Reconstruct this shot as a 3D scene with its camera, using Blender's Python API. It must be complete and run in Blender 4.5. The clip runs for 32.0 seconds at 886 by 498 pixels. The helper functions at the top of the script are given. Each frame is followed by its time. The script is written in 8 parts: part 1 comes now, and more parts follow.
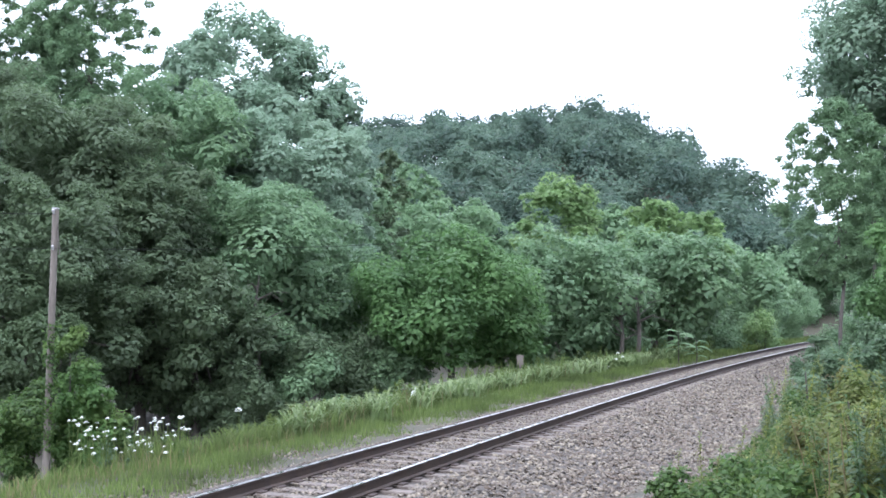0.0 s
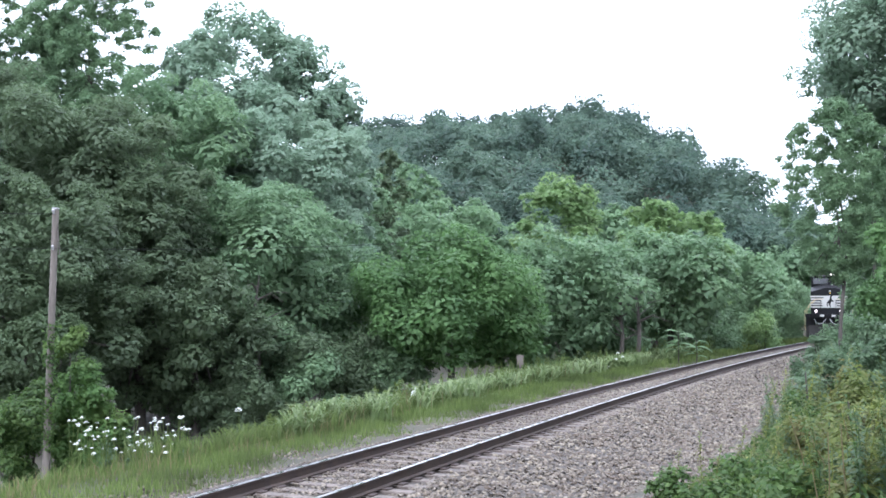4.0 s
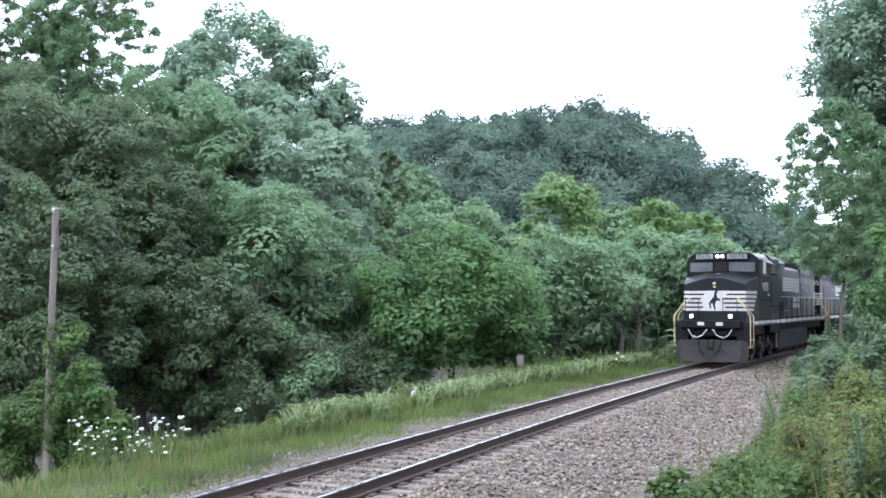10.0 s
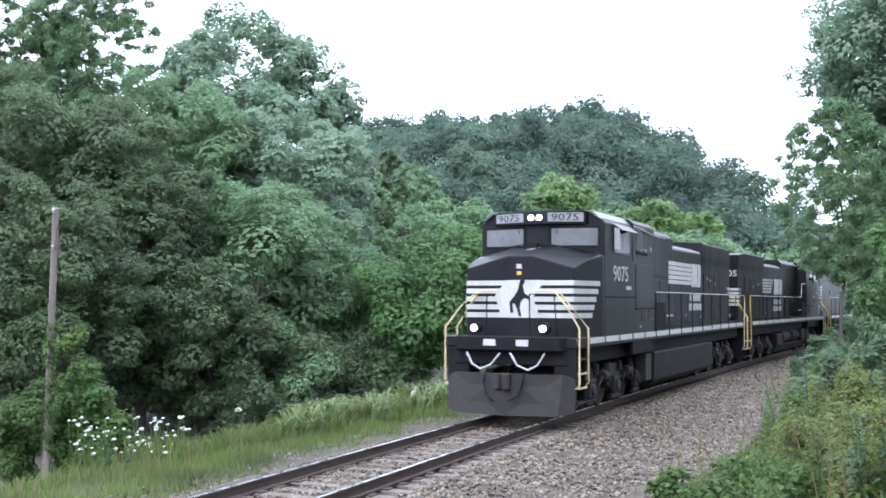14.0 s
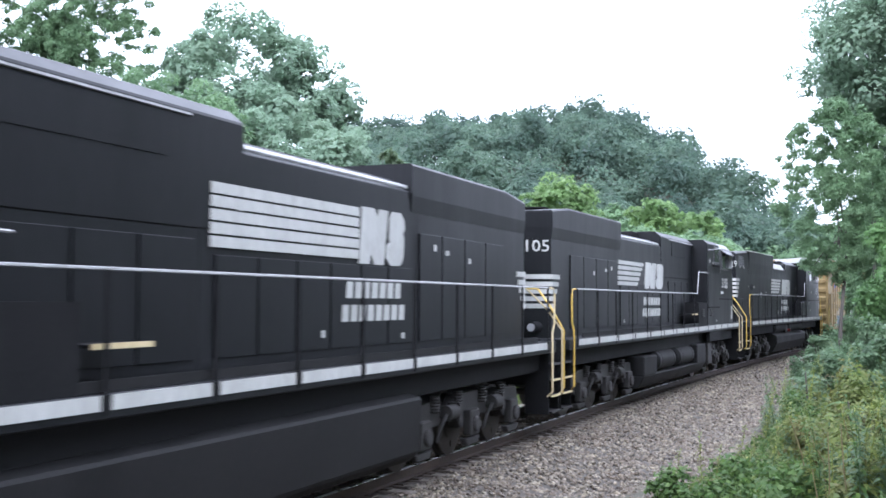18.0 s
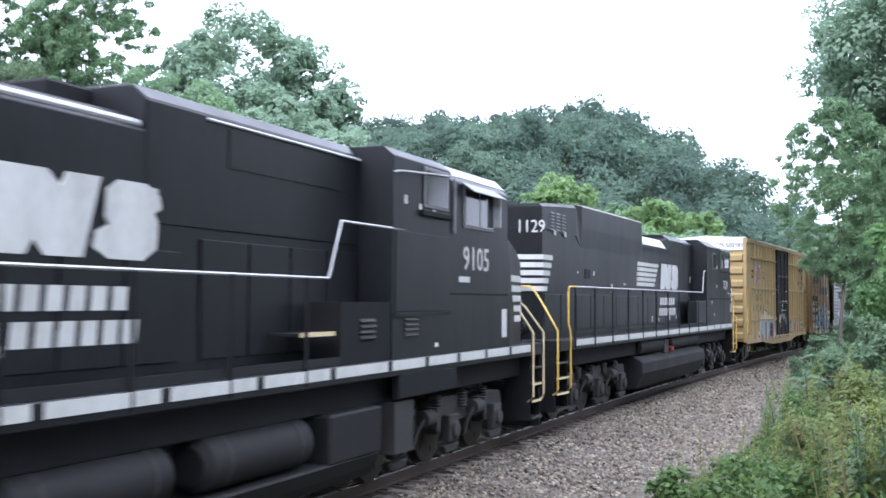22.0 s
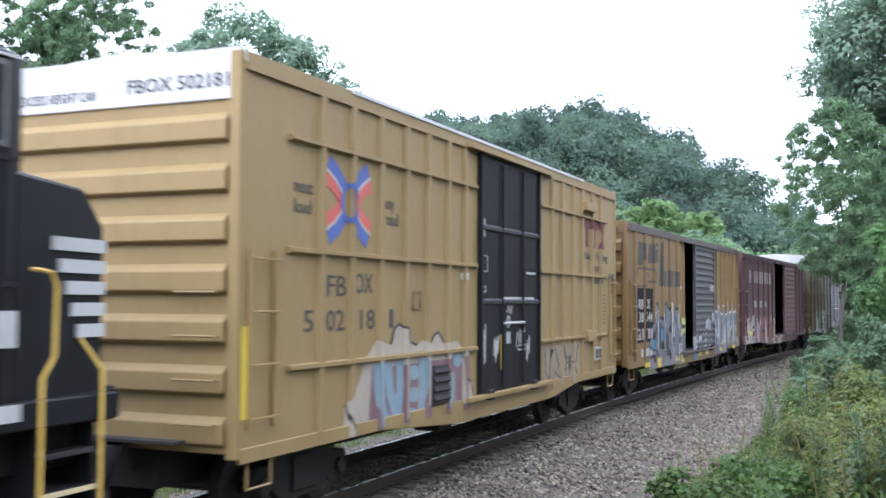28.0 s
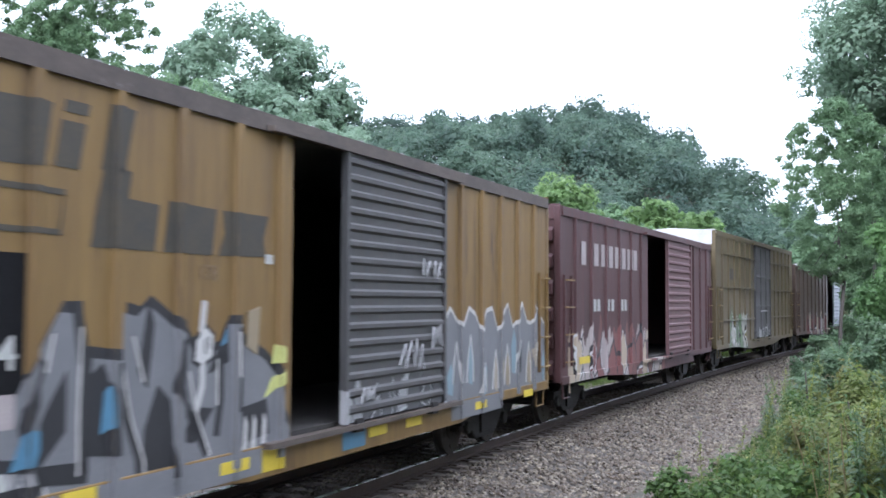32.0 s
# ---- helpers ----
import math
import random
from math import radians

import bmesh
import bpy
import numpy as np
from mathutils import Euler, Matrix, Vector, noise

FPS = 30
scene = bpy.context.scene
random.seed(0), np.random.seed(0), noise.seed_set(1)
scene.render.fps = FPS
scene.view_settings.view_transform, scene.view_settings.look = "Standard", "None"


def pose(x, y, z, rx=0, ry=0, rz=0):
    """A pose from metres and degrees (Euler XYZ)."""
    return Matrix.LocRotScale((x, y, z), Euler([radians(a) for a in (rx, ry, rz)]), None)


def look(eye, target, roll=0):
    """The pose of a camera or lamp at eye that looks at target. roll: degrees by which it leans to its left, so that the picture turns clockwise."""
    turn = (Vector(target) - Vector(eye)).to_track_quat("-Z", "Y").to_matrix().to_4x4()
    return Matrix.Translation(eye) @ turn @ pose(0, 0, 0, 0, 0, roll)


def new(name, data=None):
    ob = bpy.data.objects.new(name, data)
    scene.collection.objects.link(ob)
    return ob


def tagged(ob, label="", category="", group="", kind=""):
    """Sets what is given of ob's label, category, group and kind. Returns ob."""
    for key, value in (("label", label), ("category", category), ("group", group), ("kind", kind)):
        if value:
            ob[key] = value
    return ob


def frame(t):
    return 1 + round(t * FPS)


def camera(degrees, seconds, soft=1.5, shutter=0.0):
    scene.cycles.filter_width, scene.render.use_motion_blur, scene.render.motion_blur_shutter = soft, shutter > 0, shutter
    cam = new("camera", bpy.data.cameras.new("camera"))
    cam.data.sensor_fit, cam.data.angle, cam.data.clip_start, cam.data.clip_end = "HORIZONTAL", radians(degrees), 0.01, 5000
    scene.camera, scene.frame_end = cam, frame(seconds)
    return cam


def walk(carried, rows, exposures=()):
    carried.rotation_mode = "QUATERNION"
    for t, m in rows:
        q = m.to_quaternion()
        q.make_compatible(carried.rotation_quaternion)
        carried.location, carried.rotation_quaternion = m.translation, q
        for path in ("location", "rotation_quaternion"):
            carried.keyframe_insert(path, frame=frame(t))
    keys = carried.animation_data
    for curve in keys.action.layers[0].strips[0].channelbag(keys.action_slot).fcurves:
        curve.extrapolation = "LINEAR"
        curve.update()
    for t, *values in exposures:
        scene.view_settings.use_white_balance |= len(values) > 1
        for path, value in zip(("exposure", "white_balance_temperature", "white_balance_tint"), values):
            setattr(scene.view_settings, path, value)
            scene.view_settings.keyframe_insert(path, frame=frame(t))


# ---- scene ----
cam = camera(45.47, 32.0, soft=1.6, shutter=0.5)
walk(cam, [(0.0, look((0, 0, 2.574), (0, 10, 3.0615), 0.274)), (32.0, look((0, 0, 2.574), (0, 10, 3.0615), 0.274))],
     [(0.0, 0.5, 5650, 19), (14.0, 0.5, 5650, 19), (18.0, 0.75, 5600, 19), (26.0, 0.75, 5600, 19), (29.0, 0.5, 5620, 19), (32.0, 0.5, 5620, 19)])

# ---- overcast daylight ----
world = bpy.data.worlds.new("overcast_sky")
scene.world = world
world.use_nodes = True
wn, wl = world.node_tree.nodes, world.node_tree.links
sky = wn.new("ShaderNodeTexSky")
sky.sky_type, sky.sun_disc = "NISHITA", False
sky.sun_elevation, sky.sun_rotation = radians(36), radians(205)
cloud = wn.new("ShaderNodeMix")
cloud.data_type = "RGBA"
cloud.inputs[0].default_value = 0.9
wl.new(sky.outputs[0], cloud.inputs[6])
# an overcast sky is brightest overhead
up, upz, upr, grey = (wn.new("ShaderNode" + k) for k in ("TexCoord", "SeparateXYZ", "MapRange", "Mix"))
grey.data_type = "RGBA"
wl.new(up.outputs["Generated"], upz.inputs[0])
wl.new(upz.outputs[2], upr.inputs[0])
wl.new(upr.outputs[0], grey.inputs[0])
grey.inputs[6].default_value, grey.inputs[7].default_value = (19.0, 19.8, 20.8, 1), (40.0, 41.5, 43.0, 1)
wl.new(grey.outputs[2], cloud.inputs[7])
wl.new(cloud.outputs[2], wn["Background"].inputs[0])
wn["Background"].inputs[1].default_value = 0.1
sun = new("sun", bpy.data.lights.new("sun", "SUN"))
sun.data.energy, sun.data.angle, sun.data.color = 1.7, radians(30), (1, 0.97, 0.92)
sun.matrix_world = look((-30, -62, 50), (0, 0, 0))

# ---- the track's line: s metres along it, o metres to its camera side ----
LS = np.arange(-140.0, 330.0, 0.5)


def bearing(s):
    c = np.clip(s, -20, 90)
    a = 0.400293 + 0.00166076 * c + 1.08686e-5 * c ** 2 - 1.23586e-7 * c ** 3
    return a + np.where(s > 90, 0.003 * (s - 90), 0) + np.where(s < -20, 0.0012 * (s + 20), 0)


_half = bearing((LS[1:] + LS[:-1]) / 2)
LX = np.concatenate([[0], np.cumsum(np.sin(_half) * 0.5)])
LY = np.concatenate([[0], np.cumsum(np.cos(_half) * 0.5)])
LX += -1.98813 - np.interp(0, LS, LX)
LY += 15.0 - np.interp(0, LS, LY)


def along(s, o=0.0):
    a = bearing(np.asarray(s, float))
    return np.interp(s, LS, LX) + np.cos(a) * o, np.interp(s, LS, LY) - np.sin(a) * o


def line_coords(x, y):
    x, y = np.asarray(x, float), np.asarray(y, float)
    best, s, o = np.full(x.shape, 1e18), np.zeros(x.shape), np.zeros(x.shape)
    for i in range(0, len(LS), 4):
        d = (x - LX[i]) ** 2 + (y - LY[i]) ** 2
        m = d < best
        a = bearing(LS[i])
        dx, dy = x - LX[i], y - LY[i]
        s = np.where(m, LS[i] + dx * np.sin(a) + dy * np.cos(a), s)
        o = np.where(m, dx * np.cos(a) - dy * np.sin(a), o)
        best = np.where(m, d, best)
    return s, o


PROFILE_O = [-400, -60, -22, -14, -8, -5.6, -3.2, -2.3, -1.5, 2.6, 3.5, 4.7, 6.2, 8.0, 10.5, 30, 400]
PROFILE_Z = [-2.0, -2.0, -2.4, -2.1, -1.25, -0.62, -0.42, -0.5, -0.75, -0.75, -0.5, -0.4, 0.2, 0.9, 1.0, 1.4, 2.0]


HILL_X = [-120, -40, -13, 5, 16, 24, 31, 40, 46, 53, 58, 64]
HILL_Z = [12, 19, 25.5, 27, 28, 29.3, 26.5, 19.5, 11.5, 3.0, 0.5, 0]


def hill(x, y):
    rise = np.clip((y - 88) / 95, 0, 1)
    fall = np.clip((520 - y) / 280, 0, 1)
    return np.interp(x, HILL_X, HILL_Z) * rise ** 1.3 * (3 - 2 * rise) * fall ** 0.5 * (0.6 + 0.4 * rise)


def ground_z(x, y):
    s, o = line_coords(x, y)
    return np.interp(o, PROFILE_O, PROFILE_Z) + hill(np.asarray(x, float), np.asarray(y, float))

# ---- builders ----
class Geo:
    """Collects vertices and faces of one part."""

    def __init__(self):
        self.v, self.f = [], []

    def add(self, verts, faces):
        n = len(self.v)
        self.v += [tuple(p) for p in verts]
        self.f += [tuple(i + n for i in f) for f in faces]
        return self

    def box(self, x0, x1, y0, y1, z0, z1):
        v = [(x, y, z) for x in (x0, x1) for y in (y0, y1) for z in (z0, z1)]
        return self.add(v, [(0, 1, 3, 2), (4, 6, 7, 5), (0, 4, 5, 1), (2, 3, 7, 6), (0, 2, 6, 4), (1, 5, 7, 3)])

    def prism(self, pts, a0, a1, axis="x"):
        """A profile swept along an axis: x takes (y, z), y takes (x, z), z takes (x, y)."""
        n = len(pts)
        put = {"x": lambda a, p: (a, p[0], p[1]), "y": lambda a, p: (p[0], a, p[1]), "z": lambda a, p: (p[0], p[1], a)}[axis]
        v = [put(a0, p) for p in pts] + [put(a1, p) for p in pts]
        f = [tuple(range(n))[::-1], tuple(range(n, 2 * n))] + [(i, (i + 1) % n, n + (i + 1) % n, n + i) for i in range(n)]
        return self.add(v, f)

    def loft(self, rings, caps=True):
        n = len(rings[0])
        v = [p for r in rings for p in r]
        f = [(k * n + i, k * n + (i + 1) % n, (k + 1) * n + (i + 1) % n, (k + 1) * n + i) for k in range(len(rings) - 1) for i in range(n)]
        if caps:
            f += [tuple(range(n))[::-1], tuple(range((len(rings) - 1) * n, len(rings) * n))]
        return self.add(v, f)

    def tube(self, pts, r, n=6):
        """A round bar along points; r is one radius or one for each point."""
        pts = [Vector(p) for p in pts]
        rs = r if isinstance(r, (list, tuple)) else [r] * len(pts)
        rings = []
        for i, p in enumerate(pts):
            d = (pts[min(i + 1, len(pts) - 1)] - pts[max(i - 1, 0)]).normalized()
            a = d.orthogonal().normalized() if abs(d.z) > 0.9 else d.cross(Vector((0, 0, 1))).normalized()
            b = d.cross(a)
            rings.append([p + rs[i] * (math.cos(t) * a + math.sin(t) * b) for t in [2 * math.pi * k / n for k in range(n)]])
        return self.loft(rings)

    def cyl(self, p0, p1, r, n=16):
        return self.tube([p0, p1], r, n)

    def mirror_y(self):
        v, f = list(self.v), list(self.f)
        return self.add([(x, -y, z) for x, y, z in v], [g[::-1] for g in f])

    def move(self, m):
        self.v = [tuple(m @ Vector(p)) for p in self.v]
        return self

    def mesh(self, name, material, bevel=0.0, smooth=False):
        me = bpy.data.meshes.new(name)
        me.from_pydata(self.v, [], self.f)
        bm = bmesh.new()
        bm.from_mesh(me)
        bmesh.ops.recalc_face_normals(bm, faces=bm.faces)
        if bevel:
            edges = [e for e in bm.edges if e.is_manifold and e.calc_face_angle(0) > 0.5]
            bmesh.ops.bevel(bm, geom=edges, offset=bevel, segments=1, affect="EDGES", clamp_overlap=True)
        if smooth:
            for f in bm.faces:
                f.smooth = True
            for e in bm.edges:
                if e.is_manifold and e.calc_face_angle(0) > 0.7:
                    e.smooth = False
        bm.to_mesh(me)
        bm.free()
        if material:
            me.materials.append(material)
        return me


def part(name, geo, material, parent=None, label="", bevel=0.0, smooth=False, at=None):
    ob = new(name, geo.mesh(name, material, bevel, smooth) if isinstance(geo, Geo) else geo)
    if parent:
        ob.parent = parent
    if at:
        ob.matrix_basis = at
    return tagged(ob, label)


def big_mesh(name, verts, faces, material):
    """A mesh from arrays of vertices and of equal-sided faces."""
    verts, faces = np.asarray(verts, np.float32), np.asarray(faces, np.int32)
    me = bpy.data.meshes.new(name)
    me.vertices.add(len(verts))
    me.vertices.foreach_set("co", verts.ravel())
    k = faces.shape[1]
    me.loops.add(faces.size)
    me.loops.foreach_set("vertex_index", faces.ravel())
    me.polygons.add(len(faces))
    me.polygons.foreach_set("loop_start", np.arange(0, faces.size, k, dtype=np.int32))
    me.update(calc_edges=True)
    if material:
        me.materials.append(material)
    return me


# ---- materials ----
def nodes_of(name):
    m = bpy.data.materials.new(name)
    m.use_nodes = True
    t = m.node_tree
    return m, t.nodes, t.links, t.nodes["Principled BSDF"]


def surface(name, c1, c2, scale=2.0, fine=30.0, rough=0.7, metal=0.0, bump=0.15, streak=1.0, spot=None, spot_at=0.62, gloss=0.15, rnd=0.0):
    """Two colours mixed by coarse and fine grain, with relief, uneven gloss and, if given, spots of a third colour.
    streak > 1 draws the coarse grain out downwards."""
    m, n, l, b = nodes_of(name)
    tc, mp = n.new("ShaderNodeTexCoord"), n.new("ShaderNodeMapping")
    mp.inputs["Scale"].default_value = (1, 1, 1 / streak)
    l.new(tc.outputs["Object"], mp.inputs[0])
    co, fi = n.new("ShaderNodeTexNoise"), n.new("ShaderNodeTexNoise")
    co.inputs["Scale"].default_value, co.inputs["Detail"].default_value, co.inputs["Roughness"].default_value = scale, 5, 0.65
    fi.inputs["Scale"].default_value, fi.inputs["Detail"].default_value = fine, 3
    l.new(mp.outputs[0], co.inputs[0])
    l.new(mp.outputs[0], fi.inputs[0])
    mixf = n.new("ShaderNodeMath")
    mixf.operation = "MULTIPLY_ADD"
    l.new(fi.outputs[0], mixf.inputs[0])
    mixf.inputs[1].default_value = 0.45
    l.new(co.outputs[0], mixf.inputs[2])
    ramp = n.new("ShaderNodeMapRange")
    ramp.inputs[1].default_value, ramp.inputs[2].default_value = 0.52, 0.95
    l.new(mixf.outputs[0], ramp.inputs[0])
    fac = ramp.outputs[0]
    if rnd:
        oi = n.new("ShaderNodeObjectInfo")
        ad = n.new("ShaderNodeMath")
        ad.operation, ad.use_clamp = "MULTIPLY_ADD", True
        l.new(oi.outputs["Random"], ad.inputs[0])
        ad.inputs[1].default_value = rnd
        l.new(fac, ad.inputs[2])
        fac = ad.outputs[0]
    mx = n.new("ShaderNodeMix")
    mx.data_type = "RGBA"
    mx.inputs[6].default_value, mx.inputs[7].default_value = (*c1, 1), (*c2, 1)
    l.new(fac, mx.inputs[0])
    out = mx.outputs[2]
    if spot:
        sp = n.new("ShaderNodeTexNoise")
        sp.inputs["Scale"].default_value, sp.inputs["Detail"].default_value, sp.inputs["Roughness"].default_value = scale * 2.3, 6, 0.75
        l.new(mp.outputs[0], sp.inputs[0])
        sr = n.new("ShaderNodeMapRange")
        sr.inputs[1].default_value, sr.inputs[2].default_value = spot_at, spot_at + 0.1
        l.new(sp.outputs[0], sr.inputs[0])
        m2 = n.new("ShaderNodeMix")
        m2.data_type = "RGBA"
        l.new(sr.outputs[0], m2.inputs[0])
        l.new(out, m2.inputs[6])
        m2.inputs[7].default_value = (*spot, 1)
        out = m2.outputs[2]
    if spot and streak >= 9:
        # run-down stains, long and narrow, under broader patches
        ms, sk, big = n.new("ShaderNodeMapping"), n.new("ShaderNodeTexNoise"), n.new("ShaderNodeTexNoise")
        ms.inputs["Scale"].default_value = (5.5, 5.5, 0.22)
        l.new(tc.outputs["Object"], ms.inputs[0])
        l.new(ms.outputs[0], sk.inputs[0])
        sk.inputs["Scale"].default_value, sk.inputs["Detail"].default_value, sk.inputs["Roughness"].default_value = 1.3, 5, 0.7
        l.new(tc.outputs["Object"], big.inputs[0])
        big.inputs["Scale"].default_value, big.inputs["Detail"].default_value = 0.55, 4
        k1, k2, k3 = n.new("ShaderNodeMapRange"), n.new("ShaderNodeMapRange"), n.new("ShaderNodeMath")
        k1.inputs[1].default_value, k1.inputs[2].default_value = 0.47, 0.72
        k2.inputs[1].default_value, k2.inputs[2].default_value, k2.inputs[3].default_value, k2.inputs[4].default_value = 0.35, 0.68, 0.2, 1.0
        k3.operation = "MULTIPLY"
        l.new(sk.outputs[0], k1.inputs[0])
        l.new(big.outputs[0], k2.inputs[0])
        l.new(k1.outputs[0], k3.inputs[0])
        l.new(k2.outputs[0], k3.inputs[1])
        m3 = n.new("ShaderNodeMix")
        m3.data_type = "RGBA"
        l.new(k3.outputs[0], m3.inputs[0])
        l.new(out, m3.inputs[6])
        m3.inputs[7].default_value = (*(0.8 * v for v in spot), 1)
        out = m3.outputs[2]
    l.new(out, b.inputs["Base Color"])
    rr = n.new("ShaderNodeMapRange")
    rr.inputs[3].default_value, rr.inputs[4].default_value = max(0.05, rough - gloss), min(1, rough + gloss)
    l.new(co.outputs[0], rr.inputs[0])
    l.new(rr.outputs[0], b.inputs["Roughness"])
    b.inputs["Metallic"].default_value = metal
    bp = n.new("ShaderNodeBump")
    bp.inputs["Strength"].default_value, bp.inputs["Distance"].default_value = bump, 0.02
    l.new(mixf.outputs[0], bp.inputs["Height"])
    l.new(bp.outputs[0], b.inputs["Normal"])
    return m


def foliage(name, c1, c2, c3, scale=0.35, through_light=0.55):
    """Leaves that differ one by one and in patches, and let some light through."""
    m, n, l, b = nodes_of(name)
    geo, tc, co = n.new("ShaderNodeNewGeometry"), n.new("ShaderNodeTexCoord"), n.new("ShaderNodeTexNoise")
    co.inputs["Scale"].default_value, co.inputs["Detail"].default_value = scale, 3
    l.new(tc.outputs["Object"], co.inputs[0])
    a, c = n.new("ShaderNodeMix"), n.new("ShaderNodeMix")
    a.data_type = c.data_type = "RGBA"
    a.inputs[6].default_value, a.inputs[7].default_value = (*c1, 1), (*c2, 1)
    l.new(geo.outputs["Random Per Island"], a.inputs[0])
    mr = n.new("ShaderNodeMapRange")
    mr.inputs[1].default_value, mr.inputs[2].default_value = 0.42, 0.68
    l.new(co.outputs[0], mr.inputs[0])
    l.new(mr.outputs[0], c.inputs[0])
    l.new(a.outputs[2], c.inputs[6])
    c.inputs[7].default_value = (*c3, 1)
    l.new(c.outputs[2], b.inputs["Base Color"])
    b.inputs["Roughness"].default_value = 0.55
    b.inputs["Specular IOR Level"].default_value = 0.3
    tr, ms = n.new("ShaderNodeBsdfTranslucent"), n.new("ShaderNodeMixShader")
    l.new(c.outputs[2], tr.inputs[0])
    ms.inputs[0].default_value = through_light
    l.new(b.outputs[0], ms.inputs[1])
    l.new(tr.outputs[0], ms.inputs[2])
    l.new(ms.outputs[0], n["Material Output"].inputs[0])
    return m


def glow(name, colour, strength):
    m, n, l, b = nodes_of(name)
    b.inputs["Base Color"].default_value = (*colour, 1)
    b.inputs["Emission Color"].default_value = (*colour, 1)
    b.inputs["Emission Strength"].default_value = strength
    return m


SOIL = surface("soil", (0.03, 0.028, 0.018), (0.06, 0.055, 0.03), 0.8, 25, 0.95, 0, 0.6, spot=(0.035, 0.05, 0.018))
BALLAST = surface("ballast_bed", (0.027, 0.022, 0.017), (0.058, 0.048, 0.037), 6, 28, 0.95, 0, 1.0, spot=(0.05, 0.043, 0.038))
RAIL = surface("rusty_rail", (0.03, 0.021, 0.018), (0.066, 0.045, 0.033), 4, 60, 0.75, 0.2, 0.2)
RAILTOP = surface("worn_rail_head", (0.45, 0.45, 0.46), (0.6, 0.6, 0.6), 3, 80, 0.28, 1.0, 0.05)
TIE = surface("weathered_tie", (0.045, 0.037, 0.03), (0.13, 0.108, 0.09), 3, 40, 0.9, 0, 0.6, rnd=0.4)
BARK = surface("bark", (0.04, 0.035, 0.03), (0.1, 0.09, 0.075), 3, 30, 0.95, 0, 0.8, streak=4)
POLEWOOD = surface("grey_pole_wood", (0.075, 0.064, 0.052), (0.165, 0.147, 0.125), 5, 60, 0.9, 0, 0.5, streak=12)
LEAF_DARK = foliage("dark_leaves", (0.085, 0.13, 0.066), (0.125, 0.178, 0.088), (0.078, 0.112, 0.062))
# lighter and greyer than real leaves: pale haze is put into the colour
LEAF_SYC = foliage("hazy_sycamore_leaves", (0.2, 0.292, 0.197), (0.285, 0.38, 0.268), (0.17, 0.25, 0.17))
LEAF_MID = foliage("green_leaves", (0.135, 0.222, 0.115), (0.205, 0.31, 0.16), (0.115, 0.192, 0.1))
LEAF_LIGHT = foliage("light_leaves", (0.085, 0.17, 0.055), (0.14, 0.25, 0.085), (0.065, 0.13, 0.047))
LEAF_PALE = foliage("pale_leaves", (0.15, 0.24, 0.088), (0.22, 0.325, 0.125), (0.11, 0.19, 0.07))
# the hill's bluish distance haze is mixed into this leaf colour
LEAF_FAR = foliage("hazy_hill_leaves", (0.08, 0.132, 0.092), (0.13, 0.19, 0.128), (0.046, 0.08, 0.062), 0.13)
LEAF_BUSH = foliage("bush_leaves", (0.048, 0.1, 0.026), (0.112, 0.178, 0.047), (0.036, 0.073, 0.024), 0.9)
LEAF_VINE = foliage("vine_leaves", (0.06, 0.13, 0.034), (0.105, 0.19, 0.05), (0.14, 0.2, 0.05), 0.7)
LEAF_BLUE = foliage("grey_green_leaves", (0.07, 0.125, 0.062), (0.15, 0.22, 0.118), (0.055, 0.1, 0.05), 0.9)
LEAF_RED = foliage("turning_leaves", (0.085, 0.125, 0.032), (0.15, 0.185, 0.048), (0.125, 0.085, 0.034), 1.4)
LEAF_GOLD = foliage("yellowing_leaves", (0.15, 0.19, 0.04), (0.23, 0.26, 0.06), (0.11, 0.15, 0.035), 1.4)
GRASS = foliage("grass_blades", (0.08, 0.125, 0.032), (0.17, 0.225, 0.068), (0.066, 0.094, 0.028), 0.5)
ARCH = foliage("arching_grass", (0.14, 0.2, 0.08), (0.27, 0.34, 0.165), (0.115, 0.165, 0.06), 0.5)
STRAW = foliage("dry_stalks", (0.171, 0.144, 0.072), (0.228, 0.198, 0.108), (0.142, 0.12, 0.06), 0.5)
STONE = foliage("crushed_stone", (0.02, 0.016, 0.012), (0.2, 0.169, 0.122), (0.075, 0.056, 0.039), 3.0, 0.0)
PETAL = surface("white_petals", (0.42, 0.45, 0.38), (0.62, 0.64, 0.58), 20, 80, 0.8, 0, 0.1)

# ---- ground, ballast, track ----
def spaced(lo, hi, dense_lo, dense_hi, step, grow):
    a = list(np.arange(dense_lo, dense_hi + step / 2, step))
    d = step
    while a[-1] < hi:
        d *= grow
        a.append(a[-1] + d)
    d = step
    while a[0] > lo:
        d *= grow
        a.insert(0, a[0] - d)
    return np.array(a)


def grid_faces(nx, ny):
    i = np.arange(nx - 1)[:, None] * ny + np.arange(ny - 1)[None]
    return np.stack([i, i + ny, i + ny + 1, i + 1], -1).reshape(-1, 4)


gx, gy = spaced(-2200, 2200, -30, 60, 0.9, 1.13), spaced(-2200, 2600, -10, 95, 0.9, 1.13)
GX, GY = np.meshgrid(gx, gy, indexing="ij")
GZ = ground_z(GX, GY) + 0.05 * np.sin(GX * 2.1 + GY) * np.sin(GY * 1.7)
ground = new("ground", big_mesh("ground", np.stack([GX, GY, GZ], -1).reshape(-1, 3), grid_faces(len(gx), len(gy)), SOIL))
tagged(ground, "dark earth and leaf litter under weeds and woods", "ground", kind="structure")

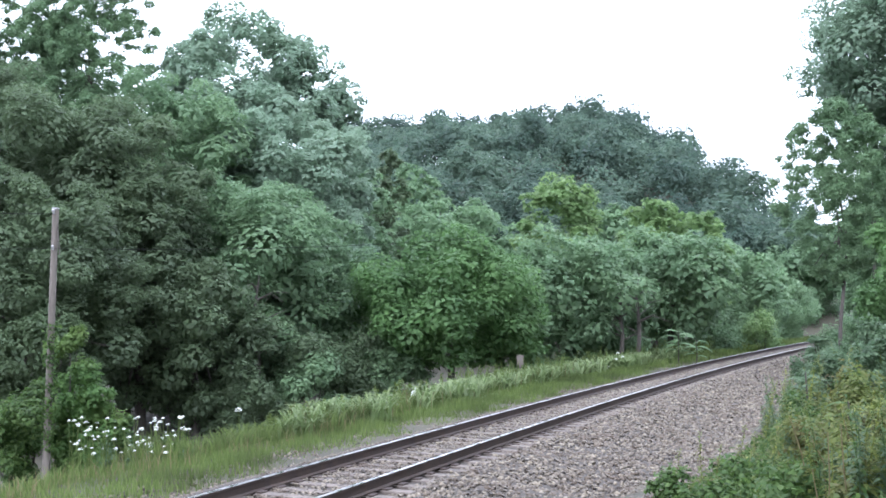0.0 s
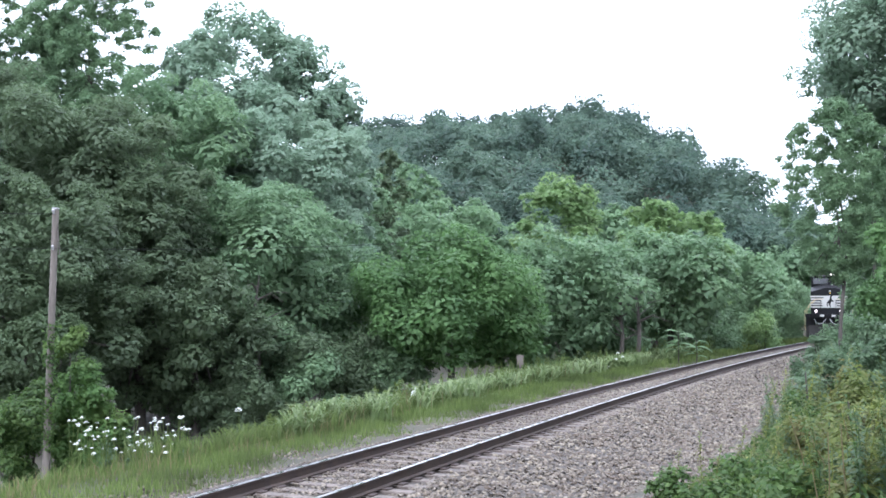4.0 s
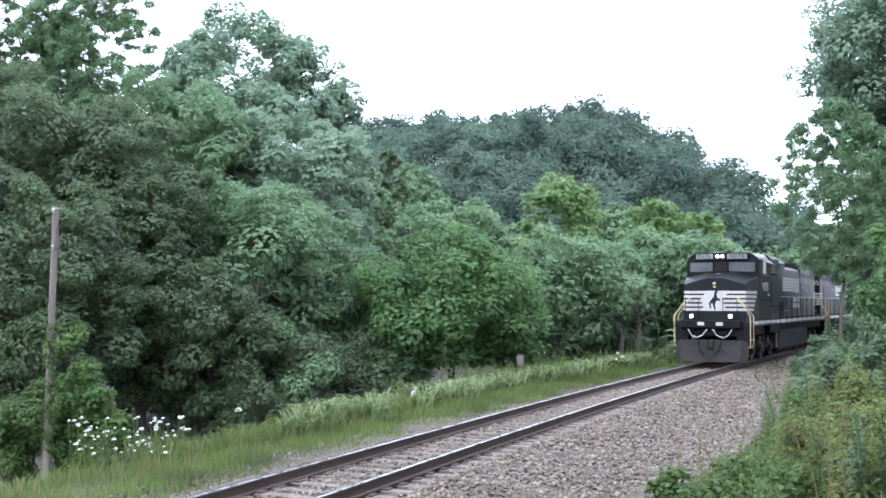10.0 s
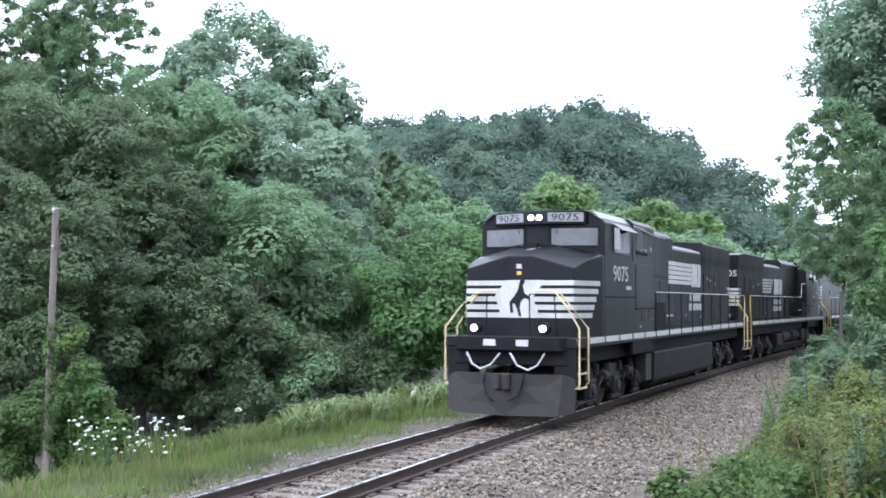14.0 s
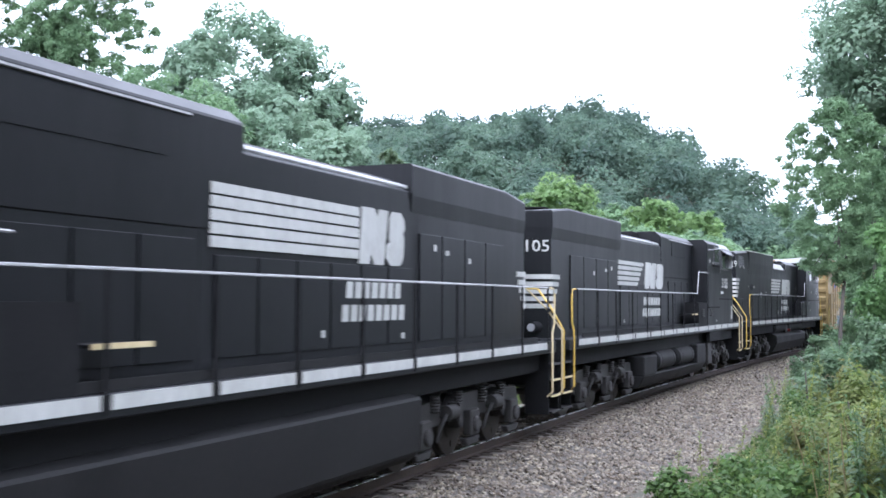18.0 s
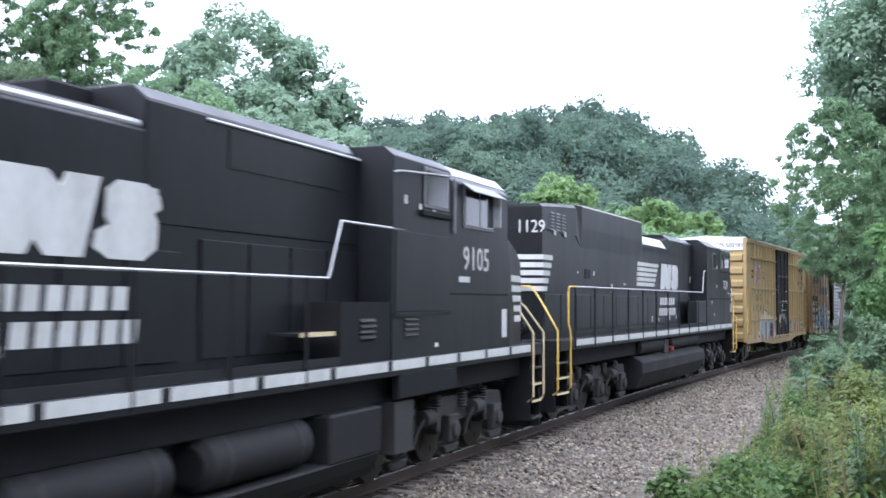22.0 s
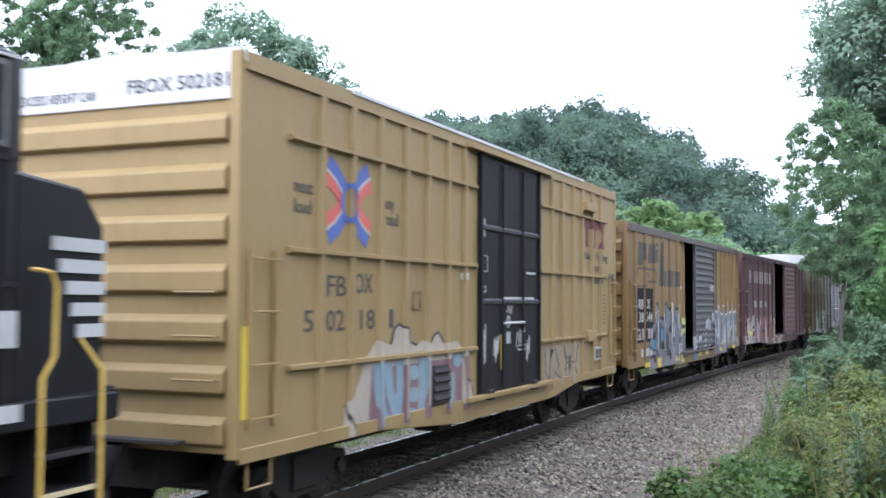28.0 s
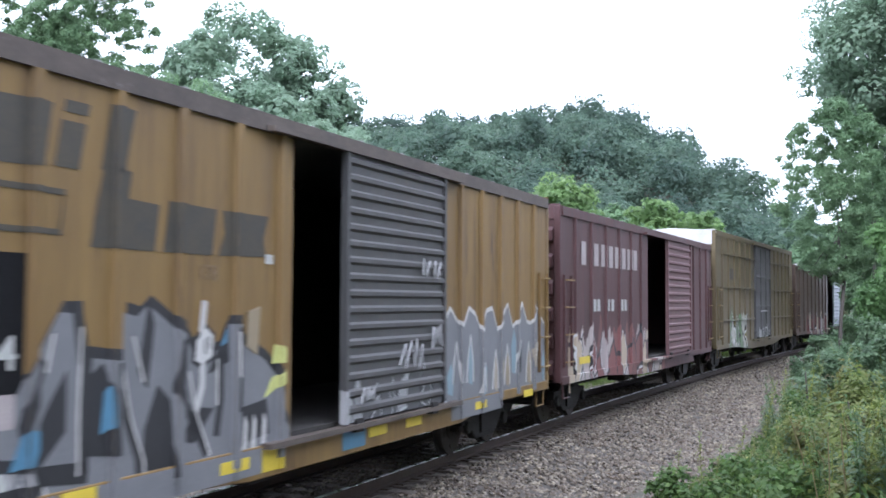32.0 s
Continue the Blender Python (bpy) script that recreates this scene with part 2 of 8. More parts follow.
bs = np.arange(-130, 320, 0.5)
BO = np.array([-3.0, -2.5, -2.0, -1.55, -1.3, -0.95, -0.62, 0, 0.62, 0.95, 1.3, 1.7, 2.3, 3.0, 3.6, 4.3, 4.8])
BZ = np.array([-0.62, -0.5, -0.33, -0.22, -0.21, -0.24, -0.225, -0.215, -0.225, -0.24, -0.21, -0.24, -0.33, -0.41, -0.46, -0.5, -0.7])


def ballast_z(s, o):
    return np.interp(o, BO, BZ)


BS, BOO = np.meshgrid(bs, BO, indexing="ij")
bxx, byy = along(BS, BOO)
bzz = ballast_z(BS, BOO) + np.random.default_rng(3).normal(0, 0.012, BS.shape)
ballast = new("ballast", big_mesh("ballast", np.stack([bxx, byy, bzz], -1).reshape(-1, 3), grid_faces(len(bs), len(BO)), BALLAST))
tagged(ballast, "grey crushed-stone bed under the railway track", "ballast", kind="structure")


def track():
    top = new("railway_track")
    tagged(top, "single railway track of rusty rails on weathered wooden ties", "track", kind="structure")
    rs = np.arange(-130, 320, 1.0)
    side = [(-0.07, -0.17), (0.07, -0.17), (0.07, -0.155), (0.012, -0.14), (0.012, -0.045), (0.034, -0.035), (0.034, -0.006), (-0.034, -0.006), (-0.034, -0.035), (-0.012, -0.045), (-0.012, -0.14), (-0.07, -0.155)]
    for o in (-0.7525, 0.7525):
        rail = Geo()
        rail.loft([[(*along(s, o + p[0]), p[1]) for p in side] for s in rs])
        r = part("rail", rail, RAIL, top)
        cap = Geo()
        cap.loft([[(*along(s, o + p[0]), p[1]) for p in ((-0.033, -0.008), (0.033, -0.008), (0.03, 0.0), (-0.03, 0.0))] for s in rs])
        part("rail_head", cap, RAILTOP, r, "worn shiny running surface")
    return top


TRACK = track()

# ---- plants ----
def leaf_quads(rng, pos, out, size, droop=0.12, wide=0.7, loose=0.32):
    """Pointed leaves at positions, turned outwards and up."""
    n = len(pos)
    nor = out * 0.85 + np.array([0, 0, 0.6]) + rng.normal(0, loose, (n, 3))
    nor /= np.linalg.norm(nor, axis=1)[:, None] + 1e-9
    t = np.cross(nor, rng.normal(0, 1, (n, 3)))
    t /= np.linalg.norm(t, axis=1)[:, None] + 1e-9
    b = np.cross(nor, t)
    s = (size * rng.uniform(0.6, 1.35, n))[:, None]
    v = np.stack([pos - t * s * 0.45 + b * s * wide * 0.5, pos + t * s * 0.6 - nor * s * droop, pos - t * s * 0.45 - b * s * wide * 0.5], 1)
    return v.reshape(-1, 3)


def cloud_of_leaves(rng, lobes, n, size, shell=0.45, flat=0.8, loose=0.32):
    """Leaf positions over round lobes (x, y, z, r), more of them near the outside."""
    lobes = np.asarray(lobes, float)
    w = lobes[:, 3] ** 2
    k = rng.choice(len(lobes), n, p=w / w.sum())
    d = rng.normal(0, 1, (n, 3))
    d /= np.linalg.norm(d, axis=1)[:, None]
    d[:, 2] = np.where((d[:, 2] < -0.3) & (rng.random(n) < 0.6), -d[:, 2], d[:, 2])
    wob = 1 + 0.22 * np.sin(d[:, 0] * 5 + k) * np.sin(d[:, 1] * 4.3 + 2 * k) + 0.12 * np.sin(d[:, 2] * 9 + 3 * k)
    r = lobes[k, 3] * rng.random(n) ** shell * wob
    pos = lobes[k, :3] + d * r[:, None] * np.array([1, 1, flat])
    return leaf_quads(rng, pos, d, size, loose=loose)


def spray_leaves(rng, lobes, n, size, flat=0.62, loose=0.3):
    """Leaves laid over the upper side of flattened sprays, tips hanging at the rim."""
    lobes = np.asarray(lobes, float)
    w = lobes[:, 3] ** 2
    k = rng.choice(len(lobes), n, p=w / w.sum())
    d = rng.normal(0, 1, (n, 3))
    d /= np.linalg.norm(d, axis=1)[:, None]
    d[:, 2] = np.where((d[:, 2] < 0) & (rng.random(n) < 0.8), -d[:, 2], d[:, 2])
    wob = 1 + 0.2 * np.sin(d[:, 0] * 5 + k) * np.sin(d[:, 1] * 4.3 + 2 * k)
    r = lobes[k, 3] * rng.uniform(0.72, 1.08, n) * wob
    pos = lobes[k, :3] + d * r[:, None] * np.array([1, 1, flat])
    pos[:, 2] -= 0.22 * lobes[k, 3] * (1 - d[:, 2] ** 2) ** 2
    return leaf_quads(rng, pos, d * np.array([0.8, 0.8, 1.0]), size, 0.2, 0.7, loose)


def inner_leaves(rng, lobes, size, full=0.9):
    """The closed inside of a crown: overlapping sprays well below the outer leaves."""
    lobes = np.asarray(lobes, float)
    k = np.repeat(np.arange(len(lobes)), np.maximum(12, full * 6.2 * lobes[:, 3] ** 2 / (0.37 * size * size)).astype(int))
    d = rng.normal(0, 1, (len(k), 3))
    d /= np.linalg.norm(d, axis=1)[:, None]
    r = lobes[k, 3] * rng.uniform(0.6, 0.78, len(k))
    return leaf_quads(rng, lobes[k, :3] + d * r[:, None] * np.array([1, 1, 0.8]), d, size, 0.05, 0.8, 0.15)


def leaf_mesh(name, verts, material):
    return big_mesh(name, verts, np.arange(len(verts)).reshape(-1, 3), material)


def lobes_for(rng, height, radius, bottom, count, thin=0.42, top_heavy=0.5, fill=False):
    """Branch clusters over an uneven egg-shaped crown."""
    out = []
    mid = bottom + (height - bottom) * top_heavy
    for i in range(count):
        z = -0.97 + 1.94 * (i + 0.5) / count + rng.uniform(-0.08, 0.08)
        z = max(-1.0, min(1.0, z))
        a = i * 2.399 + rng.uniform(-0.5, 0.5)
        ring = math.sqrt(max(0, 1 - z * z))
        f = rng.uniform(0.05, 1.0) ** 0.5 if fill else rng.uniform(0.62, 0.9)
        half = (height - mid) if z > 0 else (mid - bottom)
        r = radius * thin * rng.uniform(0.75, 1.25)
        out.append((math.cos(a) * ring * radius * f, math.sin(a) * ring * radius * f, mid + z * (half - r * 0.75), r))
    out.append((0, 0, mid, radius * 0.55))
    return out


def twig_lobes(rng, lobes, each=8):
    """Small leaf clusters round the outside of larger ones."""
    out = []
    for a, b, c, r in lobes:
        for i in range(each):
            d = rng.normal(0, 1, 3)
            d /= np.linalg.norm(d)
            d[2] = abs(d[2]) if rng.random() < 0.6 else d[2]
            k = r * rng.uniform(0.6, 0.95)
            out.append((a + d[0] * k, b + d[1] * k, c + d[2] * k * 0.9, r * rng.uniform(0.26, 0.46)))
    return out


TREE_NO = [0]


def tree(x, y, height, radius, bottom, leaf, size, cover=2.6, lobes=26, label="", name="tree", lean=(0, 0), thin=0.42, trunk_r=0.0, top_heavy=0.5, shell=0.22, inner=0.8, loose=0.34, fill=False):
    TREE_NO[0] += 1
    rng = np.random.default_rng(100 + TREE_NO[0])
    z0 = float(ground_z(x, y)) - 0.15
    top = new(name)
    top.location = (x, y, z0)
    tagged(top, label or "leafy broadleaf tree in summer foliage", "tree", "woods beside the railway")
    lb = [(a + lean[0] * c / height, b + lean[1] * c / height, c, r) for a, b, c, r in lobes_for(rng, height, radius, bottom, lobes, thin, top_heavy, fill)]
    tr = trunk_r or 0.02 * height
    bend = rng.normal(0, 0.25, 2)
    hi = bottom + (height - bottom) * 0.6
    pts = [(0, 0, -0.2), (bend[0] * 0.3, bend[1] * 0.3, hi * 0.3), (bend[0] + lean[0] * 0.4, bend[1] + lean[1] * 0.4, hi * 0.65), (lean[0] * 0.7, lean[1] * 0.7, hi)]
    part("trunk", Geo().tube(pts, [tr * 1.25, tr, tr * 0.8, tr * 0.4], 9), BARK, top, smooth=True)
    for i in range(0, min(len(lb), 14), 2):
        q = lb[i]
        f = rng.uniform(0.35, 0.8)
        p0 = Vector(pts[1]).lerp(Vector(pts[3]), f)
        p1 = Vector(q[:3])
        m = p0.lerp(p1, 0.5) + Vector((0, 0, 0.12 * (p1 - p0).length))
        part("limb", Geo().tube([p0, m, p1], [tr * 0.45, tr * 0.3, tr * 0.1], 6), BARK, top, smooth=True)
    area = math.pi / 4 * 2 * radius * (height - bottom)
    size *= 0.76
    n = int(cover * area / (0.37 * size * size * 0.5))
    v = cloud_of_leaves(rng, lb, n, size, 0.42, 0.85, loose) if fill else spray_leaves(rng, twig_lobes(rng, lb), n, size, 0.62, loose)
    if inner:
        v = np.concatenate([v, inner_leaves(rng, lb, size * 1.4, inner * 0.62)])
    part("crown", leaf_mesh("crown", v, leaf), None, top)
    return top


def seen_at(u, d):
    return (u - 784) / 1871 * d, d


def planted(rows, leaf, size, label, bottom=0.15, **kw):
    """Trees from rows of bearing, breadth, top line, distance."""
    for u, w, v, d in rows:
        x, y = seen_at(u, d)
        g = float(ground_z(x, y))
        h = 2.57 + (532 - v) / 1871 * d - g
        tree(x, y, h, w / 2 / 1871 * d, h * bottom, leaf, size * d / 45, label=label, **kw)


planted([(70, 420, 105, 39), (-60, 330, 60, 42), (225, 270, 165, 38), (100, 280, 300, 32.5), (-60, 240, 200, 33), (255, 190, 330, 36.5), (350, 230, 440, 36.5)], LEAF_DARK, 0.2,
        "dark dense broadleaf tree in deep shade", 0.05, cover=2.5)
planted([(310, 270, 110, 46), (420, 330, 290, 41.5), (530, 250, 310, 45), (610, 190, 265, 62)], LEAF_MID, 0.22,
        "dense dark green broadleaf tree of the wood's edge", 0.08, cover=2.4)
planted([(425, 330, -8, 54), (545, 230, 62, 55), (335, 190, 62, 55), (490, 320, 150, 50), (590, 130, 125, 56), (398, 220, 140, 51), (618, 90, 172, 56.5)], LEAF_SYC, 0.2,
        "tall pale green tree with a rounded crown", 0.1, thin=0.34, lobes=40, cover=2.6)
planted([(150, 270, -110, 56), (20, 260, -110, 58), (90, 200, 20, 57)], LEAF_MID, 0.15, "tall thin-crowned tree with sky showing through", 0.3, cover=3.8, thin=0.095, lobes=560, inner=0, fill=True)
planted([(750, 180, 350, 80), (860, 180, 340, 82), (1090, 140, 350, 84), (640, 170, 320, 75), (735, 130, 285, 88)], LEAF_MID, 0.26, "dark green tree at the hill's foot", 0.05)
planted([(690, 66, 258, 70)], LEAF_DARK, 0.24, "narrow dark tree draped in vines", 0.02, lobes=34, thin=0.5)
planted([(800, 320, 392, 43), (700, 170, 455, 45), (890, 160, 460, 46)], LEAF_LIGHT, 0.21, "low spreading bright green tree beside the railway", 0.16, cover=2.6, top_heavy=0.45, thin=0.36, lobes=34)
planted([(990, 175, 300, 63), (1160, 140, 335, 68), (1240, 112, 355, 72)], LEAF_PALE, 0.24, "light yellow-green tree with a rounded top", 0.15, thin=0.36, lobes=30)
planted([(1000, 240, 395, 53), (1185, 210, 390, 60), (1090, 160, 420, 56), (1320, 160, 430, 76), (1420, 160, 425, 98), (1490, 150, 412, 120), (1270, 140, 410, 80)], LEAF_MID, 0.23,
        "green broadleaf tree along the railway", 0.1)


def hill_woods():
    rng = np.random.default_rng(5)
    parts = []
    placed = np.zeros((0, 2))
    for i in range(2200):
        d = rng.uniform(98, 190)
        u = rng.uniform(560, 1420)
        x, y = seen_at(u, d)
        if len(placed) and np.min(np.hypot(*(placed - (x, y)).T)) < 4.2:
            continue
        if line_coords(x, y)[1] > -9:
            continue
        placed = np.vstack([placed, (x, y)])
        g = float(ground_z(x, y))
        h, r = rng.uniform(6.0, 10.0), rng.uniform(3.4, 5.2)
        lb = [(x, y, g + h - r * 0.8, r * 0.75)]
        for k in range(15):
            a, f = k * 2.399 + i, math.sqrt((k + 0.5) / 15)
            lb.append((x + math.cos(a) * f * r * 0.85, y + math.sin(a) * f * r * 0.85, g + h - r * (0.2 + 1.3 * f * f) + rng.uniform(-0.9, 0.7), r * rng.uniform(0.2, 0.36)))
        parts.append(spray_leaves(rng, lb, 1250, 0.42, 0.7, 0.4))
        parts.append(inner_leaves(rng, lb[:1], 0.7, 0.5))
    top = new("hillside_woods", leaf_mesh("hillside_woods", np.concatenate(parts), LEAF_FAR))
    tagged(top, "wooded hillside of rounded dark green trees", "woods", kind="stuff")


hill_woods()
# the tall trees on the camera's side of the track, their crowns reaching over it
planted([(1630, 400, -130, 46)], LEAF_SYC, 0.2, "tall old tree leaning over the railway, sky between its leaves", 0.46, cover=3.2, lobes=60, thin=0.3, trunk_r=0.2, inner=0.8)
planted([(1482, 215, 160, 42), (1545, 190, 95, 48)], LEAF_MID, 0.145, "slender tree over the railway with thin grey-green leaves", 0.33, cover=3.3, lobes=240, thin=0.12, trunk_r=0.07, inner=0, shell=0.5, fill=True)
planted([(1568, 150, 290, 60), (1610, 200, 250, 54), (1440, 140, 398, 125), (1510, 150, 382, 136), (1570, 160, 350, 145), (1400, 110, 425, 110)], LEAF_MID, 0.22, "green broadleaf tree where the railway bends away", 0.03, cover=2.4)
# unseen woods behind and beside the viewer, added to block sky light
for k in range(13):
    s = -72 + k * 8.5
    x, y = (float(c) for c in along(s, 17 + 4 * (k % 2)))
    x = max(x, 0.419 * y + 7.5) if y > -6 else x
    tree(x, y, 11 + 2.5 * (k % 3), 4.6, 0.8, LEAF_MID, 0.7, cover=2.2, lobes=14, label="unseen broadleaf tree added behind the viewer to block sky")


def shrub(x, y, top_z, radius, leaf, size, label="leafy green bush on the bank", name="shrub", cover=3.0, sink=0.1, group="bushes beside the railway"):
    TREE_NO[0] += 1
    rng = np.random.default_rng(500 + TREE_NO[0])
    g = float(ground_z(x, y)) - sink
    h = max(0.45, top_z - g)
    lb = []
    for i in range(9):
        a, f = i * 2.399, math.sqrt((i + 0.5) / 9) * 0.8
        r = radius * rng.uniform(0.32, 0.5)
        zz = rng.uniform(0.15, 1.0) * (1.05 - 0.5 * f * f) * h - r * 0.6
        lb.append((math.cos(a) * f * radius, math.sin(a) * f * radius, max(r * 0.3, zz), r))
    for i in range(4):
        lb.append((rng.normal(0, radius * 0.3), rng.normal(0, radius * 0.3), h * (0.2 + 0.2 * i), radius * 0.5))
    top = new(name)
    top.location = (x, y, g)
    tagged(top, label, "bush", group)
    size *= 0.9
    n = int(cover * radius * 2 * h * 0.8 / (0.37 * size * size * 0.5))
    part("leaves", leaf_mesh("leaves", cloud_of_leaves(rng, lb, n, size, 0.5, 1.0), leaf), None, top)
    for i in range(5):
        q = lb[i]
        part("stem", Geo().tube([(q[0] * 0.15, q[1] * 0.15, 0), (q[0] * 0.6, q[1] * 0.6, q[2] * 0.6), q[:3]], [0.02, 0.014, 0.006], 5), BARK, top)
    return top


def shrubs(rows, leaf, size, label, **kw):
    for u, w, v, d in rows:
        x, y = seen_at(u, d)
        shrub(x, y, 2.57 + (532 - v) / 1871 * d, w / 2 / 1871 * d, leaf, size, label, **kw)


UNDER = "dark undergrowth bush at the wood's edge"
shrubs([(380, 150, 600, 37), (500, 210, 560, 39), (620, 170, 580, 41), (440, 120, 650, 36)], LEAF_DARK, 0.13, UNDER)
shrubs([(560, 150, 620, 38), (690, 150, 590, 42), (980, 120, 590, 52), (1080, 140, 555, 54), (1260, 120, 545, 66), (1330, 110, 515, 73), (1400, 100, 500, 86), (1460, 90, 500, 104)], LEAF_MID, 0.15, UNDER)
shrubs([(1350, 84, 545, 65)], LEAF_PALE, 0.14, "bright yellow-green sapling beside the railway")
shrubs([(132, 84, 560, 21.6), (155, 110, 610, 21.4), (172, 110, 665, 21.2), (195, 60, 690, 21.3), (120, 80, 690, 21.5)], LEAF_VINE, 0.085, "vine-covered bush around the wooden pole", cover=4.2)
shrubs([(35, 140, 690, 20.9), (-30, 150, 690, 21), (60, 90, 660, 21.4), (215, 70, 730, 21.2)], LEAF_BUSH, 0.08, "leafy weeds at the foot of the pole")
BANK = "tangled weeds and brambles on the bank"
shrubs([(1195, 110, 825, 15), (1300, 110, 810, 14.5), (1410, 120, 690, 18), (1330, 130, 810, 13.5), (1240, 130, 850, 13.2), (1400, 190, 820, 10.8), (1165, 70, 845, 15)], LEAF_BUSH, 0.085, BANK)
shrubs([(1520, 200, 650, 15), (1450, 200, 745, 12.5), (1560, 200, 720, 10.8), (1540, 180, 820, 9)], LEAF_RED, 0.075, "weeds and brambles turning yellow and rust")
shrubs([(1420, 90, 650, 24), (1490, 150, 618, 22), (1560, 130, 585, 20), (1455, 60, 578, 33), (1510, 120, 608, 30), (1560, 110, 555, 27), (1425, 70, 612, 37)], LEAF_BLUE, 0.1, BANK)
shrubs([(1500, 90, 560, 62), (1530, 100, 535, 68), (1470, 50, 580, 47), (1440, 110, 505, 98), (1490, 110, 500, 118)], LEAF_MID, 0.15, "green bush beside the bending railway")
shrubs([(1568, 110, 440, 30), (1560, 80, 500, 34), (1590, 130, 360, 33)], LEAF_LIGHT, 0.13, "tall leafy bush beside the railway")


def frond_plant(x, y, h, count, length, leaf, label, seed, droop=0.5, leaflet=0.14):
    """Long feathered leaves that rise from a short stem and arch over, leaflets in pairs."""
    rng = np.random.default_rng(seed)
    z = float(ground_z(x, y)) - 0.05
    top = new("sapling")
    top.location = (x, y, z)
    tagged(top, label, "sapling", "saplings beside the railway")
    part("stem", Geo().tube([(0, 0, 0), (0.03, 0.02, h * 0.5), (0.0, 0.05, h)], [0.03, 0.022, 0.012], 6), BARK, top)
    for k in range(count):
        f = 0.35 + 0.65 * (k + 0.5) / count
        a = k * 2.399 + rng.uniform(-0.3, 0.3)
        d = np.array([math.cos(a), math.sin(a), 0])
        n, L = 13, length * rng.uniform(0.75, 1.15)
        t = np.linspace(0.08, 1, n)
        rise = rng.uniform(0.35, 0.8)
        spine = np.array([0, 0, h * f]) + d * (L * t)[:, None] + np.array([0, 0, 1.0]) * (L * (rise * t - droop * 1.5 * t ** 2))[:, None]
        g = Geo()
        side = np.cross(d, (0, 0, 1))
        edge = [p + side * w for p in spine for w in (0.007, -0.007)]
        faces = [(2 * i, 2 * i + 1, 2 * i + 3, 2 * i + 2) for i in range(n - 1)]
        for i, p in enumerate(spine):
            q = leaflet * L * 2.1 * math.sin(math.pi * (0.12 + 0.8 * t[i]))
            for j, sgn in enumerate((1, -1)):
                tip = p + (side * sgn + d * 0.35) * q + np.array([0, 0, -0.35 * q])
                m = (p + tip) / 2
                e = d * q * 0.2
                faces.append((2 * i + j, len(edge), len(edge) + 1, len(edge) + 2))
                edge += [m + e, tip, m - e]
        g.add(edge, faces)
        part("frond", g, leaf, top)
    return top


for u, v, d, n, L, leaf, label in ((1200, 575, 52, 13, 0.95, LEAF_MID, "young tree with long feathered leaves at the track side"), (1232, 592, 51, 9, 0.7, LEAF_MID, "young tree with long feathered leaves at the track side"),
                                   (1355, 555, 66, 12, 1.0, LEAF_PALE, "bright young tree with feathered leaves"), (1425, 640, 20, 12, 0.5, LEAF_BLUE, "sumac sapling with drooping feathered leaves on the bank"),
                                   (1455, 610, 22, 10, 0.5, LEAF_BLUE, "sumac sapling with drooping feathered leaves on the bank"), (1500, 690, 14, 10, 0.35, LEAF_BUSH, "sumac sapling with drooping feathered leaves on the bank")):
    x, y = seen_at(u, d)
    frond_plant(x, y, max(0.5, 2.57 + (532 - v) / 1871 * d - float(ground_z(x, y)) - 0.2 * L), n, L, leaf, label, u)


def herb(x, y, h, leaf, seed, label="upright leafy weed with narrow leaves on the bank", group="leafy weeds on the bank"):
    """An upright leafy weed: narrow leaves all round the stem, shorter towards a thin plume."""
    rng = np.random.default_rng(seed)
    z = float(ground_z(x, y)) - 0.04
    top = new("weed")
    top.location = (x, y, z)
    tagged(top, label, "weed", group)
    lean = rng.normal(0, 0.13, 2) * h
    st = lambda t: np.stack([lean[0] * t ** 2, lean[1] * t ** 2, h * t], -1)
    part("stem", Geo().tube([tuple(st(np.array(t))) for t in (0.0, 0.5, 1.0)], [0.006, 0.005, 0.003], 4), leaf, top)
    n = int(46 + 40 * h)
    t = rng.uniform(0.12, 1.0, n)
    a = np.arange(n) * 2.399
    L = 0.15 * (1.15 - 0.75 * t) * rng.uniform(0.7, 1.3, n)
    d = np.stack([np.cos(a), np.sin(a), rng.uniform(-0.15, 0.75, n)], -1)
    side = np.stack([-np.sin(a), np.cos(a), 0 * a], -1) * (L * 0.14)[:, None]
    p0 = st(t)
    p1 = p0 + d * (L * 0.5)[:, None]
    p2 = p0 + d * L[:, None] - np.stack([0 * a, 0 * a, L * 0.35], -1)
    v = np.stack([p0, p1 + side, p2, p1 - side], 1).reshape(-1, 3)
    part("leaves", big_mesh("leaves", v, np.arange(len(v)).reshape(-1, 4), leaf), None, top)


brng = random.Random(57)
for k in range(190):
    if k < 145:
        d = brng.uniform(8.6, 16.5)
        u = brng.uniform(max(1150, 1545 - (d - 8) * 46), 1600)
        v = np.interp(u, [1130, 1180, 1240, 1300, 1350, 1375, 1430, 1500, 1568], [860, 805, 800, 795, 765, 700, 690, 680, 670]) + brng.uniform(0, 130)
    else:
        d = brng.uniform(17, 30)
        u = brng.uniform(1385 + (d - 17) * 1.5, 1590)
        v = np.interp(u, [1385, 1450, 1568], [650, 600, 590]) + brng.uniform(0, 60)
    x, y = seen_at(u, d)
    h = 2.57 + (532 - v) / 1871 * d - float(ground_z(x, y))
    if 0.25 < h < 1.5:
        herb(x, y, h, (LEAF_BUSH, LEAF_RED, LEAF_BLUE, LEAF_BUSH, LEAF_GOLD)[k % 5], 3000 + k)
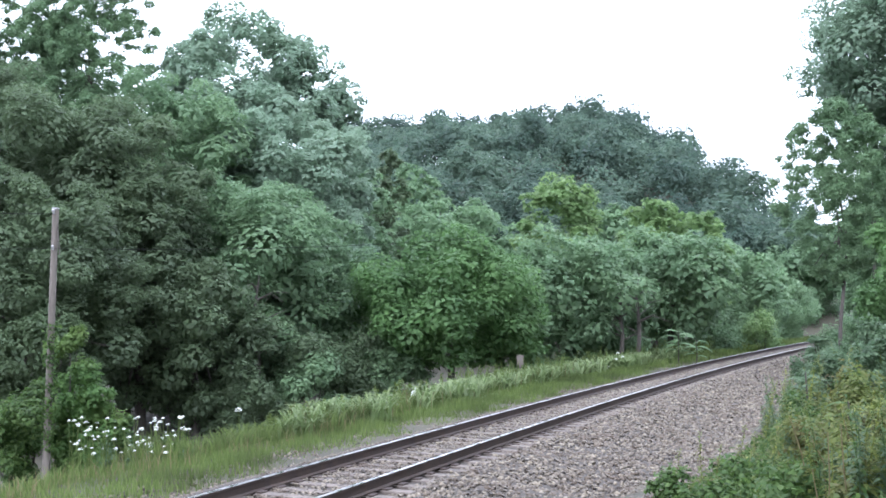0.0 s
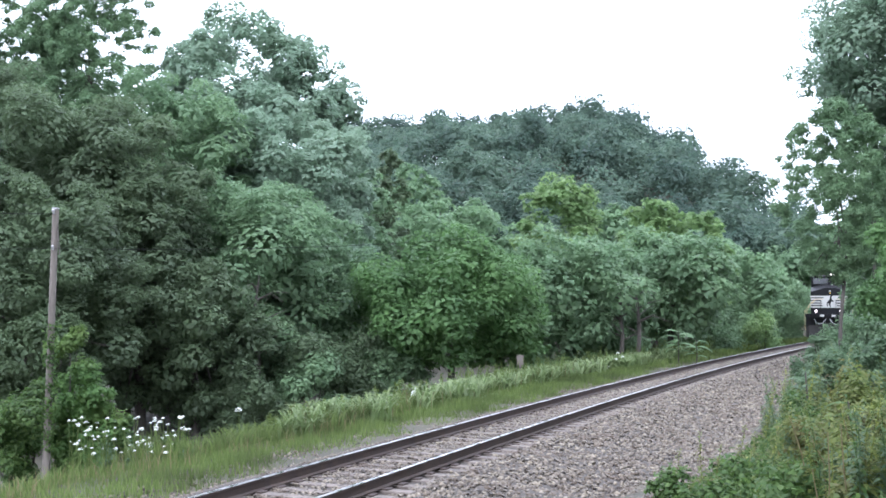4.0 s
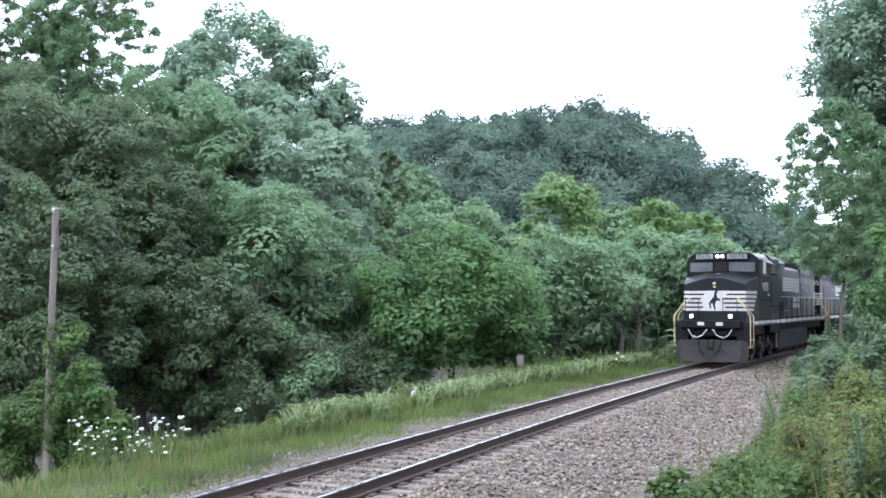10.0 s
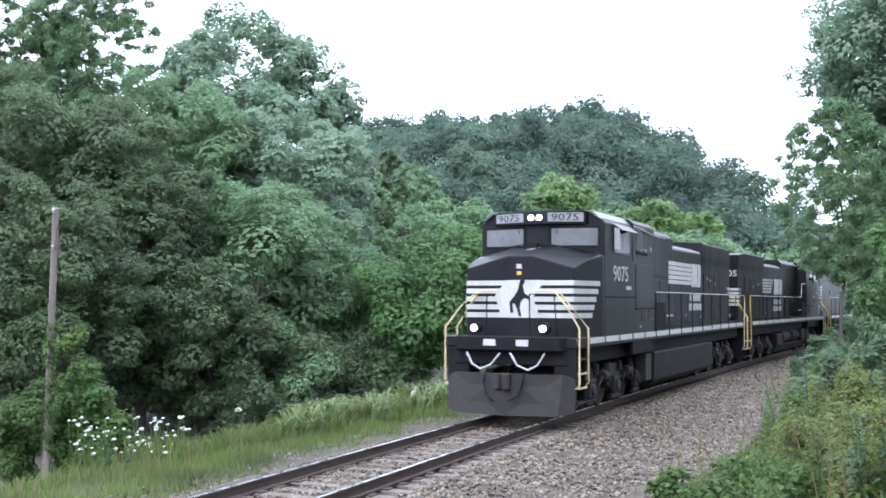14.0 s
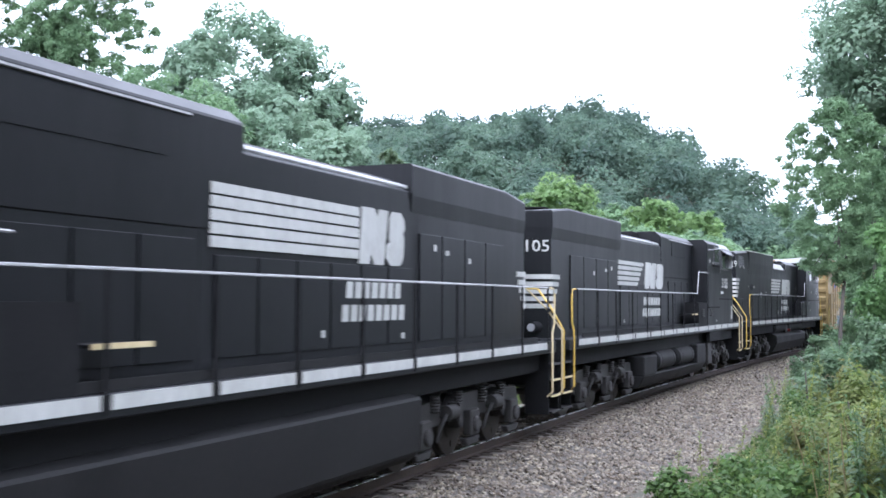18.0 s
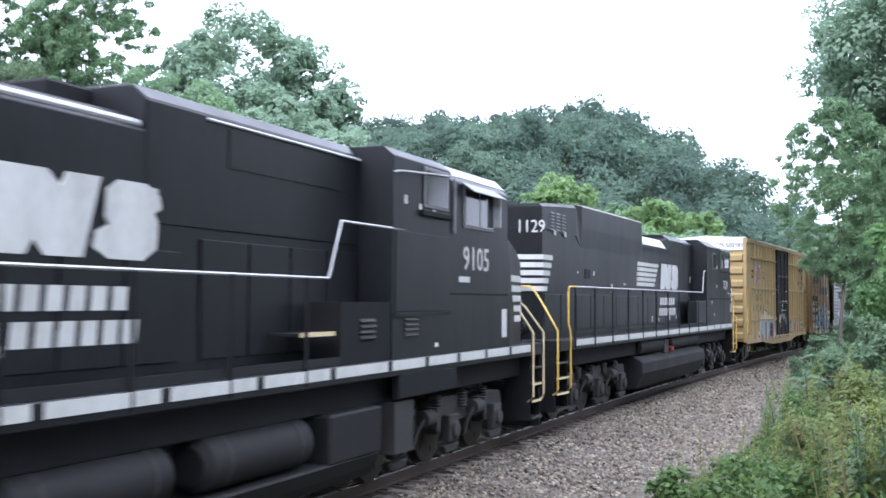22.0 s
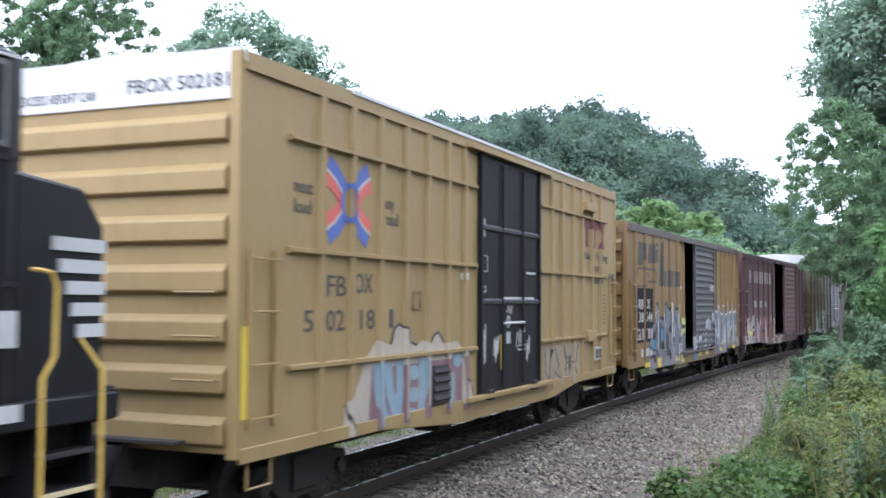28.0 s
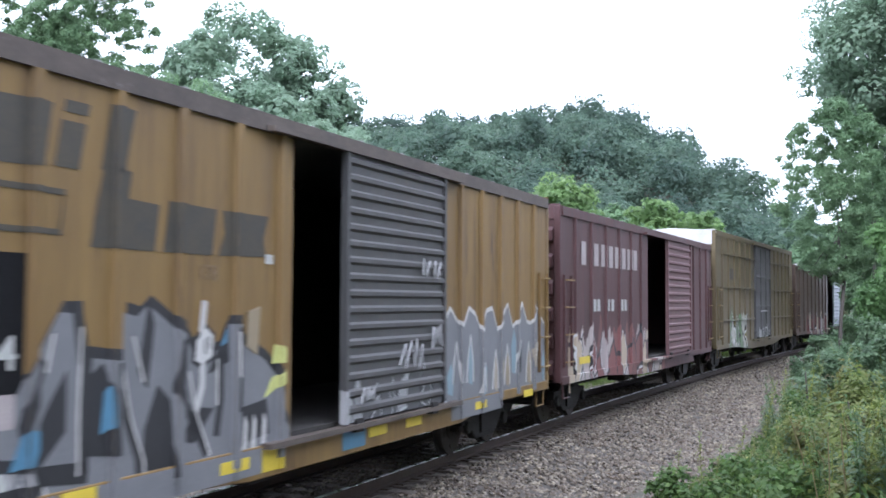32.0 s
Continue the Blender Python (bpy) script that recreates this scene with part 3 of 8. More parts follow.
for k in range(42):
    u, d = brng.uniform(140, 350), brng.uniform(19.8, 21.4)
    x, y = seen_at(u, d)
    h = 2.57 + (532 - brng.uniform(762, 815)) / 1871 * d - float(ground_z(x, y))
    if h > 0.2:
        herb(x, y, h, LEAF_BLUE if k % 3 else LEAF_VINE, 5000 + k, "slender grey-green weed among the white flowers", "weeds by the pole")
# tall sprigs against the stones
for k in range(46):
    u, d = 1348 + 120 * brng.random() ** 1.3, brng.uniform(18.5, 24)
    x, y = seen_at(u, d)
    h = 2.57 + (532 - brng.uniform(640, 720)) / 1871 * d - float(ground_z(x, y))
    herb(x, y, min(1.7, max(0.4, h)), (LEAF_BUSH, LEAF_GOLD, LEAF_RED, LEAF_BLUE)[k % 4], 7000 + k)
for u, v, d in ((1240, 752, 14.5), (1303, 742, 14.2), (1192, 785, 15), (1262, 775, 14), (1330, 752, 13.8), (1400, 668, 16)):
    x, y = seen_at(u, d)
    herb(x, y, max(0.4, 2.57 + (532 - v) / 1871 * d - float(ground_z(x, y))), LEAF_RED, u)


def low_weeds():
    """The closed cover of small leaves between the taller plants of the bank."""
    rng = np.random.default_rng(64)
    n = 52000
    s = rng.uniform(-13, 34, n)
    edge = np.interp(s, [-13, 2, 5, 8, 12, 18, 34], [4.8, 4.5, 4.7, 5.1, 5.5, 5.1, 4.6]) + 0.25 * np.sin(s * 2.7) + 0.15 * np.sin(s * 6.1)
    o = edge + 6.0 * rng.random(n) ** 1.2
    x, y = along(s, o)
    lump = 0.5 + 0.5 * np.sin(s * 1.9 + o * 1.3) * np.sin(o * 2.3 - s * 0.7)
    z = np.interp(o, PROFILE_O, PROFILE_Z) + rng.random(n) * (0.07 + 0.34 * lump) * np.clip((o - edge) / 0.8, 0.12, 1)
    v = leaf_quads(rng, np.stack([x, y, z], -1), rng.normal(0, 0.5, (n, 3)), 0.085, 0.2, 0.45, 0.5)
    tagged(new("low_weeds", leaf_mesh("low_weeds", v, LEAF_BUSH)), "low leafy weeds covering the bank", "weeds", kind="stuff")


low_weeds()
# brush that closes the far side where the railway bends away
for k in range(9):
    x, y = (float(c) for c in along(70 + 7.5 * k, -7.5 - 1.5 * (k % 2)))
    shrub(x, y, float(ground_z(x, y)) + 2.6 + 0.5 * (k % 3), 3.0, LEAF_MID, 0.2, "green brush beside the bending railway")
    x, y = (float(c) for c in along(72 + 10 * k, -15.0))
    tree(x, y, 3.4 + 0.6 * (k % 3), 2.6, 0.1, LEAF_MID, 0.42, cover=2.4, lobes=16, label="green broadleaf tree where the railway bends away")


def dead_tree(x, y, h, seed):
    rng = random.Random(seed)
    top = new("dead_tree")
    top.location = (x, y, float(ground_z(x, y)) - 0.1)
    tagged(top, "bare brown dead tree at the wood's edge", "tree", "woods beside the railway")
    part("trunk", Geo().tube([(0, 0, 0), (0.1, 0, h * 0.4), (-0.05, 0, h * 0.8), (0.1, 0, h)], [0.13, 0.1, 0.06, 0.02], 8), BARK, top, smooth=True)
    for k in range(14):
        z, a, L = h * rng.uniform(0.3, 0.95), rng.uniform(0, 6.28), rng.uniform(0.6, 1.7)
        p = [(0, 0, z), (math.cos(a) * L * 0.5, math.sin(a) * L * 0.5, z + 0.25 * L), (math.cos(a) * L, math.sin(a) * L, z + rng.uniform(-0.3, 0.5) * L)]
        part("limb", Geo().tube(p, [0.04, 0.025, 0.008], 5), BARK, top)


for u, v, d in ((1128, 480, 52), (1098, 505, 52), (455, 480, 38.5)):
    x, y = seen_at(u, d)
    dead_tree(x, y, 2.57 + (532 - v) / 1871 * d - float(ground_z(x, y)), u)
# a tree that closes the crown line over the wood
planted([(285, 180, 185, 51)], LEAF_MID, 0.22, "dense dark green broadleaf tree of the wood's edge", 0.08, cover=2.4)

# ---- the train: paints ----
BLACK = surface("black_engine_paint", (0.0066, 0.0071, 0.0079), (0.0115, 0.0122, 0.0134), 0.9, 14, 0.42, 0, 0.03, streak=4, spot=(0.026, 0.026, 0.027), spot_at=0.68)
BLACK.node_tree.nodes["Principled BSDF"].inputs["Specular IOR Level"].default_value = 0.13
BLACK_FLAT = surface("dull_black_paint", (0.0058, 0.0058, 0.00657), (0.0116, 0.0116, 0.0121), 2, 30, 0.75, 0, 0.1)
# sky sheen on upward faces of the black engines, put in as paler paint
ROOFSHEEN = surface("sky_sheen_roof_paint", (0.05, 0.05, 0.053), (0.12, 0.12, 0.12), 2, 30, 0.35, 0, 0.05)
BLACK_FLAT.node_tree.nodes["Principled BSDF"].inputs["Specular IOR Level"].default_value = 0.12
# the same painted sheen, lighter, for the lead engines' nose tops
NOSETOP = surface("sky_sheen_nose_paint", (0.075, 0.075, 0.077), (0.15, 0.15, 0.15), 2, 30, 0.5, 0, 0.05)
# grime, darkened further so the colour holds the shade under the cars
GRIME = surface("grimy_shaded_steel", (0.008, 0.0073, 0.0068), (0.024, 0.0215, 0.0195), 2.5, 25, 0.85, 0, 0.25, spot=(0.015, 0.014, 0.013))
TANK = surface("dusty_tank_steel", (0.00598, 0.006, 0.00623), (0.0133, 0.013, 0.0132), 1.2, 25, 0.7, 0, 0.1, streak=2)
TANK.node_tree.nodes["Principled BSDF"].inputs["Specular IOR Level"].default_value = 0.2
# worn steel, likewise darkened for the shade beneath the train
WHEEL = surface("worn_shaded_wheel_steel", (0.02, 0.0175, 0.015), (0.06, 0.05, 0.0425), 5, 40, 0.6, 0.5, 0.1)
WHITE = surface("white_paint", (0.293, 0.293, 0.27), (0.418, 0.418, 0.392), 2, 25, 0.6, 0, 0.05, streak=3)
RAILYEL = surface("yellow_handrail_paint", (0.42, 0.27, 0.04), (0.52, 0.36, 0.07), 6, 40, 0.55, 0, 0.05)
RAILTAN = surface("faded_handrail_paint", (0.4, 0.32, 0.17), (0.52, 0.43, 0.25), 6, 40, 0.6, 0, 0.05)
GREYRAIL = surface("grey_handrail_paint", (0.25, 0.25, 0.25), (0.4, 0.4, 0.4), 6, 40, 0.5, 0, 0.05)
GLASS = surface("dusty_cab_glass", (0.012, 0.013, 0.014), (0.03, 0.031, 0.033), 2, 20, 0.08, 0, 0.01)
GLASS.node_tree.nodes["Principled BSDF"].inputs["Specular IOR Level"].default_value = 0.2
# cab glass again, paler: the windshield's reflection is put into the colour
SCREEN = surface("pale_windshield", (0.065, 0.069, 0.073), (0.11, 0.114, 0.118), 2, 20, 0.08, 0, 0.01)
WINFRAME = surface("dull_window_frame", (0.05, 0.05, 0.05), (0.1, 0.1, 0.1), 4, 30, 0.5)
LAMP_ON = glow("lit_headlight", (1, 0.86, 0.78), 2.2)
RED_LENS = surface("red_plastic", (0.3, 0.03, 0.03), (0.4, 0.05, 0.04), 6, 40, 0.3)
NUMBOARD = surface("pale_number_board", (0.17, 0.175, 0.175), (0.22, 0.226, 0.226), 4, 30, 0.4)
INKY = surface("black_digits", (0.015, 0.015, 0.016), (0.025, 0.025, 0.026), 4, 30, 0.5)

CARS, WHEELS = [], []
_made = {}


def shared(key, make):
    if key not in _made:
        _made[key] = make()
    return _made[key]


def wheelset_mesh(r, gauge=0.7525):
    g = Geo()
    for s in (-1, 1):
        g.cyl((0, s * (gauge - 0.03), 0), (0, s * (gauge + 0.07), 0), r, 24)
        g.cyl((0, s * (gauge - 0.065), 0), (0, s * (gauge - 0.03), 0), r + 0.026, 24)
        g.cyl((0, s * (gauge + 0.07), 0), (0, s * (gauge + 0.085), 0), r * 0.45, 16)
        for k in range(5):
            a = k * 1.2566
            g.cyl((math.cos(a) * r * 0.68, s * (gauge + 0.06), math.sin(a) * r * 0.68), (math.cos(a) * r * 0.68, s * (gauge + 0.082), math.sin(a) * r * 0.68), r * 0.1, 8)
    g.cyl((0, -1.0, 0), (0, 1.0, 0), 0.08, 12)
    return g.mesh("wheelset", WHEEL, smooth=True)


def writing(key, text, height, material):
    """Flat letters, lying in the x-z plane and read from -y; x starts at 0."""
    def make():
        cu = bpy.data.curves.new("letters", "FONT")
        cu.body, cu.size, cu.extrude, cu.offset = text, height / 0.7, 0.003, 0.008 * height
        cu.resolution_u = 2
        ob = bpy.data.objects.new("letters", cu)
        me = bpy.data.meshes.new_from_object(ob)
        bpy.data.objects.remove(ob)
        me.transform(Matrix.Rotation(radians(90), 4, "X"))
        me.materials.append(material)
        xs = [v.co.x for v in me.vertices]
        me["wide"] = max(xs) - min(xs)
        return me
    return shared(("txt", text, height, material.name), make)


def put_text(name, text, x, y, z, height, material, parent, side=1, width=0.0):
    """Text on a side wall. side 1: the wall that faces +y; x is where the reader's left end is."""
    me = writing(name, text, height, material)
    f = width / me["wide"] if width else 1.0
    m = pose(x, y, z, 0, 0, 180 if side > 0 else 0) @ Matrix.Diagonal((f, 1, 1, 1))
    return part(name, me, None, parent, at=m)


def strip(g, p0, p1, z0, z1, lift=0.006, cut0=0.0, cut1=0.0):
    """A thin painted band on an upright wall over the plan line p0-p1, whose outside is on the right. cut: lower ends drawn in."""
    a, b = Vector((p0[0], p0[1], 0)), Vector((p1[0], p1[1], 0))
    d = (b - a).normalized()
    n = Vector((d.y, -d.x, 0))
    def at(p, z, k):
        return Vector((p.x, p.y, z)) + n * k
    q = [(a + d * cut0, z0), (b - d * cut1, z0), (b, z1), (a, z1)]
    g.loft([[at(p, z, 0.001) for p, z in q], [at(p, z, lift) for p, z in q]])
    return g


def coupler(parent, x, s):
    g = Geo()
    g.box(min(x - s * 0.9, x), max(x - s * 0.9, x), -0.1, 0.1, 0.72, 0.98)
    g.prism([(x - s * 0.1, -0.16), (x + s * 0.18, -0.17), (x + s * 0.22, -0.05), (x + s * 0.12, 0.0), (x + s * 0.24, 0.1), (x + s * 0.2, 0.19), (x - s * 0.1, 0.17)], 0.68, 1.02, "z")
    part("coupler", g, GRIME, parent, "grimy steel knuckle coupler", bevel=0.02)


def hose(parent, x, y, s):
    part("air_hose", Geo().tube([(x, y, 1.05), (x + s * 0.12, y, 0.85), (x + s * 0.2, y * 0.8, 0.55), (x + s * 0.3, y * 0.4, 0.45)], 0.025, 6), BLACK_FLAT, parent, smooth=True)


# ---- six-axle trucks ----
def loco_truck(parent, x, facing):
    def frame_mesh():
        g = Geo()
        prof = [(-2.62, 0.72), (-2.5, 0.98), (-1.55, 1.02), (-1.3, 0.9), (-0.7, 0.9), (-0.45, 1.05), (0.5, 1.05), (0.75, 0.9), (1.35, 0.9), (1.6, 1.02), (2.5, 0.98), (2.62, 0.72),
                (2.35, 0.66), (2.3, 0.5), (1.75, 0.5), (1.65, 0.62), (0.45, 0.64), (0.35, 0.5), (-0.35, 0.5), (-0.45, 0.64), (-1.65, 0.62), (-1.75, 0.5), (-2.3, 0.5), (-2.35, 0.66)]
        g.prism(prof, 0.98, 1.16, "y")
        return g.mesh("side_frame", GRIME, 0.015)

    def box_mesh():
        g = Geo()
        g.box(-0.2, 0.2, 1.16, 1.3, 0.36, 0.78)
        g.cyl((0, 1.2, 0.54), (0, 1.36, 0.54), 0.13, 14)
        g.prism([(-0.32, 0.32), (0.32, 0.32), (0.24, 0.2), (-0.24, 0.2)], 1.14, 1.26, "y")
        return g.mesh("journal_box", GRIME, 0.02)

    def gear_mesh():
        g = Geo()
        g.cyl((-0.16, 1.26, 0.82), (0.2, 1.26, 0.82), 0.12, 12)
        g.box(-0.25, -0.14, 1.14, 1.36, 0.66, 0.96)
        g.tube([(0.2, 1.28, 0.8), (0.42, 1.26, 0.6), (0.45, 1.22, 0.4)], 0.03, 6)
        return g.mesh("brake_cylinder", GRIME, smooth=True)

    def spring_mesh():
        g = Geo()
        g.tube([(0, 1.2, 0.8 + k * 0.024) for k in range(12)], [0.09 if k % 2 else 0.07 for k in range(12)], 10)
        return g.mesh("spring", GRIME)

    t = part("truck", shared("ltruck", lambda: Geo().box(-2.2, 2.2, -0.95, 0.95, 0.62, 0.95).mesh("truck", GRIME, 0.03)), None, parent, "grimy six-wheel bogie", at=pose(x, 0, 0, 0, 0, 0 if facing > 0 else 180))
    for rz in (0, 180):
        part("side_frame", shared("lframe", frame_mesh), None, t, at=pose(0, 0, 0, 0, 0, rz))
        for ax in (-2.02, 0, 2.02):
            part("journal_box", shared("lbox", box_mesh), None, t, at=pose(ax, 0, 0, 0, 0, 0) if rz == 0 else pose(ax, 0, 0, 0, 0, 180))
        for ax in (-1.05, 1.0):
            part("brake_cylinder", shared("lgear", gear_mesh), None, t, at=pose(ax, 0, 0, 0, 0, rz))
        for ax in (-1.5, -0.55, 0.55, 1.5):
            part("spring", shared("lspring", spring_mesh), None, t, at=pose(ax, 0, 0.05, 0, 0, rz))
    for ax in (-2.02, 0, 2.02):
        w = part("wheelset", shared("lwheel", lambda: wheelset_mesh(0.515)), None, t, at=pose(ax, 0, 0.515))
        WHEELS.append((w, ax, 0.515, facing))
    return t


def hood_section(x0, x1, w, z0, z1, chamfer=0.22):
    return Geo().prism([(-w, z0), (w, z0), (w, z1 - chamfer), (w - chamfer * 1.2, z1), (-w + chamfer * 1.2, z1), (-w, z1 - chamfer)], x0, x1, "x")


def handrails(top, y, x0, x1, step, zd, zt, material, drop=None, sides=(1, -1)):
    n = max(1, round((x1 - x0) / step))
    for s in sides:
        path = [(x0, s * y, zt), (x1, s * y, zt)]
        if drop:
            path = [(x0, s * y, zt), (drop - 0.35, s * y, zt), (drop, s * (y - 0.02), zt + 0.7), (x1, s * (y - 0.05), zt + 0.72)]
        part("handrail", Geo().tube(path, 0.016, 5), material, top, smooth=True)
        for k in range(n + 1):
            xx = x0 + (x1 - x0) * k / n
            if drop and xx > drop - 0.35:
                continue
            part("handrail_post", shared(("post", round(zt - zd, 2)), lambda: Geo().box(-0.022, 0.022, -0.012, 0.012, 0, zt - zd).mesh("handrail_post", BLACK_FLAT)), None, top, at=pose(xx, s * y, zd))


def end_steps(top, x, s, material, half=0.3, zt=2.85, join=0.0, ys=(1, -1), nose=False):
    """Corner steps and their grab rails at the end that points to s."""
    for y in ys:
        w = Geo()
        w.box(x - half, x - half + 0.03, y * 1.0, y * 1.5, 0.35, 1.6)
        w.box(x + half - 0.03, x + half, y * 1.0, y * 1.5, 0.35, 1.6)
        st = part("step_well", w, BLACK_FLAT, top)
        for k in range(4):
            z = 0.38 + k * 0.31
            part("step", Geo().box(x - half + 0.03, x + half - 0.03, y * 1.08, y * 1.53, z, z + 0.03), TANK, st)
            part("nosing", Geo().box(x - half + 0.03, x + half - 0.03, min(y * 1.53, y * 1.548), max(y * 1.53, y * 1.548), z - 0.005, z + 0.035), RAILTAN if k % 3 else GRIME, st, "pale worn step nosing")
        a, b = x + s * half, x - s * half
        part("grab_rail", Geo().tube([(a, y * 1.46, 0.7), (a, y * 1.55, 0.74), (a, y * 1.57, 0.82), (a, y * 1.57, 1.98), (a - s * 0.12, y * 1.25, 2.45), (a - s * 0.3, y * 0.92, zt - 0.02), (a - s * 0.32, y * 0.84, zt), (a - s * 0.3, y * 0.4, zt)], 0.02, 6), material, top, smooth=True)
        if nose:
            part("grab_rail", Geo().tube([(b, y * 1.46, 0.7), (b, y * 1.57, 0.8), (b, y * 1.57, 1.98), (b + s * 0.09, y * 1.27, 2.38), (b + s * 0.18, y * 0.99, 2.74), (b + s * 0.13, y * 0.95, 2.76)], 0.02, 6), material, top, smooth=True)
            continue
        part("grab_rail", Geo().tube([(b, y * 1.46, 0.7), (b, y * 1.57, 0.8), (b, y * 1.57, 1.95), (b + s * 0.13, y * 1.57, 2.12), (b + s * 0.14, y * 1.57, zt - 0.12), (b + s * 0.08, y * 1.565, zt - 0.02), (b - s * 0.05, y * 1.56, zt), (b - s * (0.12 + join), y * 1.56, zt)], 0.02, 6), material, top, smooth=True)


def plow(top, x, s):
    g = Geo()
    for y in (1, -1):
        g.loft([[(x, 0, 0.12), (x, 0, 1.02), (x - s * 0.05, 0, 1.02), (x - s * 0.05, 0, 0.12)],
                [(x - s * 0.12, y * 1.2, 0.14), (x - s * 0.3, y * 1.25, 1.0), (x - s * 0.35, y * 1.25, 1.0), (x - s * 0.17, y * 1.2, 0.14)],
                [(x - s * 0.4, y * 1.48, 0.2), (x - s * 0.5, y * 1.5, 0.9), (x - s * 0.55, y * 1.5, 0.9), (x - s * 0.45, y * 1.48, 0.2)]])
    part("plow", g, GRIME, top, "dusty steel snow plow")


def sill_band(top, x0, x1, z0, z1, step, sides=(1, -1)):
    """White reflective pieces along the deck's edge."""
    n = round((x1 - x0) / step)
    for s in sides:
        for k in range(n):
            a = x0 + (x1 - x0) * k / n
            part("sill_stripe", shared(("sill", round((x1 - x0) / n, 2), z1 - z0), lambda: Geo().box(0.07, (x1 - x0) / n - 0.07, -0.004, 0.004, 0, z1 - z0).mesh("sill_stripe", WHITE)), None, top, at=pose(a, s * 1.567, z0))


def hood_doors(top, xs, y, z0, z1, material):
    for s in (1, -1):
        for a, b in zip(xs[:-1], xs[1:]):
            me = shared(("hd", round(b - a, 3), z0, z1), lambda: Geo().box(0.02, b - a - 0.02, -0.012, 0.012, z0, z1).mesh("hood_door", material, 0.006))
            part("hood_door", me, None, top, at=pose(a, s * (y + 0.012), 0))


def louver(top, x, y, z, w, n, material, s):
    g = Geo()
    for k in range(n):
        g.prism([(0, k * 0.07), (0.03, k * 0.07 + 0.01), (0, k * 0.07 + 0.05)], -w / 2, w / 2, "x")
    part("louver", g, material, top, at=pose(x, y, z, 0, 0, 0 if s > 0 else 180))


def logo_bars(top, x0, y, z0, z1, dirn, s, top_end, low_end, mark, text, lean=0.08, full=0.72):
    """Five pale bars with a slanted end, then two solid pale shapes in place of the mark, then two rows of small bars.
    Lengths run from x0 the way one reads; mark and text are (start, end)."""
    h = (z1 - z0) / 5
    ya, yb = min(y, y + s * 0.026), max(y, y + s * 0.026)
    X = lambda r: x0 + dirn * r
    for k in range(5):
        a, b = -lean * (4 - k) / 4, low_end + (top_end - low_end) * k / 4
        za, zb = z0 + k * h, z0 + (k + full) * h
        jag = 0.12 if top_end != low_end else 0.0
        part("logo_bar", Geo().prism([(X(a), za), (X(b - jag), za), (X(b), (za + zb) / 2), (X(b - jag * 0.4), zb), (X(a + lean / 5), zb)], ya, yb, "y"), WHITE, top)
    m0, m1 = mark
    w = m1 - m0
    zd = z0 - 0.06
    first = [(0.0, 0.0), (0.2, 0.0), (0.24, 0.18), (0.3, 0.0), (0.51, 0.0), (0.61, 1.0), (0.42, 1.0), (0.38, 0.82), (0.31, 1.0), (0.06, 1.0)]
    second = [(0.57, 0.12), (0.66, 0.0), (0.88, 0.0), (0.97, 0.16), (0.98, 0.52), (0.95, 0.62), (1.0, 0.7), (0.99, 0.86), (0.9, 1.0), (0.72, 1.0), (0.65, 0.86), (0.64, 0.52), (0.66, 0.42), (0.59, 0.34)]
    for pts in (first, second):
        part("logo_block", Geo().prism([(X(m0 + w * p), zd + (z1 - zd) * q) for p, q in pts], ya, yb, "y"), WHITE, top)
    t0, t1 = text
    for row in range(2):
        n = 7 + row
        step = (t1 - t0) / 7.6
        for k in range(n):
            a = t0 - row * 0.12 + k * step
            zz = z0 - 0.53 - row * 0.31
            part("lettering_bar", Geo().prism([(X(a), zz), (X(a + step * 0.7), zz), (X(a + step * 0.78), zz + 0.22), (X(a + step * 0.08), zz + 0.22)], ya, yb, "y"), WHITE, top)


def placards(top, y, rows, s):
    for x, z, w, h in rows:
        part("placard", Geo().box(x - w / 2, x + w / 2, min(y, y + s * 0.008), max(y, y + s * 0.008), z, z + h), WHITE, top)


def rear_stripes(top, x, w, cx, ey, z0, z1, reach):
    """Stripes and the pale block wrapped round the long hood's end; the end points to -x."""
    h = (z1 - z0) / 5
    for k in range(5):
        a, b = z0 + k * h, z0 + (k + 0.62) * h
        far = reach - 0.09 * (4 - k)
        for p0, p1, lift in (((x + cx + far, w), (x + cx, w), 0.03), ((x + cx, w), (x, ey), 0.006), ((x, -ey), (x + cx, -w), 0.006), ((x + cx, -w), (x + cx + far, -w), 0.03)):
            part("stripe", strip(Geo(), p0, p1, a, b, lift), WHITE, top)
    part("emblem_panel", strip(Geo(), (x, ey), (x, -ey), z0, z1, 0.009), WHITE, top)
    for y in (1, -1):
        p, q = (x + cx * 0.3, y * (ey + (w - ey) * 0.3)), (x, y * ey)
        part("emblem_panel", strip(Geo(), *((p, q) if y > 0 else (q, p)), z0, z1, 0.009), WHITE, top)
    g = Geo()
    g.prism([(-0.2, z0 + 0.1), (-0.02, z0 + 0.3), (0.0, z0 + 0.12), (0.1, z0 + 0.42), (0.24, z0 + 0.5), (0.2, z0 + 0.66), (-0.06, z0 + 0.55), (-0.16, z0 + 0.3)], x - 0.014, x - 0.008, "x")
    part("emblem", g, BLACK, top)


def loco_end_lamps(top, x, s, zs, y=0.0, apart_y=0.0, lit=False):
    for k, z in enumerate(zs):
        for yy in ((y - apart_y, y + apart_y) if apart_y else (y,)):
            part("headlight", Geo().cyl((x, yy, z), (x + s * 0.05, yy, z), 0.072, 16), LAMP_ON if lit else GREYRAIL, top, "round headlight lens", smooth=True)


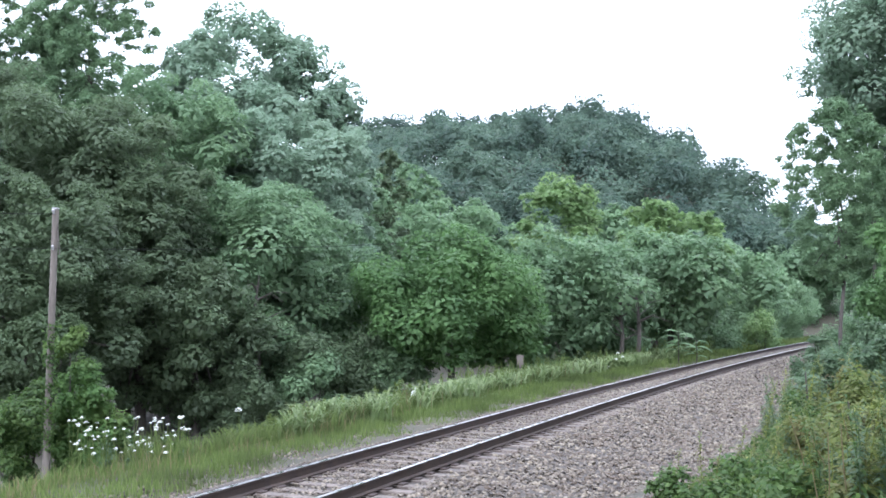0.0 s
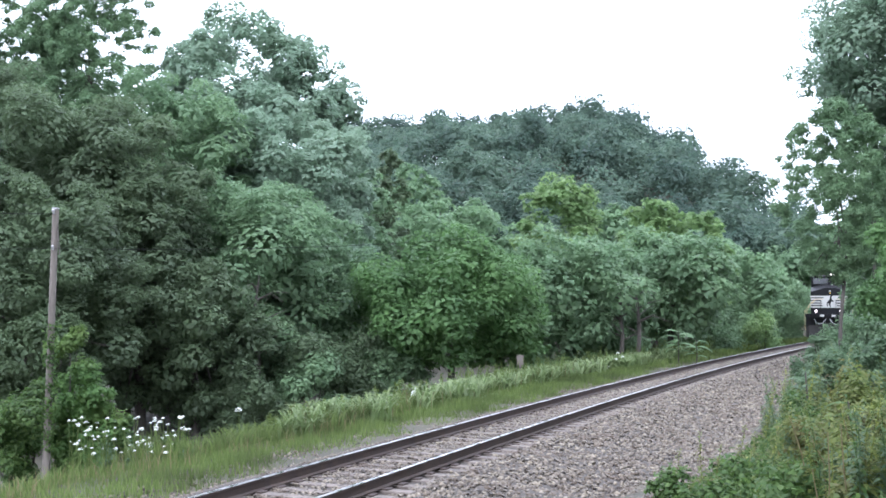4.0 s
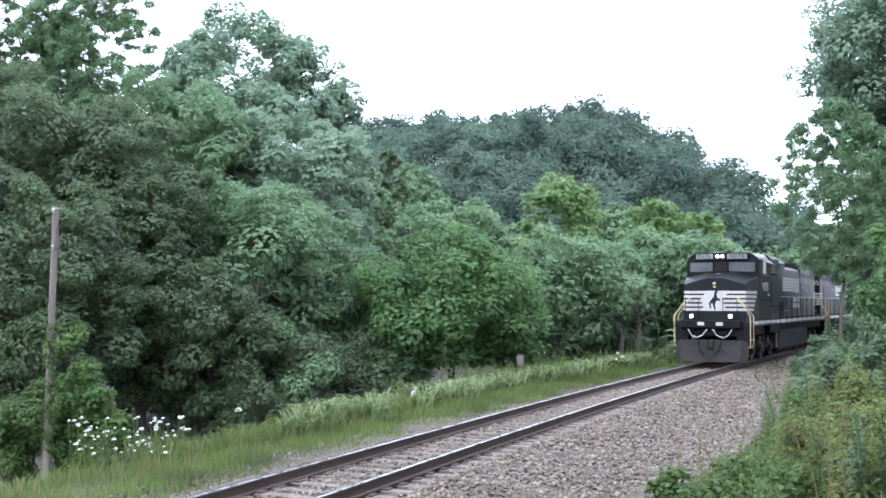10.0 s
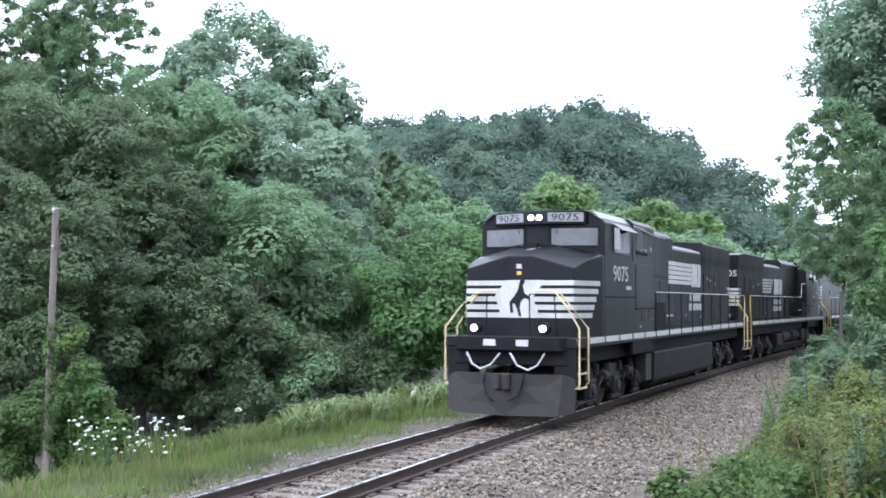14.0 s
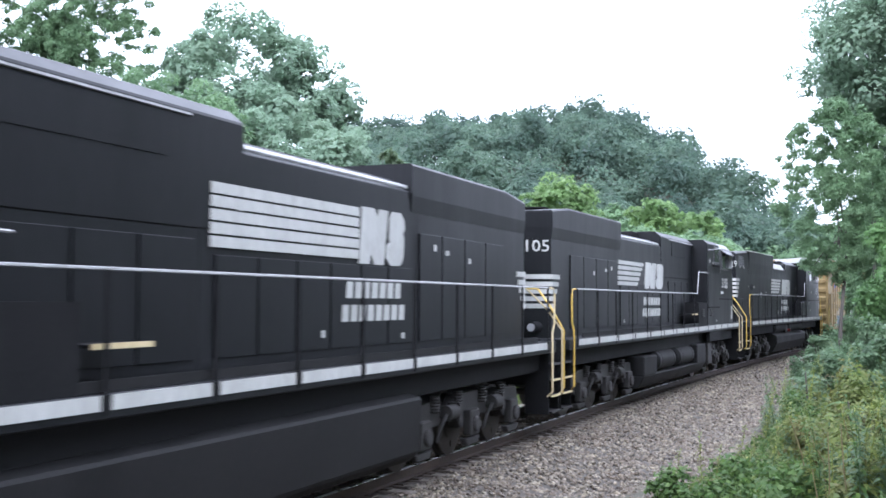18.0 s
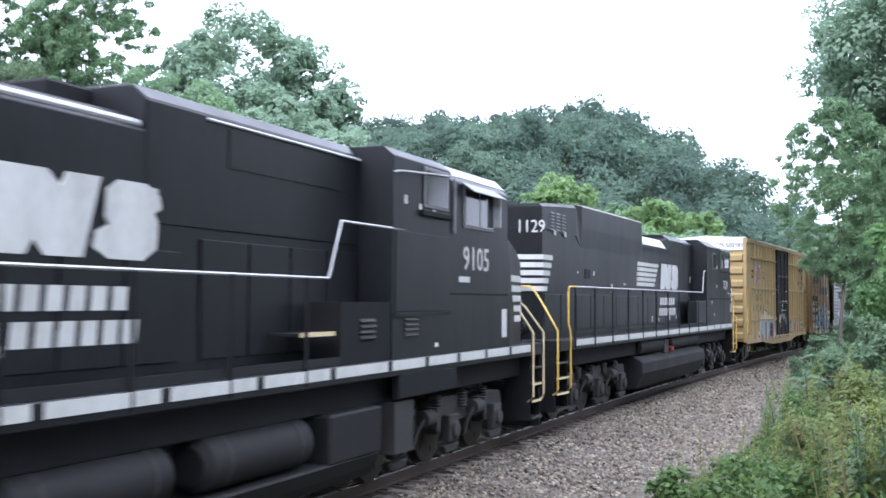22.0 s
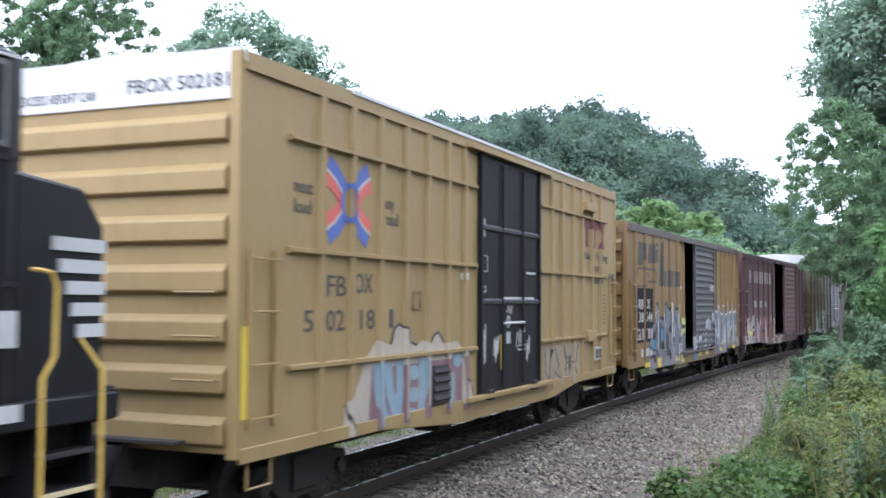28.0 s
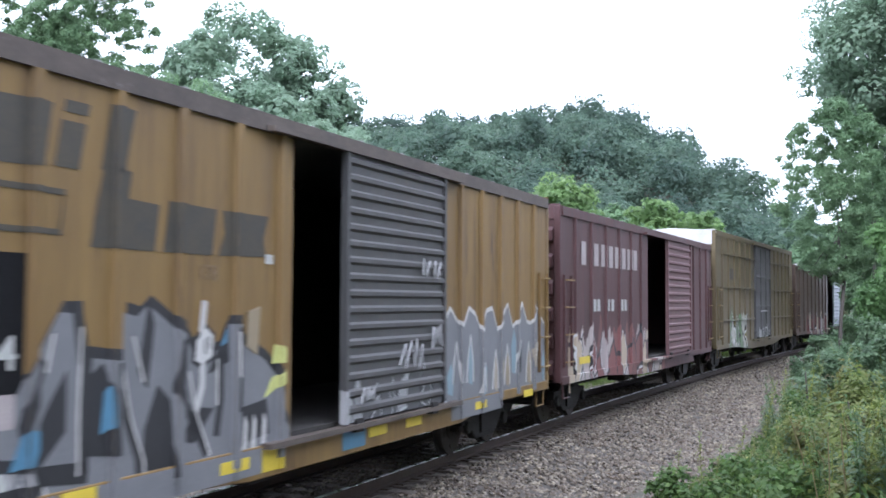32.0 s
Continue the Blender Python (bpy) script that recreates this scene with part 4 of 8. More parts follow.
def underframe(top, x0, x1, zb=1.18, zt=1.62):
    g = Geo().box(x0, x1, -1.3, 1.3, zb, zt - 0.06)
    part("underframe", g, BLACK_FLAT, top, bevel=0.02)
    part("deck", Geo().box(x0, x1, -1.56, 1.56, zt - 0.06, zt + 0.2 - 0.04), BLACK, top, bevel=0.015)


def cab_windows(top, x0, x1, y, z0, z1, s, panes=2):
    f = Geo()
    w = (x1 - x0) / panes
    f.box(x0 - 0.04, x1 + 0.04, min(y, y + s * 0.02), max(y, y + s * 0.02), z0 - 0.05, z1 + 0.05)
    wf = part("cab_window", f, WINFRAME, top, bevel=0.006)
    for k in range(panes):
        part("pane", Geo().box(x0 + k * w + 0.025, x0 + (k + 1) * w - 0.025, min(y + s * 0.018, y + s * 0.026), max(y + s * 0.018, y + s * 0.026), z0, z1), GLASS, wf)


def ge_loco(number, q, turned, lit, big_tank, label):
    top = new("locomotive")
    tagged(top, label, "locomotive", "train")
    CARS.append((top, q, 6.9, turned))
    fc = -1 if turned else 1
    underframe(top, -10.75, 10.85)
    for x in (6.95, -6.95):
        loco_truck(top, x, fc)
    # fuel tank and what stands beside it
    if big_tank:
        part("fuel_tank", Geo().prism([(-1.46, 0.42), (-1.3, 0.28), (1.3, 0.28), (1.46, 0.42), (1.5, 1.2), (1.2, 1.28), (-1.2, 1.28), (-1.5, 1.2)], -4.3, 3.9, "x"), TANK, top, "long dusty steel fuel tank", bevel=0.03)
    else:
        part("fuel_tank", Geo().prism([(-1.4, 0.42), (-1.3, 0.28), (1.3, 0.28), (1.5, 0.42), (1.5, 0.62), (-1.5, 0.62)], -4.3, 3.9, "x"), TANK, top, "stepped dusty steel fuel tank", bevel=0.03)
        part("fuel_tank", Geo().prism([(-1.5, 0.6), (1.5, 0.6), (1.5, 1.2), (-1.5, 1.2)], 2.5, 3.9, "x"), TANK, top, bevel=0.03)
        part("fuel_tank", Geo().box(-4.3, -2.9, -1.5, 1.5, 0.6, 1.12), TANK, top, bevel=0.03)
        for s in (1, -1):
            for a, b in ((-2.5, -0.4), (0.1, 2.2)):
                r = part("air_reservoir", Geo().tube([(a, s * 1.2, 0.92), (a + 0.08, s * 1.2, 0.92), (b - 0.08, s * 1.2, 0.92), (b, s * 1.2, 0.92)], [0.2, 0.29, 0.29, 0.2], 18), TANK, top, smooth=True)
                for xx in (a + 0.35, b - 0.35):
                    part("strap", Geo().cyl((xx, s * 1.2, 0.92), (xx + 0.05, s * 1.2, 0.92), 0.297, 18), GRIME, r)
    # long hood
    w = 1.02
    part("engine_hood", hood_section(-5.2, 0.4, w, 1.76, 4.36, 0.16), BLACK, top, bevel=0.01)
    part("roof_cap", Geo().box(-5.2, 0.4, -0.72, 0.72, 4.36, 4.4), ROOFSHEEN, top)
    part("equipment_hood", hood_section(-0.4, 4.2, 1.03, 3.3, 4.68, 0.16), BLACK, top, bevel=0.02)
    part("equipment_hood", hood_section(0.35, 4.2, w - 0.004, 1.76, 3.32, 0.004), BLACK, top)
    part("auxiliary_cab", hood_section(4.1, 6.15, 1.54, 1.76, 4.66, 0.13), BLACK, top, bevel=0.01)
    hood = Geo()
    ring = [(-10.35, w), (-10.65, 0.3), (-10.65, -0.3), (-10.35, -w), (-5.0, -w), (-5.0, w)]
    hood.prism(ring, 1.76, 4.2, "z")
    part("radiator_hood", hood, BLACK, top, bevel=0.01)
    g = Geo()
    wing = ((-1.024, 3.9), (1.024, 3.9), (1.052, 4.15), (1.052, 4.6), (1.02, 4.64), (-1.02, 4.64), (-1.052, 4.6), (-1.052, 4.15))
    def wing_ring(x, f, zt):
        return [(x, y * f, min(z, zt - (0.04 if abs(y) > 1.03 else 0)) if z > 4.3 else z) for y, z in wing]
    g.loft([wing_ring(-10.67, 0.34, 4.5), wing_ring(-10.34, 1.0, 4.52), wing_ring(-9.2, 1.0, 4.64), wing_ring(-4.9, 1.0, 4.64)])
    part("radiator_wing", g, BLACK, top, "wide flared radiator roof")
    for k in range(4):
        part("fan_grille", Geo().cyl((-6.0 - k * 0.95, 0, 4.68), (-6.0 - k * 0.95, 0, 4.71), 0.42, 18), BLACK_FLAT, top)
    part("exhaust_outlet", Geo().box(-1.0, 0.1, -0.35, 0.35, 4.4, 4.66), BLACK_FLAT, top, bevel=0.03)
    hood_doors(top, [-4.95, -4.1, -3.25, -2.4, -1.55, -0.7, 0.15], w, 1.95, 3.05, BLACK)
    hood_doors(top, [-9.1, -8.1, -7.1, -6.1, -5.2], w, 1.95, 3.6, BLACK)
    hood_doors(top, [0.5, 1.4, 2.3, 3.2, 4.05], w, 1.95, 3.2, BLACK)
    for s in (1, -1):
        # the hood edge's bright highlight, modelled as a pale tube
        part("roof_edge", Geo().tube([(-5.0, s * 0.93, 4.27), (0.2, s * 0.93, 4.27)], 0.045, 8), GREYRAIL, top, "pale tube painted as the roof edge's highlight", smooth=True)
        part("kick_plate", Geo().box(-9.7, 4.0, min(s * 1.5, s * 1.515), max(s * 1.5, s * 1.515), 1.79, 1.89), TANK, top)
        part("intake_screen", Geo().box(1.0, 3.6, s * 1.03 - 0.012, s * 1.03 + 0.012, 4.0, 4.42), BLACK, top)
        part("conduit", Geo().tube([(0.6, s * 1.04, 4.47), (4.1, s * 1.05, 4.47)], 0.018, 5), GREYRAIL, top)
        part("side_box", Geo().box(2.7, 4.2, min(s * 1.0, s * 1.52), max(s * 1.0, s * 1.52), 1.77, 2.55), BLACK_FLAT, top)
        part("battery_box", Geo().box(4.3, 6.4, s * 1.5 - 0.06, s * 1.5 + 0.06, 1.24, 1.58), BLACK_FLAT, top, bevel=0.02)
        part("cab_steps", Geo().box(4.3, 4.9, s * 1.2, s * 1.5, 0.5, 1.2), GRIME, top)
        placards(top, s * (w + 0.026), [(-0.3, 3.55, 0.13, 0.1), (-5.8, 3.35, 0.1, 0.1), (-6.3, 3.3, 0.16, 0.08), (-7.3, 3.2, 0.1, 0.09), (-4.6, 2.02, 0.1, 0.08), (-2.2, 2.1, 0.09, 0.09)], s)
        placards(top, s * 1.545, [(4.5, 3.9, 0.09, 0.12), (5.5, 3.82, 0.1, 0.1), (5.0, 3.86, 0.08, 0.08), (5.6, 1.9, 0.12, 0.06)], s)
        louver(top, 3.4 if s < 0 else 4.6, s * (1.525 if s < 0 else 1.545), 2.08, 0.42, 4, GRIME, s)
        louver(top, 4.7 if s < 0 else 5.3, s * 1.545, 2.08, 0.42, 4, GRIME, s)
        part("step_plate", Geo().box(1.75, 2.55, min(s * 1.1, s * 1.5), max(s * 1.1, s * 1.5), 2.16, 2.19), BLACK_FLAT, top)
        part("step_nosing", Geo().box(1.75, 2.55, min(s * 1.5, s * 1.52), max(s * 1.5, s * 1.52), 2.15, 2.2), RAILTAN, top, "faded yellow step edge")
        if lit:
            logo_bars(top, (0.23 if s > 0 else -4.65), s * (w + 0.004), 3.13, 3.85, (-1 if s > 0 else 1), s, 3.4, 3.4, (3.42, 4.88), (3.05, 4.95), 0.0, 0.82)
        else:
            logo_bars(top, (0.1 if s > 0 else -5.12), s * (w + 0.004), 3.0, 3.68, (-1 if s > 0 else 1), s, 2.6, 1.95, (2.72, 4.95), (2.58, 4.7))
    # cab and nose
    cab = Geo()
    sec = ((-1.54, 1.76), (1.54, 1.76), (1.54, 4.4), (1.28, 4.66), (-1.28, 4.66), (-1.54, 4.4))
    cab.loft([[(x, y, z) for y, z in sec] for x in (6.1, 8.8)])
    part("cab", cab, BLACK, top, bevel=0.02)
    part("cab_front", Geo().prism([(8.75, -1.53), (8.8, -1.5), (9.12, -0.22), (9.12, 0.22), (8.8, 1.5), (8.75, 1.53)], 3.5, 4.36, "z"), BLACK, top, bevel=0.015)
    vis = Geo()
    vis.prism([(8.6, -1.2), (8.95, -1.12), (9.25, -0.26), (9.25, 0.26), (8.95, 1.12), (8.6, 1.2)], 4.36, 4.68, "z")
    part("number_board_housing", vis, BLACK, top, bevel=0.015)
    for s in (1, -1):
        # pale strip painted for the light the cab roof's edge reflects
        part("roof_edge", Geo().prism([(s * 1.44, 4.51), (s * 1.28, 4.672), (s * 1.2, 4.68), (s * 1.2, 4.66), (s * 1.43, 4.49)], 6.2, 8.9, "x"), ROOFSHEEN, top, "roof edge with pale reflected light painted on")
        cab_windows(top, 6.7, 8.0, s * 1.54, 3.76, 4.32, s)
        cab_windows(top, 5.15, 6.0, s * 1.545, 3.95, 4.44, s, 1)
        part("sunshade", Geo().loft([[(6.6, s * 1.545, 4.42), (8.1, s * 1.545, 4.42), (8.1, s * 1.545, 4.4), (6.6, s * 1.545, 4.4)], [(6.6, s * 1.76, 4.27), (8.1, s * 1.76, 4.27), (8.1, s * 1.76, 4.255), (6.6, s * 1.76, 4.255)]]), WINFRAME, top, "pale grey window awning")
        part("wind_deflector", Geo().box(8.02, 8.06, s * 1.56, s * 1.68, 3.8, 4.32), GREYRAIL, top)
        part("window_ledge", Geo().box(5.0, 6.1, min(s * 1.54, s * 1.6), max(s * 1.54, s * 1.6), 3.78, 3.86), BLACK_FLAT, top, bevel=0.01)
        part("ledge_post", Geo().box(6.22, 6.3, min(s * 1.54, s * 1.575), max(s * 1.54, s * 1.575), 3.6, 4.42), WINFRAME, top)
        part("grab_rail", Geo().tube([(6.28, s * 1.56, 4.47), (6.2, s * 1.62, 4.45), (4.2, s * 1.62, 4.32), (4.12, s * 1.56, 4.3)], 0.014, 5), GREYRAIL, top, smooth=True)
        if s > 0:
            part("grab_rail", Geo().tube([(4.05, s * 1.2, 3.55), (4.05, s * 1.26, 3.3), (4.0, s * 1.26, 3.12), (3.2, s * 1.26, 3.1)], 0.014, 5), GREYRAIL, top, smooth=True)
        part("side_door", Geo().box(4.18, 6.05, min(s * 1.54, s * 1.553), max(s * 1.54, s * 1.553), 2.42, 3.52), BLACK, top, bevel=0.006)
        part("door_sill", Geo().box(4.15, 6.1, min(s * 1.54, s * 1.575), max(s * 1.54, s * 1.575), 2.36, 2.41), TANK, top)
        part("belt_moulding", Geo().box(6.15, 8.78, min(s * 1.54, s * 1.55), max(s * 1.54, s * 1.55), 2.66, 2.69), BLACK_FLAT, top)
        put_text("road_number", number, 8.14 if s > 0 else 6.65, s * 1.548, 3.06, 0.37, WHITE, top, s, 1.33 if number == "9075" else 1.15)
        part("lettering_bar", Geo().box(6.5, 6.95, min(s * 1.541, s * 1.549), max(s * 1.541, s * 1.549), 2.86, 2.95), WHITE, top)
        a, b = ((9.107, 0.28), (8.815, 1.44)) if s > 0 else ((8.815, -1.44), (9.107, -0.28))
        part("windshield_frame", strip(Geo(), a, b, 3.82, 4.32, 0.012), BLACK_FLAT, top)
        a, b = ((9.09, 0.345), (8.83, 1.38)) if s > 0 else ((8.83, -1.38), (9.09, -0.345))
        part("windshield", strip(Geo(), a, b, 3.87, 4.27, 0.022), SCREEN, top, "windshield with a pale reflection in its colour")
        for k in range(2):
            part("wiper", Geo().tube([(9.08 - 0.12 * k, s * (0.5 + 0.45 * k), 4.3), (9.08 - 0.15 * k, s * (0.4 + 0.45 * k), 4.02)], 0.01, 4), BLACK_FLAT, top)
        a, b = ((9.235, 0.3), (8.965, 1.08)) if s > 0 else ((8.965, -1.08), (9.235, -0.3))
        part("number_board", strip(Geo(), a, b, 4.42, 4.63, 0.012), NUMBOARD, top)
        b = put_text("board_number", number, 0, 0, 0, 0.16, INKY, top)
        b.matrix_basis = (pose(9.233, 0.37, 4.45, 0, 0, 109.1) if s > 0 else pose(8.999, -1.03, 4.45, 0, 0, 70.9)) @ Matrix.Diagonal((0.64 / b.data["wide"], 1, 1, 1))
    rf, rb = 10.3, 8.95
    part("windshield_rail", Geo().tube([(9.0, -1.3, 3.74), (9.35, -0.1, 3.92), (9.35, 0.1, 3.92), (9.0, 1.3, 3.74)], 0.014, 5), BLACK_FLAT, top, smooth=True)
    part("nose_bracket", Geo().box(9.3, 9.4, -0.1, 0.1, 3.8, 3.93), BLACK_FLAT, top, bevel=0.015)
    for s in (1, -1):
        part("sill_stripe", strip(Geo(), *(((10.85, 1.52), (10.15, 1.52)) if s > 0 else ((10.15, -1.52), (10.85, -1.52))), 1.64, 1.77, 0.02), WHITE, top)
    def nose_ring(x, wd, zs, zt, cw):
        return [(x, y, z) for y, z in ((-wd, 1.76), (wd, 1.76), (wd, zs), (cw, zt), (-cw, zt), (-wd, zs))]
    part("nose", Geo().loft([nose_ring(8.78, 1.537, 3.64, 3.88, 0.62), nose_ring(rb, 1.53, 3.62, 3.86, 0.6), nose_ring(9.7, 1.391, 3.5, 3.74, 0.45), nose_ring(rf, 1.28, 3.3, 3.58, 0.3)]), BLACK, top, bevel=0.02)
    part("nose_top", Geo().loft([[(rb + 0.02, -1.5, 3.63), (rb + 0.02, 0, 3.88), (rb + 0.02, 1.5, 3.63), (rb + 0.02, 1.5, 3.6)], [(9.7, -1.31, 3.512), (9.7, 0, 3.752), (9.7, 1.31, 3.512), (9.7, 1.31, 3.48)]]), NOSETOP, top, "top of the nose, pale with painted sky sheen")
    z0, z1 = 2.2, 3.1
    h = (z1 - z0) / 5
    for k in range(5):
        a, b = z0 + k * h, z0 + (k + 0.62) * h
        g = Geo()
        u = 1.0 - 0.1 - (4 - k) * 0.07
        strip(g, (rf, -1.28), (rf, 1.28), a, b)
        strip(g, (rf, 1.28), (rf + (rb - rf) * u, 1.28 + (1.53 - 1.28) * u), a, b)
        strip(g, (rf + (rb - rf) * u, -1.28 - (1.53 - 1.28) * u), (rf, -1.28), a, b)
        part("stripe", g, WHITE, top)
    g = Geo()
    g.prism([(-0.42, z0), (0.5, z0), (0.32, z0 + 0.45), (0.62, z1 - 0.06), (-0.3, z1 - 0.06), (-0.58, z0 + 0.5)], rf + 0.004, rf + 0.011, "x")
    part("emblem_panel", g, WHITE, top)
    g = Geo()
    g.prism([(a, z0 + b) for a, b in ((-0.2, 0.1), (-0.13, 0.12), (-0.16, 0.32), (-0.09, 0.3), (-0.05, 0.2), (0.0, 0.03), (0.06, 0.03), (0.02, 0.22), (0.05, 0.37), (0.13, 0.44), (0.24, 0.4), (0.25, 0.47), (0.13, 0.55),
             (0.09, 0.72), (0.15, 0.8), (0.07, 0.9), (0.01, 0.78), (-0.03, 0.6), (-0.14, 0.45), (-0.23, 0.34))], rf + 0.011, rf + 0.018, "x")
    part("emblem", g, BLACK, top, "dark emblem on a white panel")
    for s in () if lit else (1, -1):
        placards(top, s * 1.54, [(8.62, 1.95, 0.24, 0.48)], s)
    part("placard", Geo().box(rf, rf + 0.01, -0.06, 0.06, 3.3, 3.4), WHITE, top)
    part("placard", Geo().box(rf, rf + 0.01, -0.05, 0.05, 3.16, 3.24), RAILYEL, top)
    part("anticlimber", Geo().prism([(10.6, -1.4), (11.05, -1.2), (11.12, -0.8), (11.12, 0.8), (11.05, 1.2), (10.6, 1.4)], 1.5, 1.8, "z"), BLACK_FLAT, top, bevel=0.02)
    for s in (1, -1):
        part("anticlimber_stripe", Geo().box(11.12, 11.126, s * 0.38 - 0.14, s * 0.38 + 0.14, 1.6, 1.74), WHITE, top)
        d = part("ditch_light", Geo().cyl((10.78, s * 0.8, 1.98), (10.98, s * 0.8, 1.98), 0.13, 16), BLACK_FLAT, top, smooth=True)
        part("lens", Geo().cyl((10.975, s * 0.8, 1.98), (10.995, s * 0.8, 1.98), 0.08, 16), LAMP_ON if lit else GREYRAIL, d, "bright lamp lens" if lit else "")
        part("nose_handrail", Geo().tube([(10.98, s * 0.5, 1.8), (10.98, s * 0.5, 2.72), (10.96, s * 1.05, 2.72), (10.9, s * 1.1, 1.8)], 0.018, 5), BLACK_FLAT, top, smooth=True)
        hose(top, 11.15, s * 0.45, 1)
        part("jumper_cable", Geo().tube([(11.15, s * 0.12, 1.45), (11.22, s * 0.3, 1.2), (11.22, s * 0.55, 1.1), (11.2, s * 0.75, 1.2), (11.15, s * 0.9, 1.45)], 0.022, 6), GREYRAIL, top, smooth=True)
        hose(top, -10.9, s * 0.45, -1)
        d = part("ditch_light", Geo().cyl((-10.45, s * 0.75, 2.02), (-10.85, s * 0.75, 2.02), 0.12, 14), BLACK_FLAT, top, smooth=True)
        part("lens", Geo().cyl((-10.845, s * 0.75, 2.02), (-10.86, s * 0.75, 2.02), 0.085, 14), GREYRAIL, d)
    loco_end_lamps(top, 9.24, 1, [4.52], 0, 0.1, lit)
    loco_end_lamps(top, -10.66, -1, [4.28, 3.98], 0.0)
    plow(top, 11.3, 1)
    part("end_plate", Geo().box(-11.0, -10.7, -1.02, 1.02, 0.9, 1.78), BLACK_FLAT, top, bevel=0.02)
    part("end_stripe", Geo().box(-11.007, -11.001, -0.95, 0.95, 1.6, 1.74), WHITE, top)
    coupler(top, 11.2, 1)
    coupler(top, -11.0, -1)
    rear_stripes(top, -10.65, w, 0.3, 0.3, 2.42, 3.2, 0.5)
    for s in (1, -1):
        # numbers on the long hood's slanted corners
        a = put_text("hood_number", number, 0, 0, 0, 0.25, WHITE, top, 1)
        a.matrix_basis = (pose(-10.369, w - 0.005, 3.63, 0, 0, 247.4) if s > 0 else pose(-10.675, -0.276, 3.63, 0, 0, -67.4)) @ Matrix.Diagonal((0.76 / a.data["wide"], 1, 1, 1))
    handrails(top, 1.56, -10.2, 4.0, 1.55, 1.6, 2.83, GREYRAIL, sides=(1,))
    handrails(top, 1.56, -10.2, 6.3, 1.5, 1.6, 2.83, GREYRAIL, drop=2.65, sides=(-1,))
    rails = RAILTAN if lit else RAILYEL
    end_steps(top, 10.5, 1, RAILTAN, 0.32, 2.8, nose=True)
    end_steps(top, -10.81, -1, rails, 0.34, 2.83)
    sill_band(top, -10.2, 4.0, 1.64, 1.77, 1.578)
    sill_band(top, 4.0, 10.1, 1.64, 1.77, 1.22)
    return top


def emd_loco(number, q, turned, label):
    top = new("locomotive")
    tagged(top, label, "locomotive", "train")
    CARS.append((top, q, 6.9, turned))
    fc = -1 if turned else 1
    underframe(top, -10.7, 10.5)
    for x in (6.95, -6.95):
        loco_truck(top, x, fc)
    part("fuel_tank", Geo().prism([(-1.3, 0.28), (1.3, 0.28), (1.52, 0.7), (1.52, 1.0), (1.3, 1.14), (-1.3, 1.14), (-1.52, 1.0), (-1.52, 0.7)], -3.9, 4.3, "x"), TANK, top, "long dusty steel fuel tank", bevel=0.03)
    for s in (1, -1):
        for a, b in ((-3.7, -1.0), (-0.1, 3.9)):
            part("air_reservoir", Geo().tube([(a, s * 1.22, 1.38), (a + 0.08, s * 1.22, 1.38), (b - 0.08, s * 1.22, 1.38), (b, s * 1.22, 1.38)], [0.15, 0.22, 0.22, 0.15], 16), TANK, top, smooth=True)
        part("valve_box", Geo().box(-0.9, -0.35, s * 1.1, s * 1.4, 1.1, 1.5), GRIME, top, bevel=0.02)
        part("fuel_filler", Geo().cyl((-0.2, s * 1.35, 1.22), (-0.2, s * 1.5, 1.22), 0.07, 10), RED_LENS, top, "red fuel filler cap")
    w = 1.05
    hood = Geo()
    hood.prism([(-10.35, w), (-10.65, 0.3), (-10.65, -0.3), (-10.35, -w), (4.8, -w), (4.8, w)], 1.76, 4.1, "z")
    part("engine_hood", hood, BLACK, top, bevel=0.01)
    g = Geo()
    up = ((-1.05, 4.05), (1.05, 4.05), (1.05, 4.47), (0.98, 4.53), (-0.98, 4.53), (-1.05, 4.47))
    low = ((-1.05, 4.0), (1.05, 4.0), (1.05, 4.14), (0.86, 4.42), (-0.86, 4.42), (-1.05, 4.14))
    fl = ((-1.052, 3.8), (1.052, 3.8), (1.08, 4.25), (1.08, 4.76), (-1.08, 4.76), (-1.08, 4.25))
    def rise(x, f, zt):
        return [(x, y * f, z if z < 4.2 else (zt if i in (3, 4) else zt - 0.07)) for i, (y, z) in enumerate(up)]
    g.loft([rise(-10.64, 0.28, 4.58), rise(-10.35, 1.0, 4.61), rise(-9.3, 1.0, 4.68), rise(-8.1, 1.02, 4.75), [(-7.7, y, z) for y, z in fl], [(-2.2, y, z) for y, z in fl],
            [(-2.0, y, z) for y, z in low], [(1.1, y, z) for y, z in low], [(1.3, y, z) for y, z in up], [(4.8, y, z) for y, z in up]])
    part("radiator_wing", g, BLACK, top, "flared radiator roof")
    for s in (1, -1):
        part("roof_edge", Geo().prism([(s * 1.09, 4.74), (s * 1.085, 4.775), (s * 0.95, 4.795), (s * 0.95, 4.765), (s * 1.06, 4.765)], -7.7, -2.25, "x"), WHITE, top, "pale roof edge")
        part("roof_edge", Geo().prism([(s * 1.045, 4.165), (s * 0.88, 4.41), (s * 0.86, 4.43), (s * 0.9, 4.425), (s * 1.07, 4.17)], -1.95, 0.75, "x"), WHITE, top, "pale roof edge")
    part("blower_housing", hood_section(1.3, 4.8, 1.054, 4.0, 4.64, 0.2), BLACK, top, bevel=0.01)
    for k in range(3):
        part("fan", Geo().cyl((-3.2 - k * 1.6, 0, 4.74), (-3.2 - k * 1.6, 0, 4.8), 0.68, 20), BLACK_FLAT, top)
    part("exhaust_outlet", Geo().box(-0.4, 0.6, -0.25, 0.25, 4.5, 4.72), BLACK_FLAT, top, bevel=0.03)
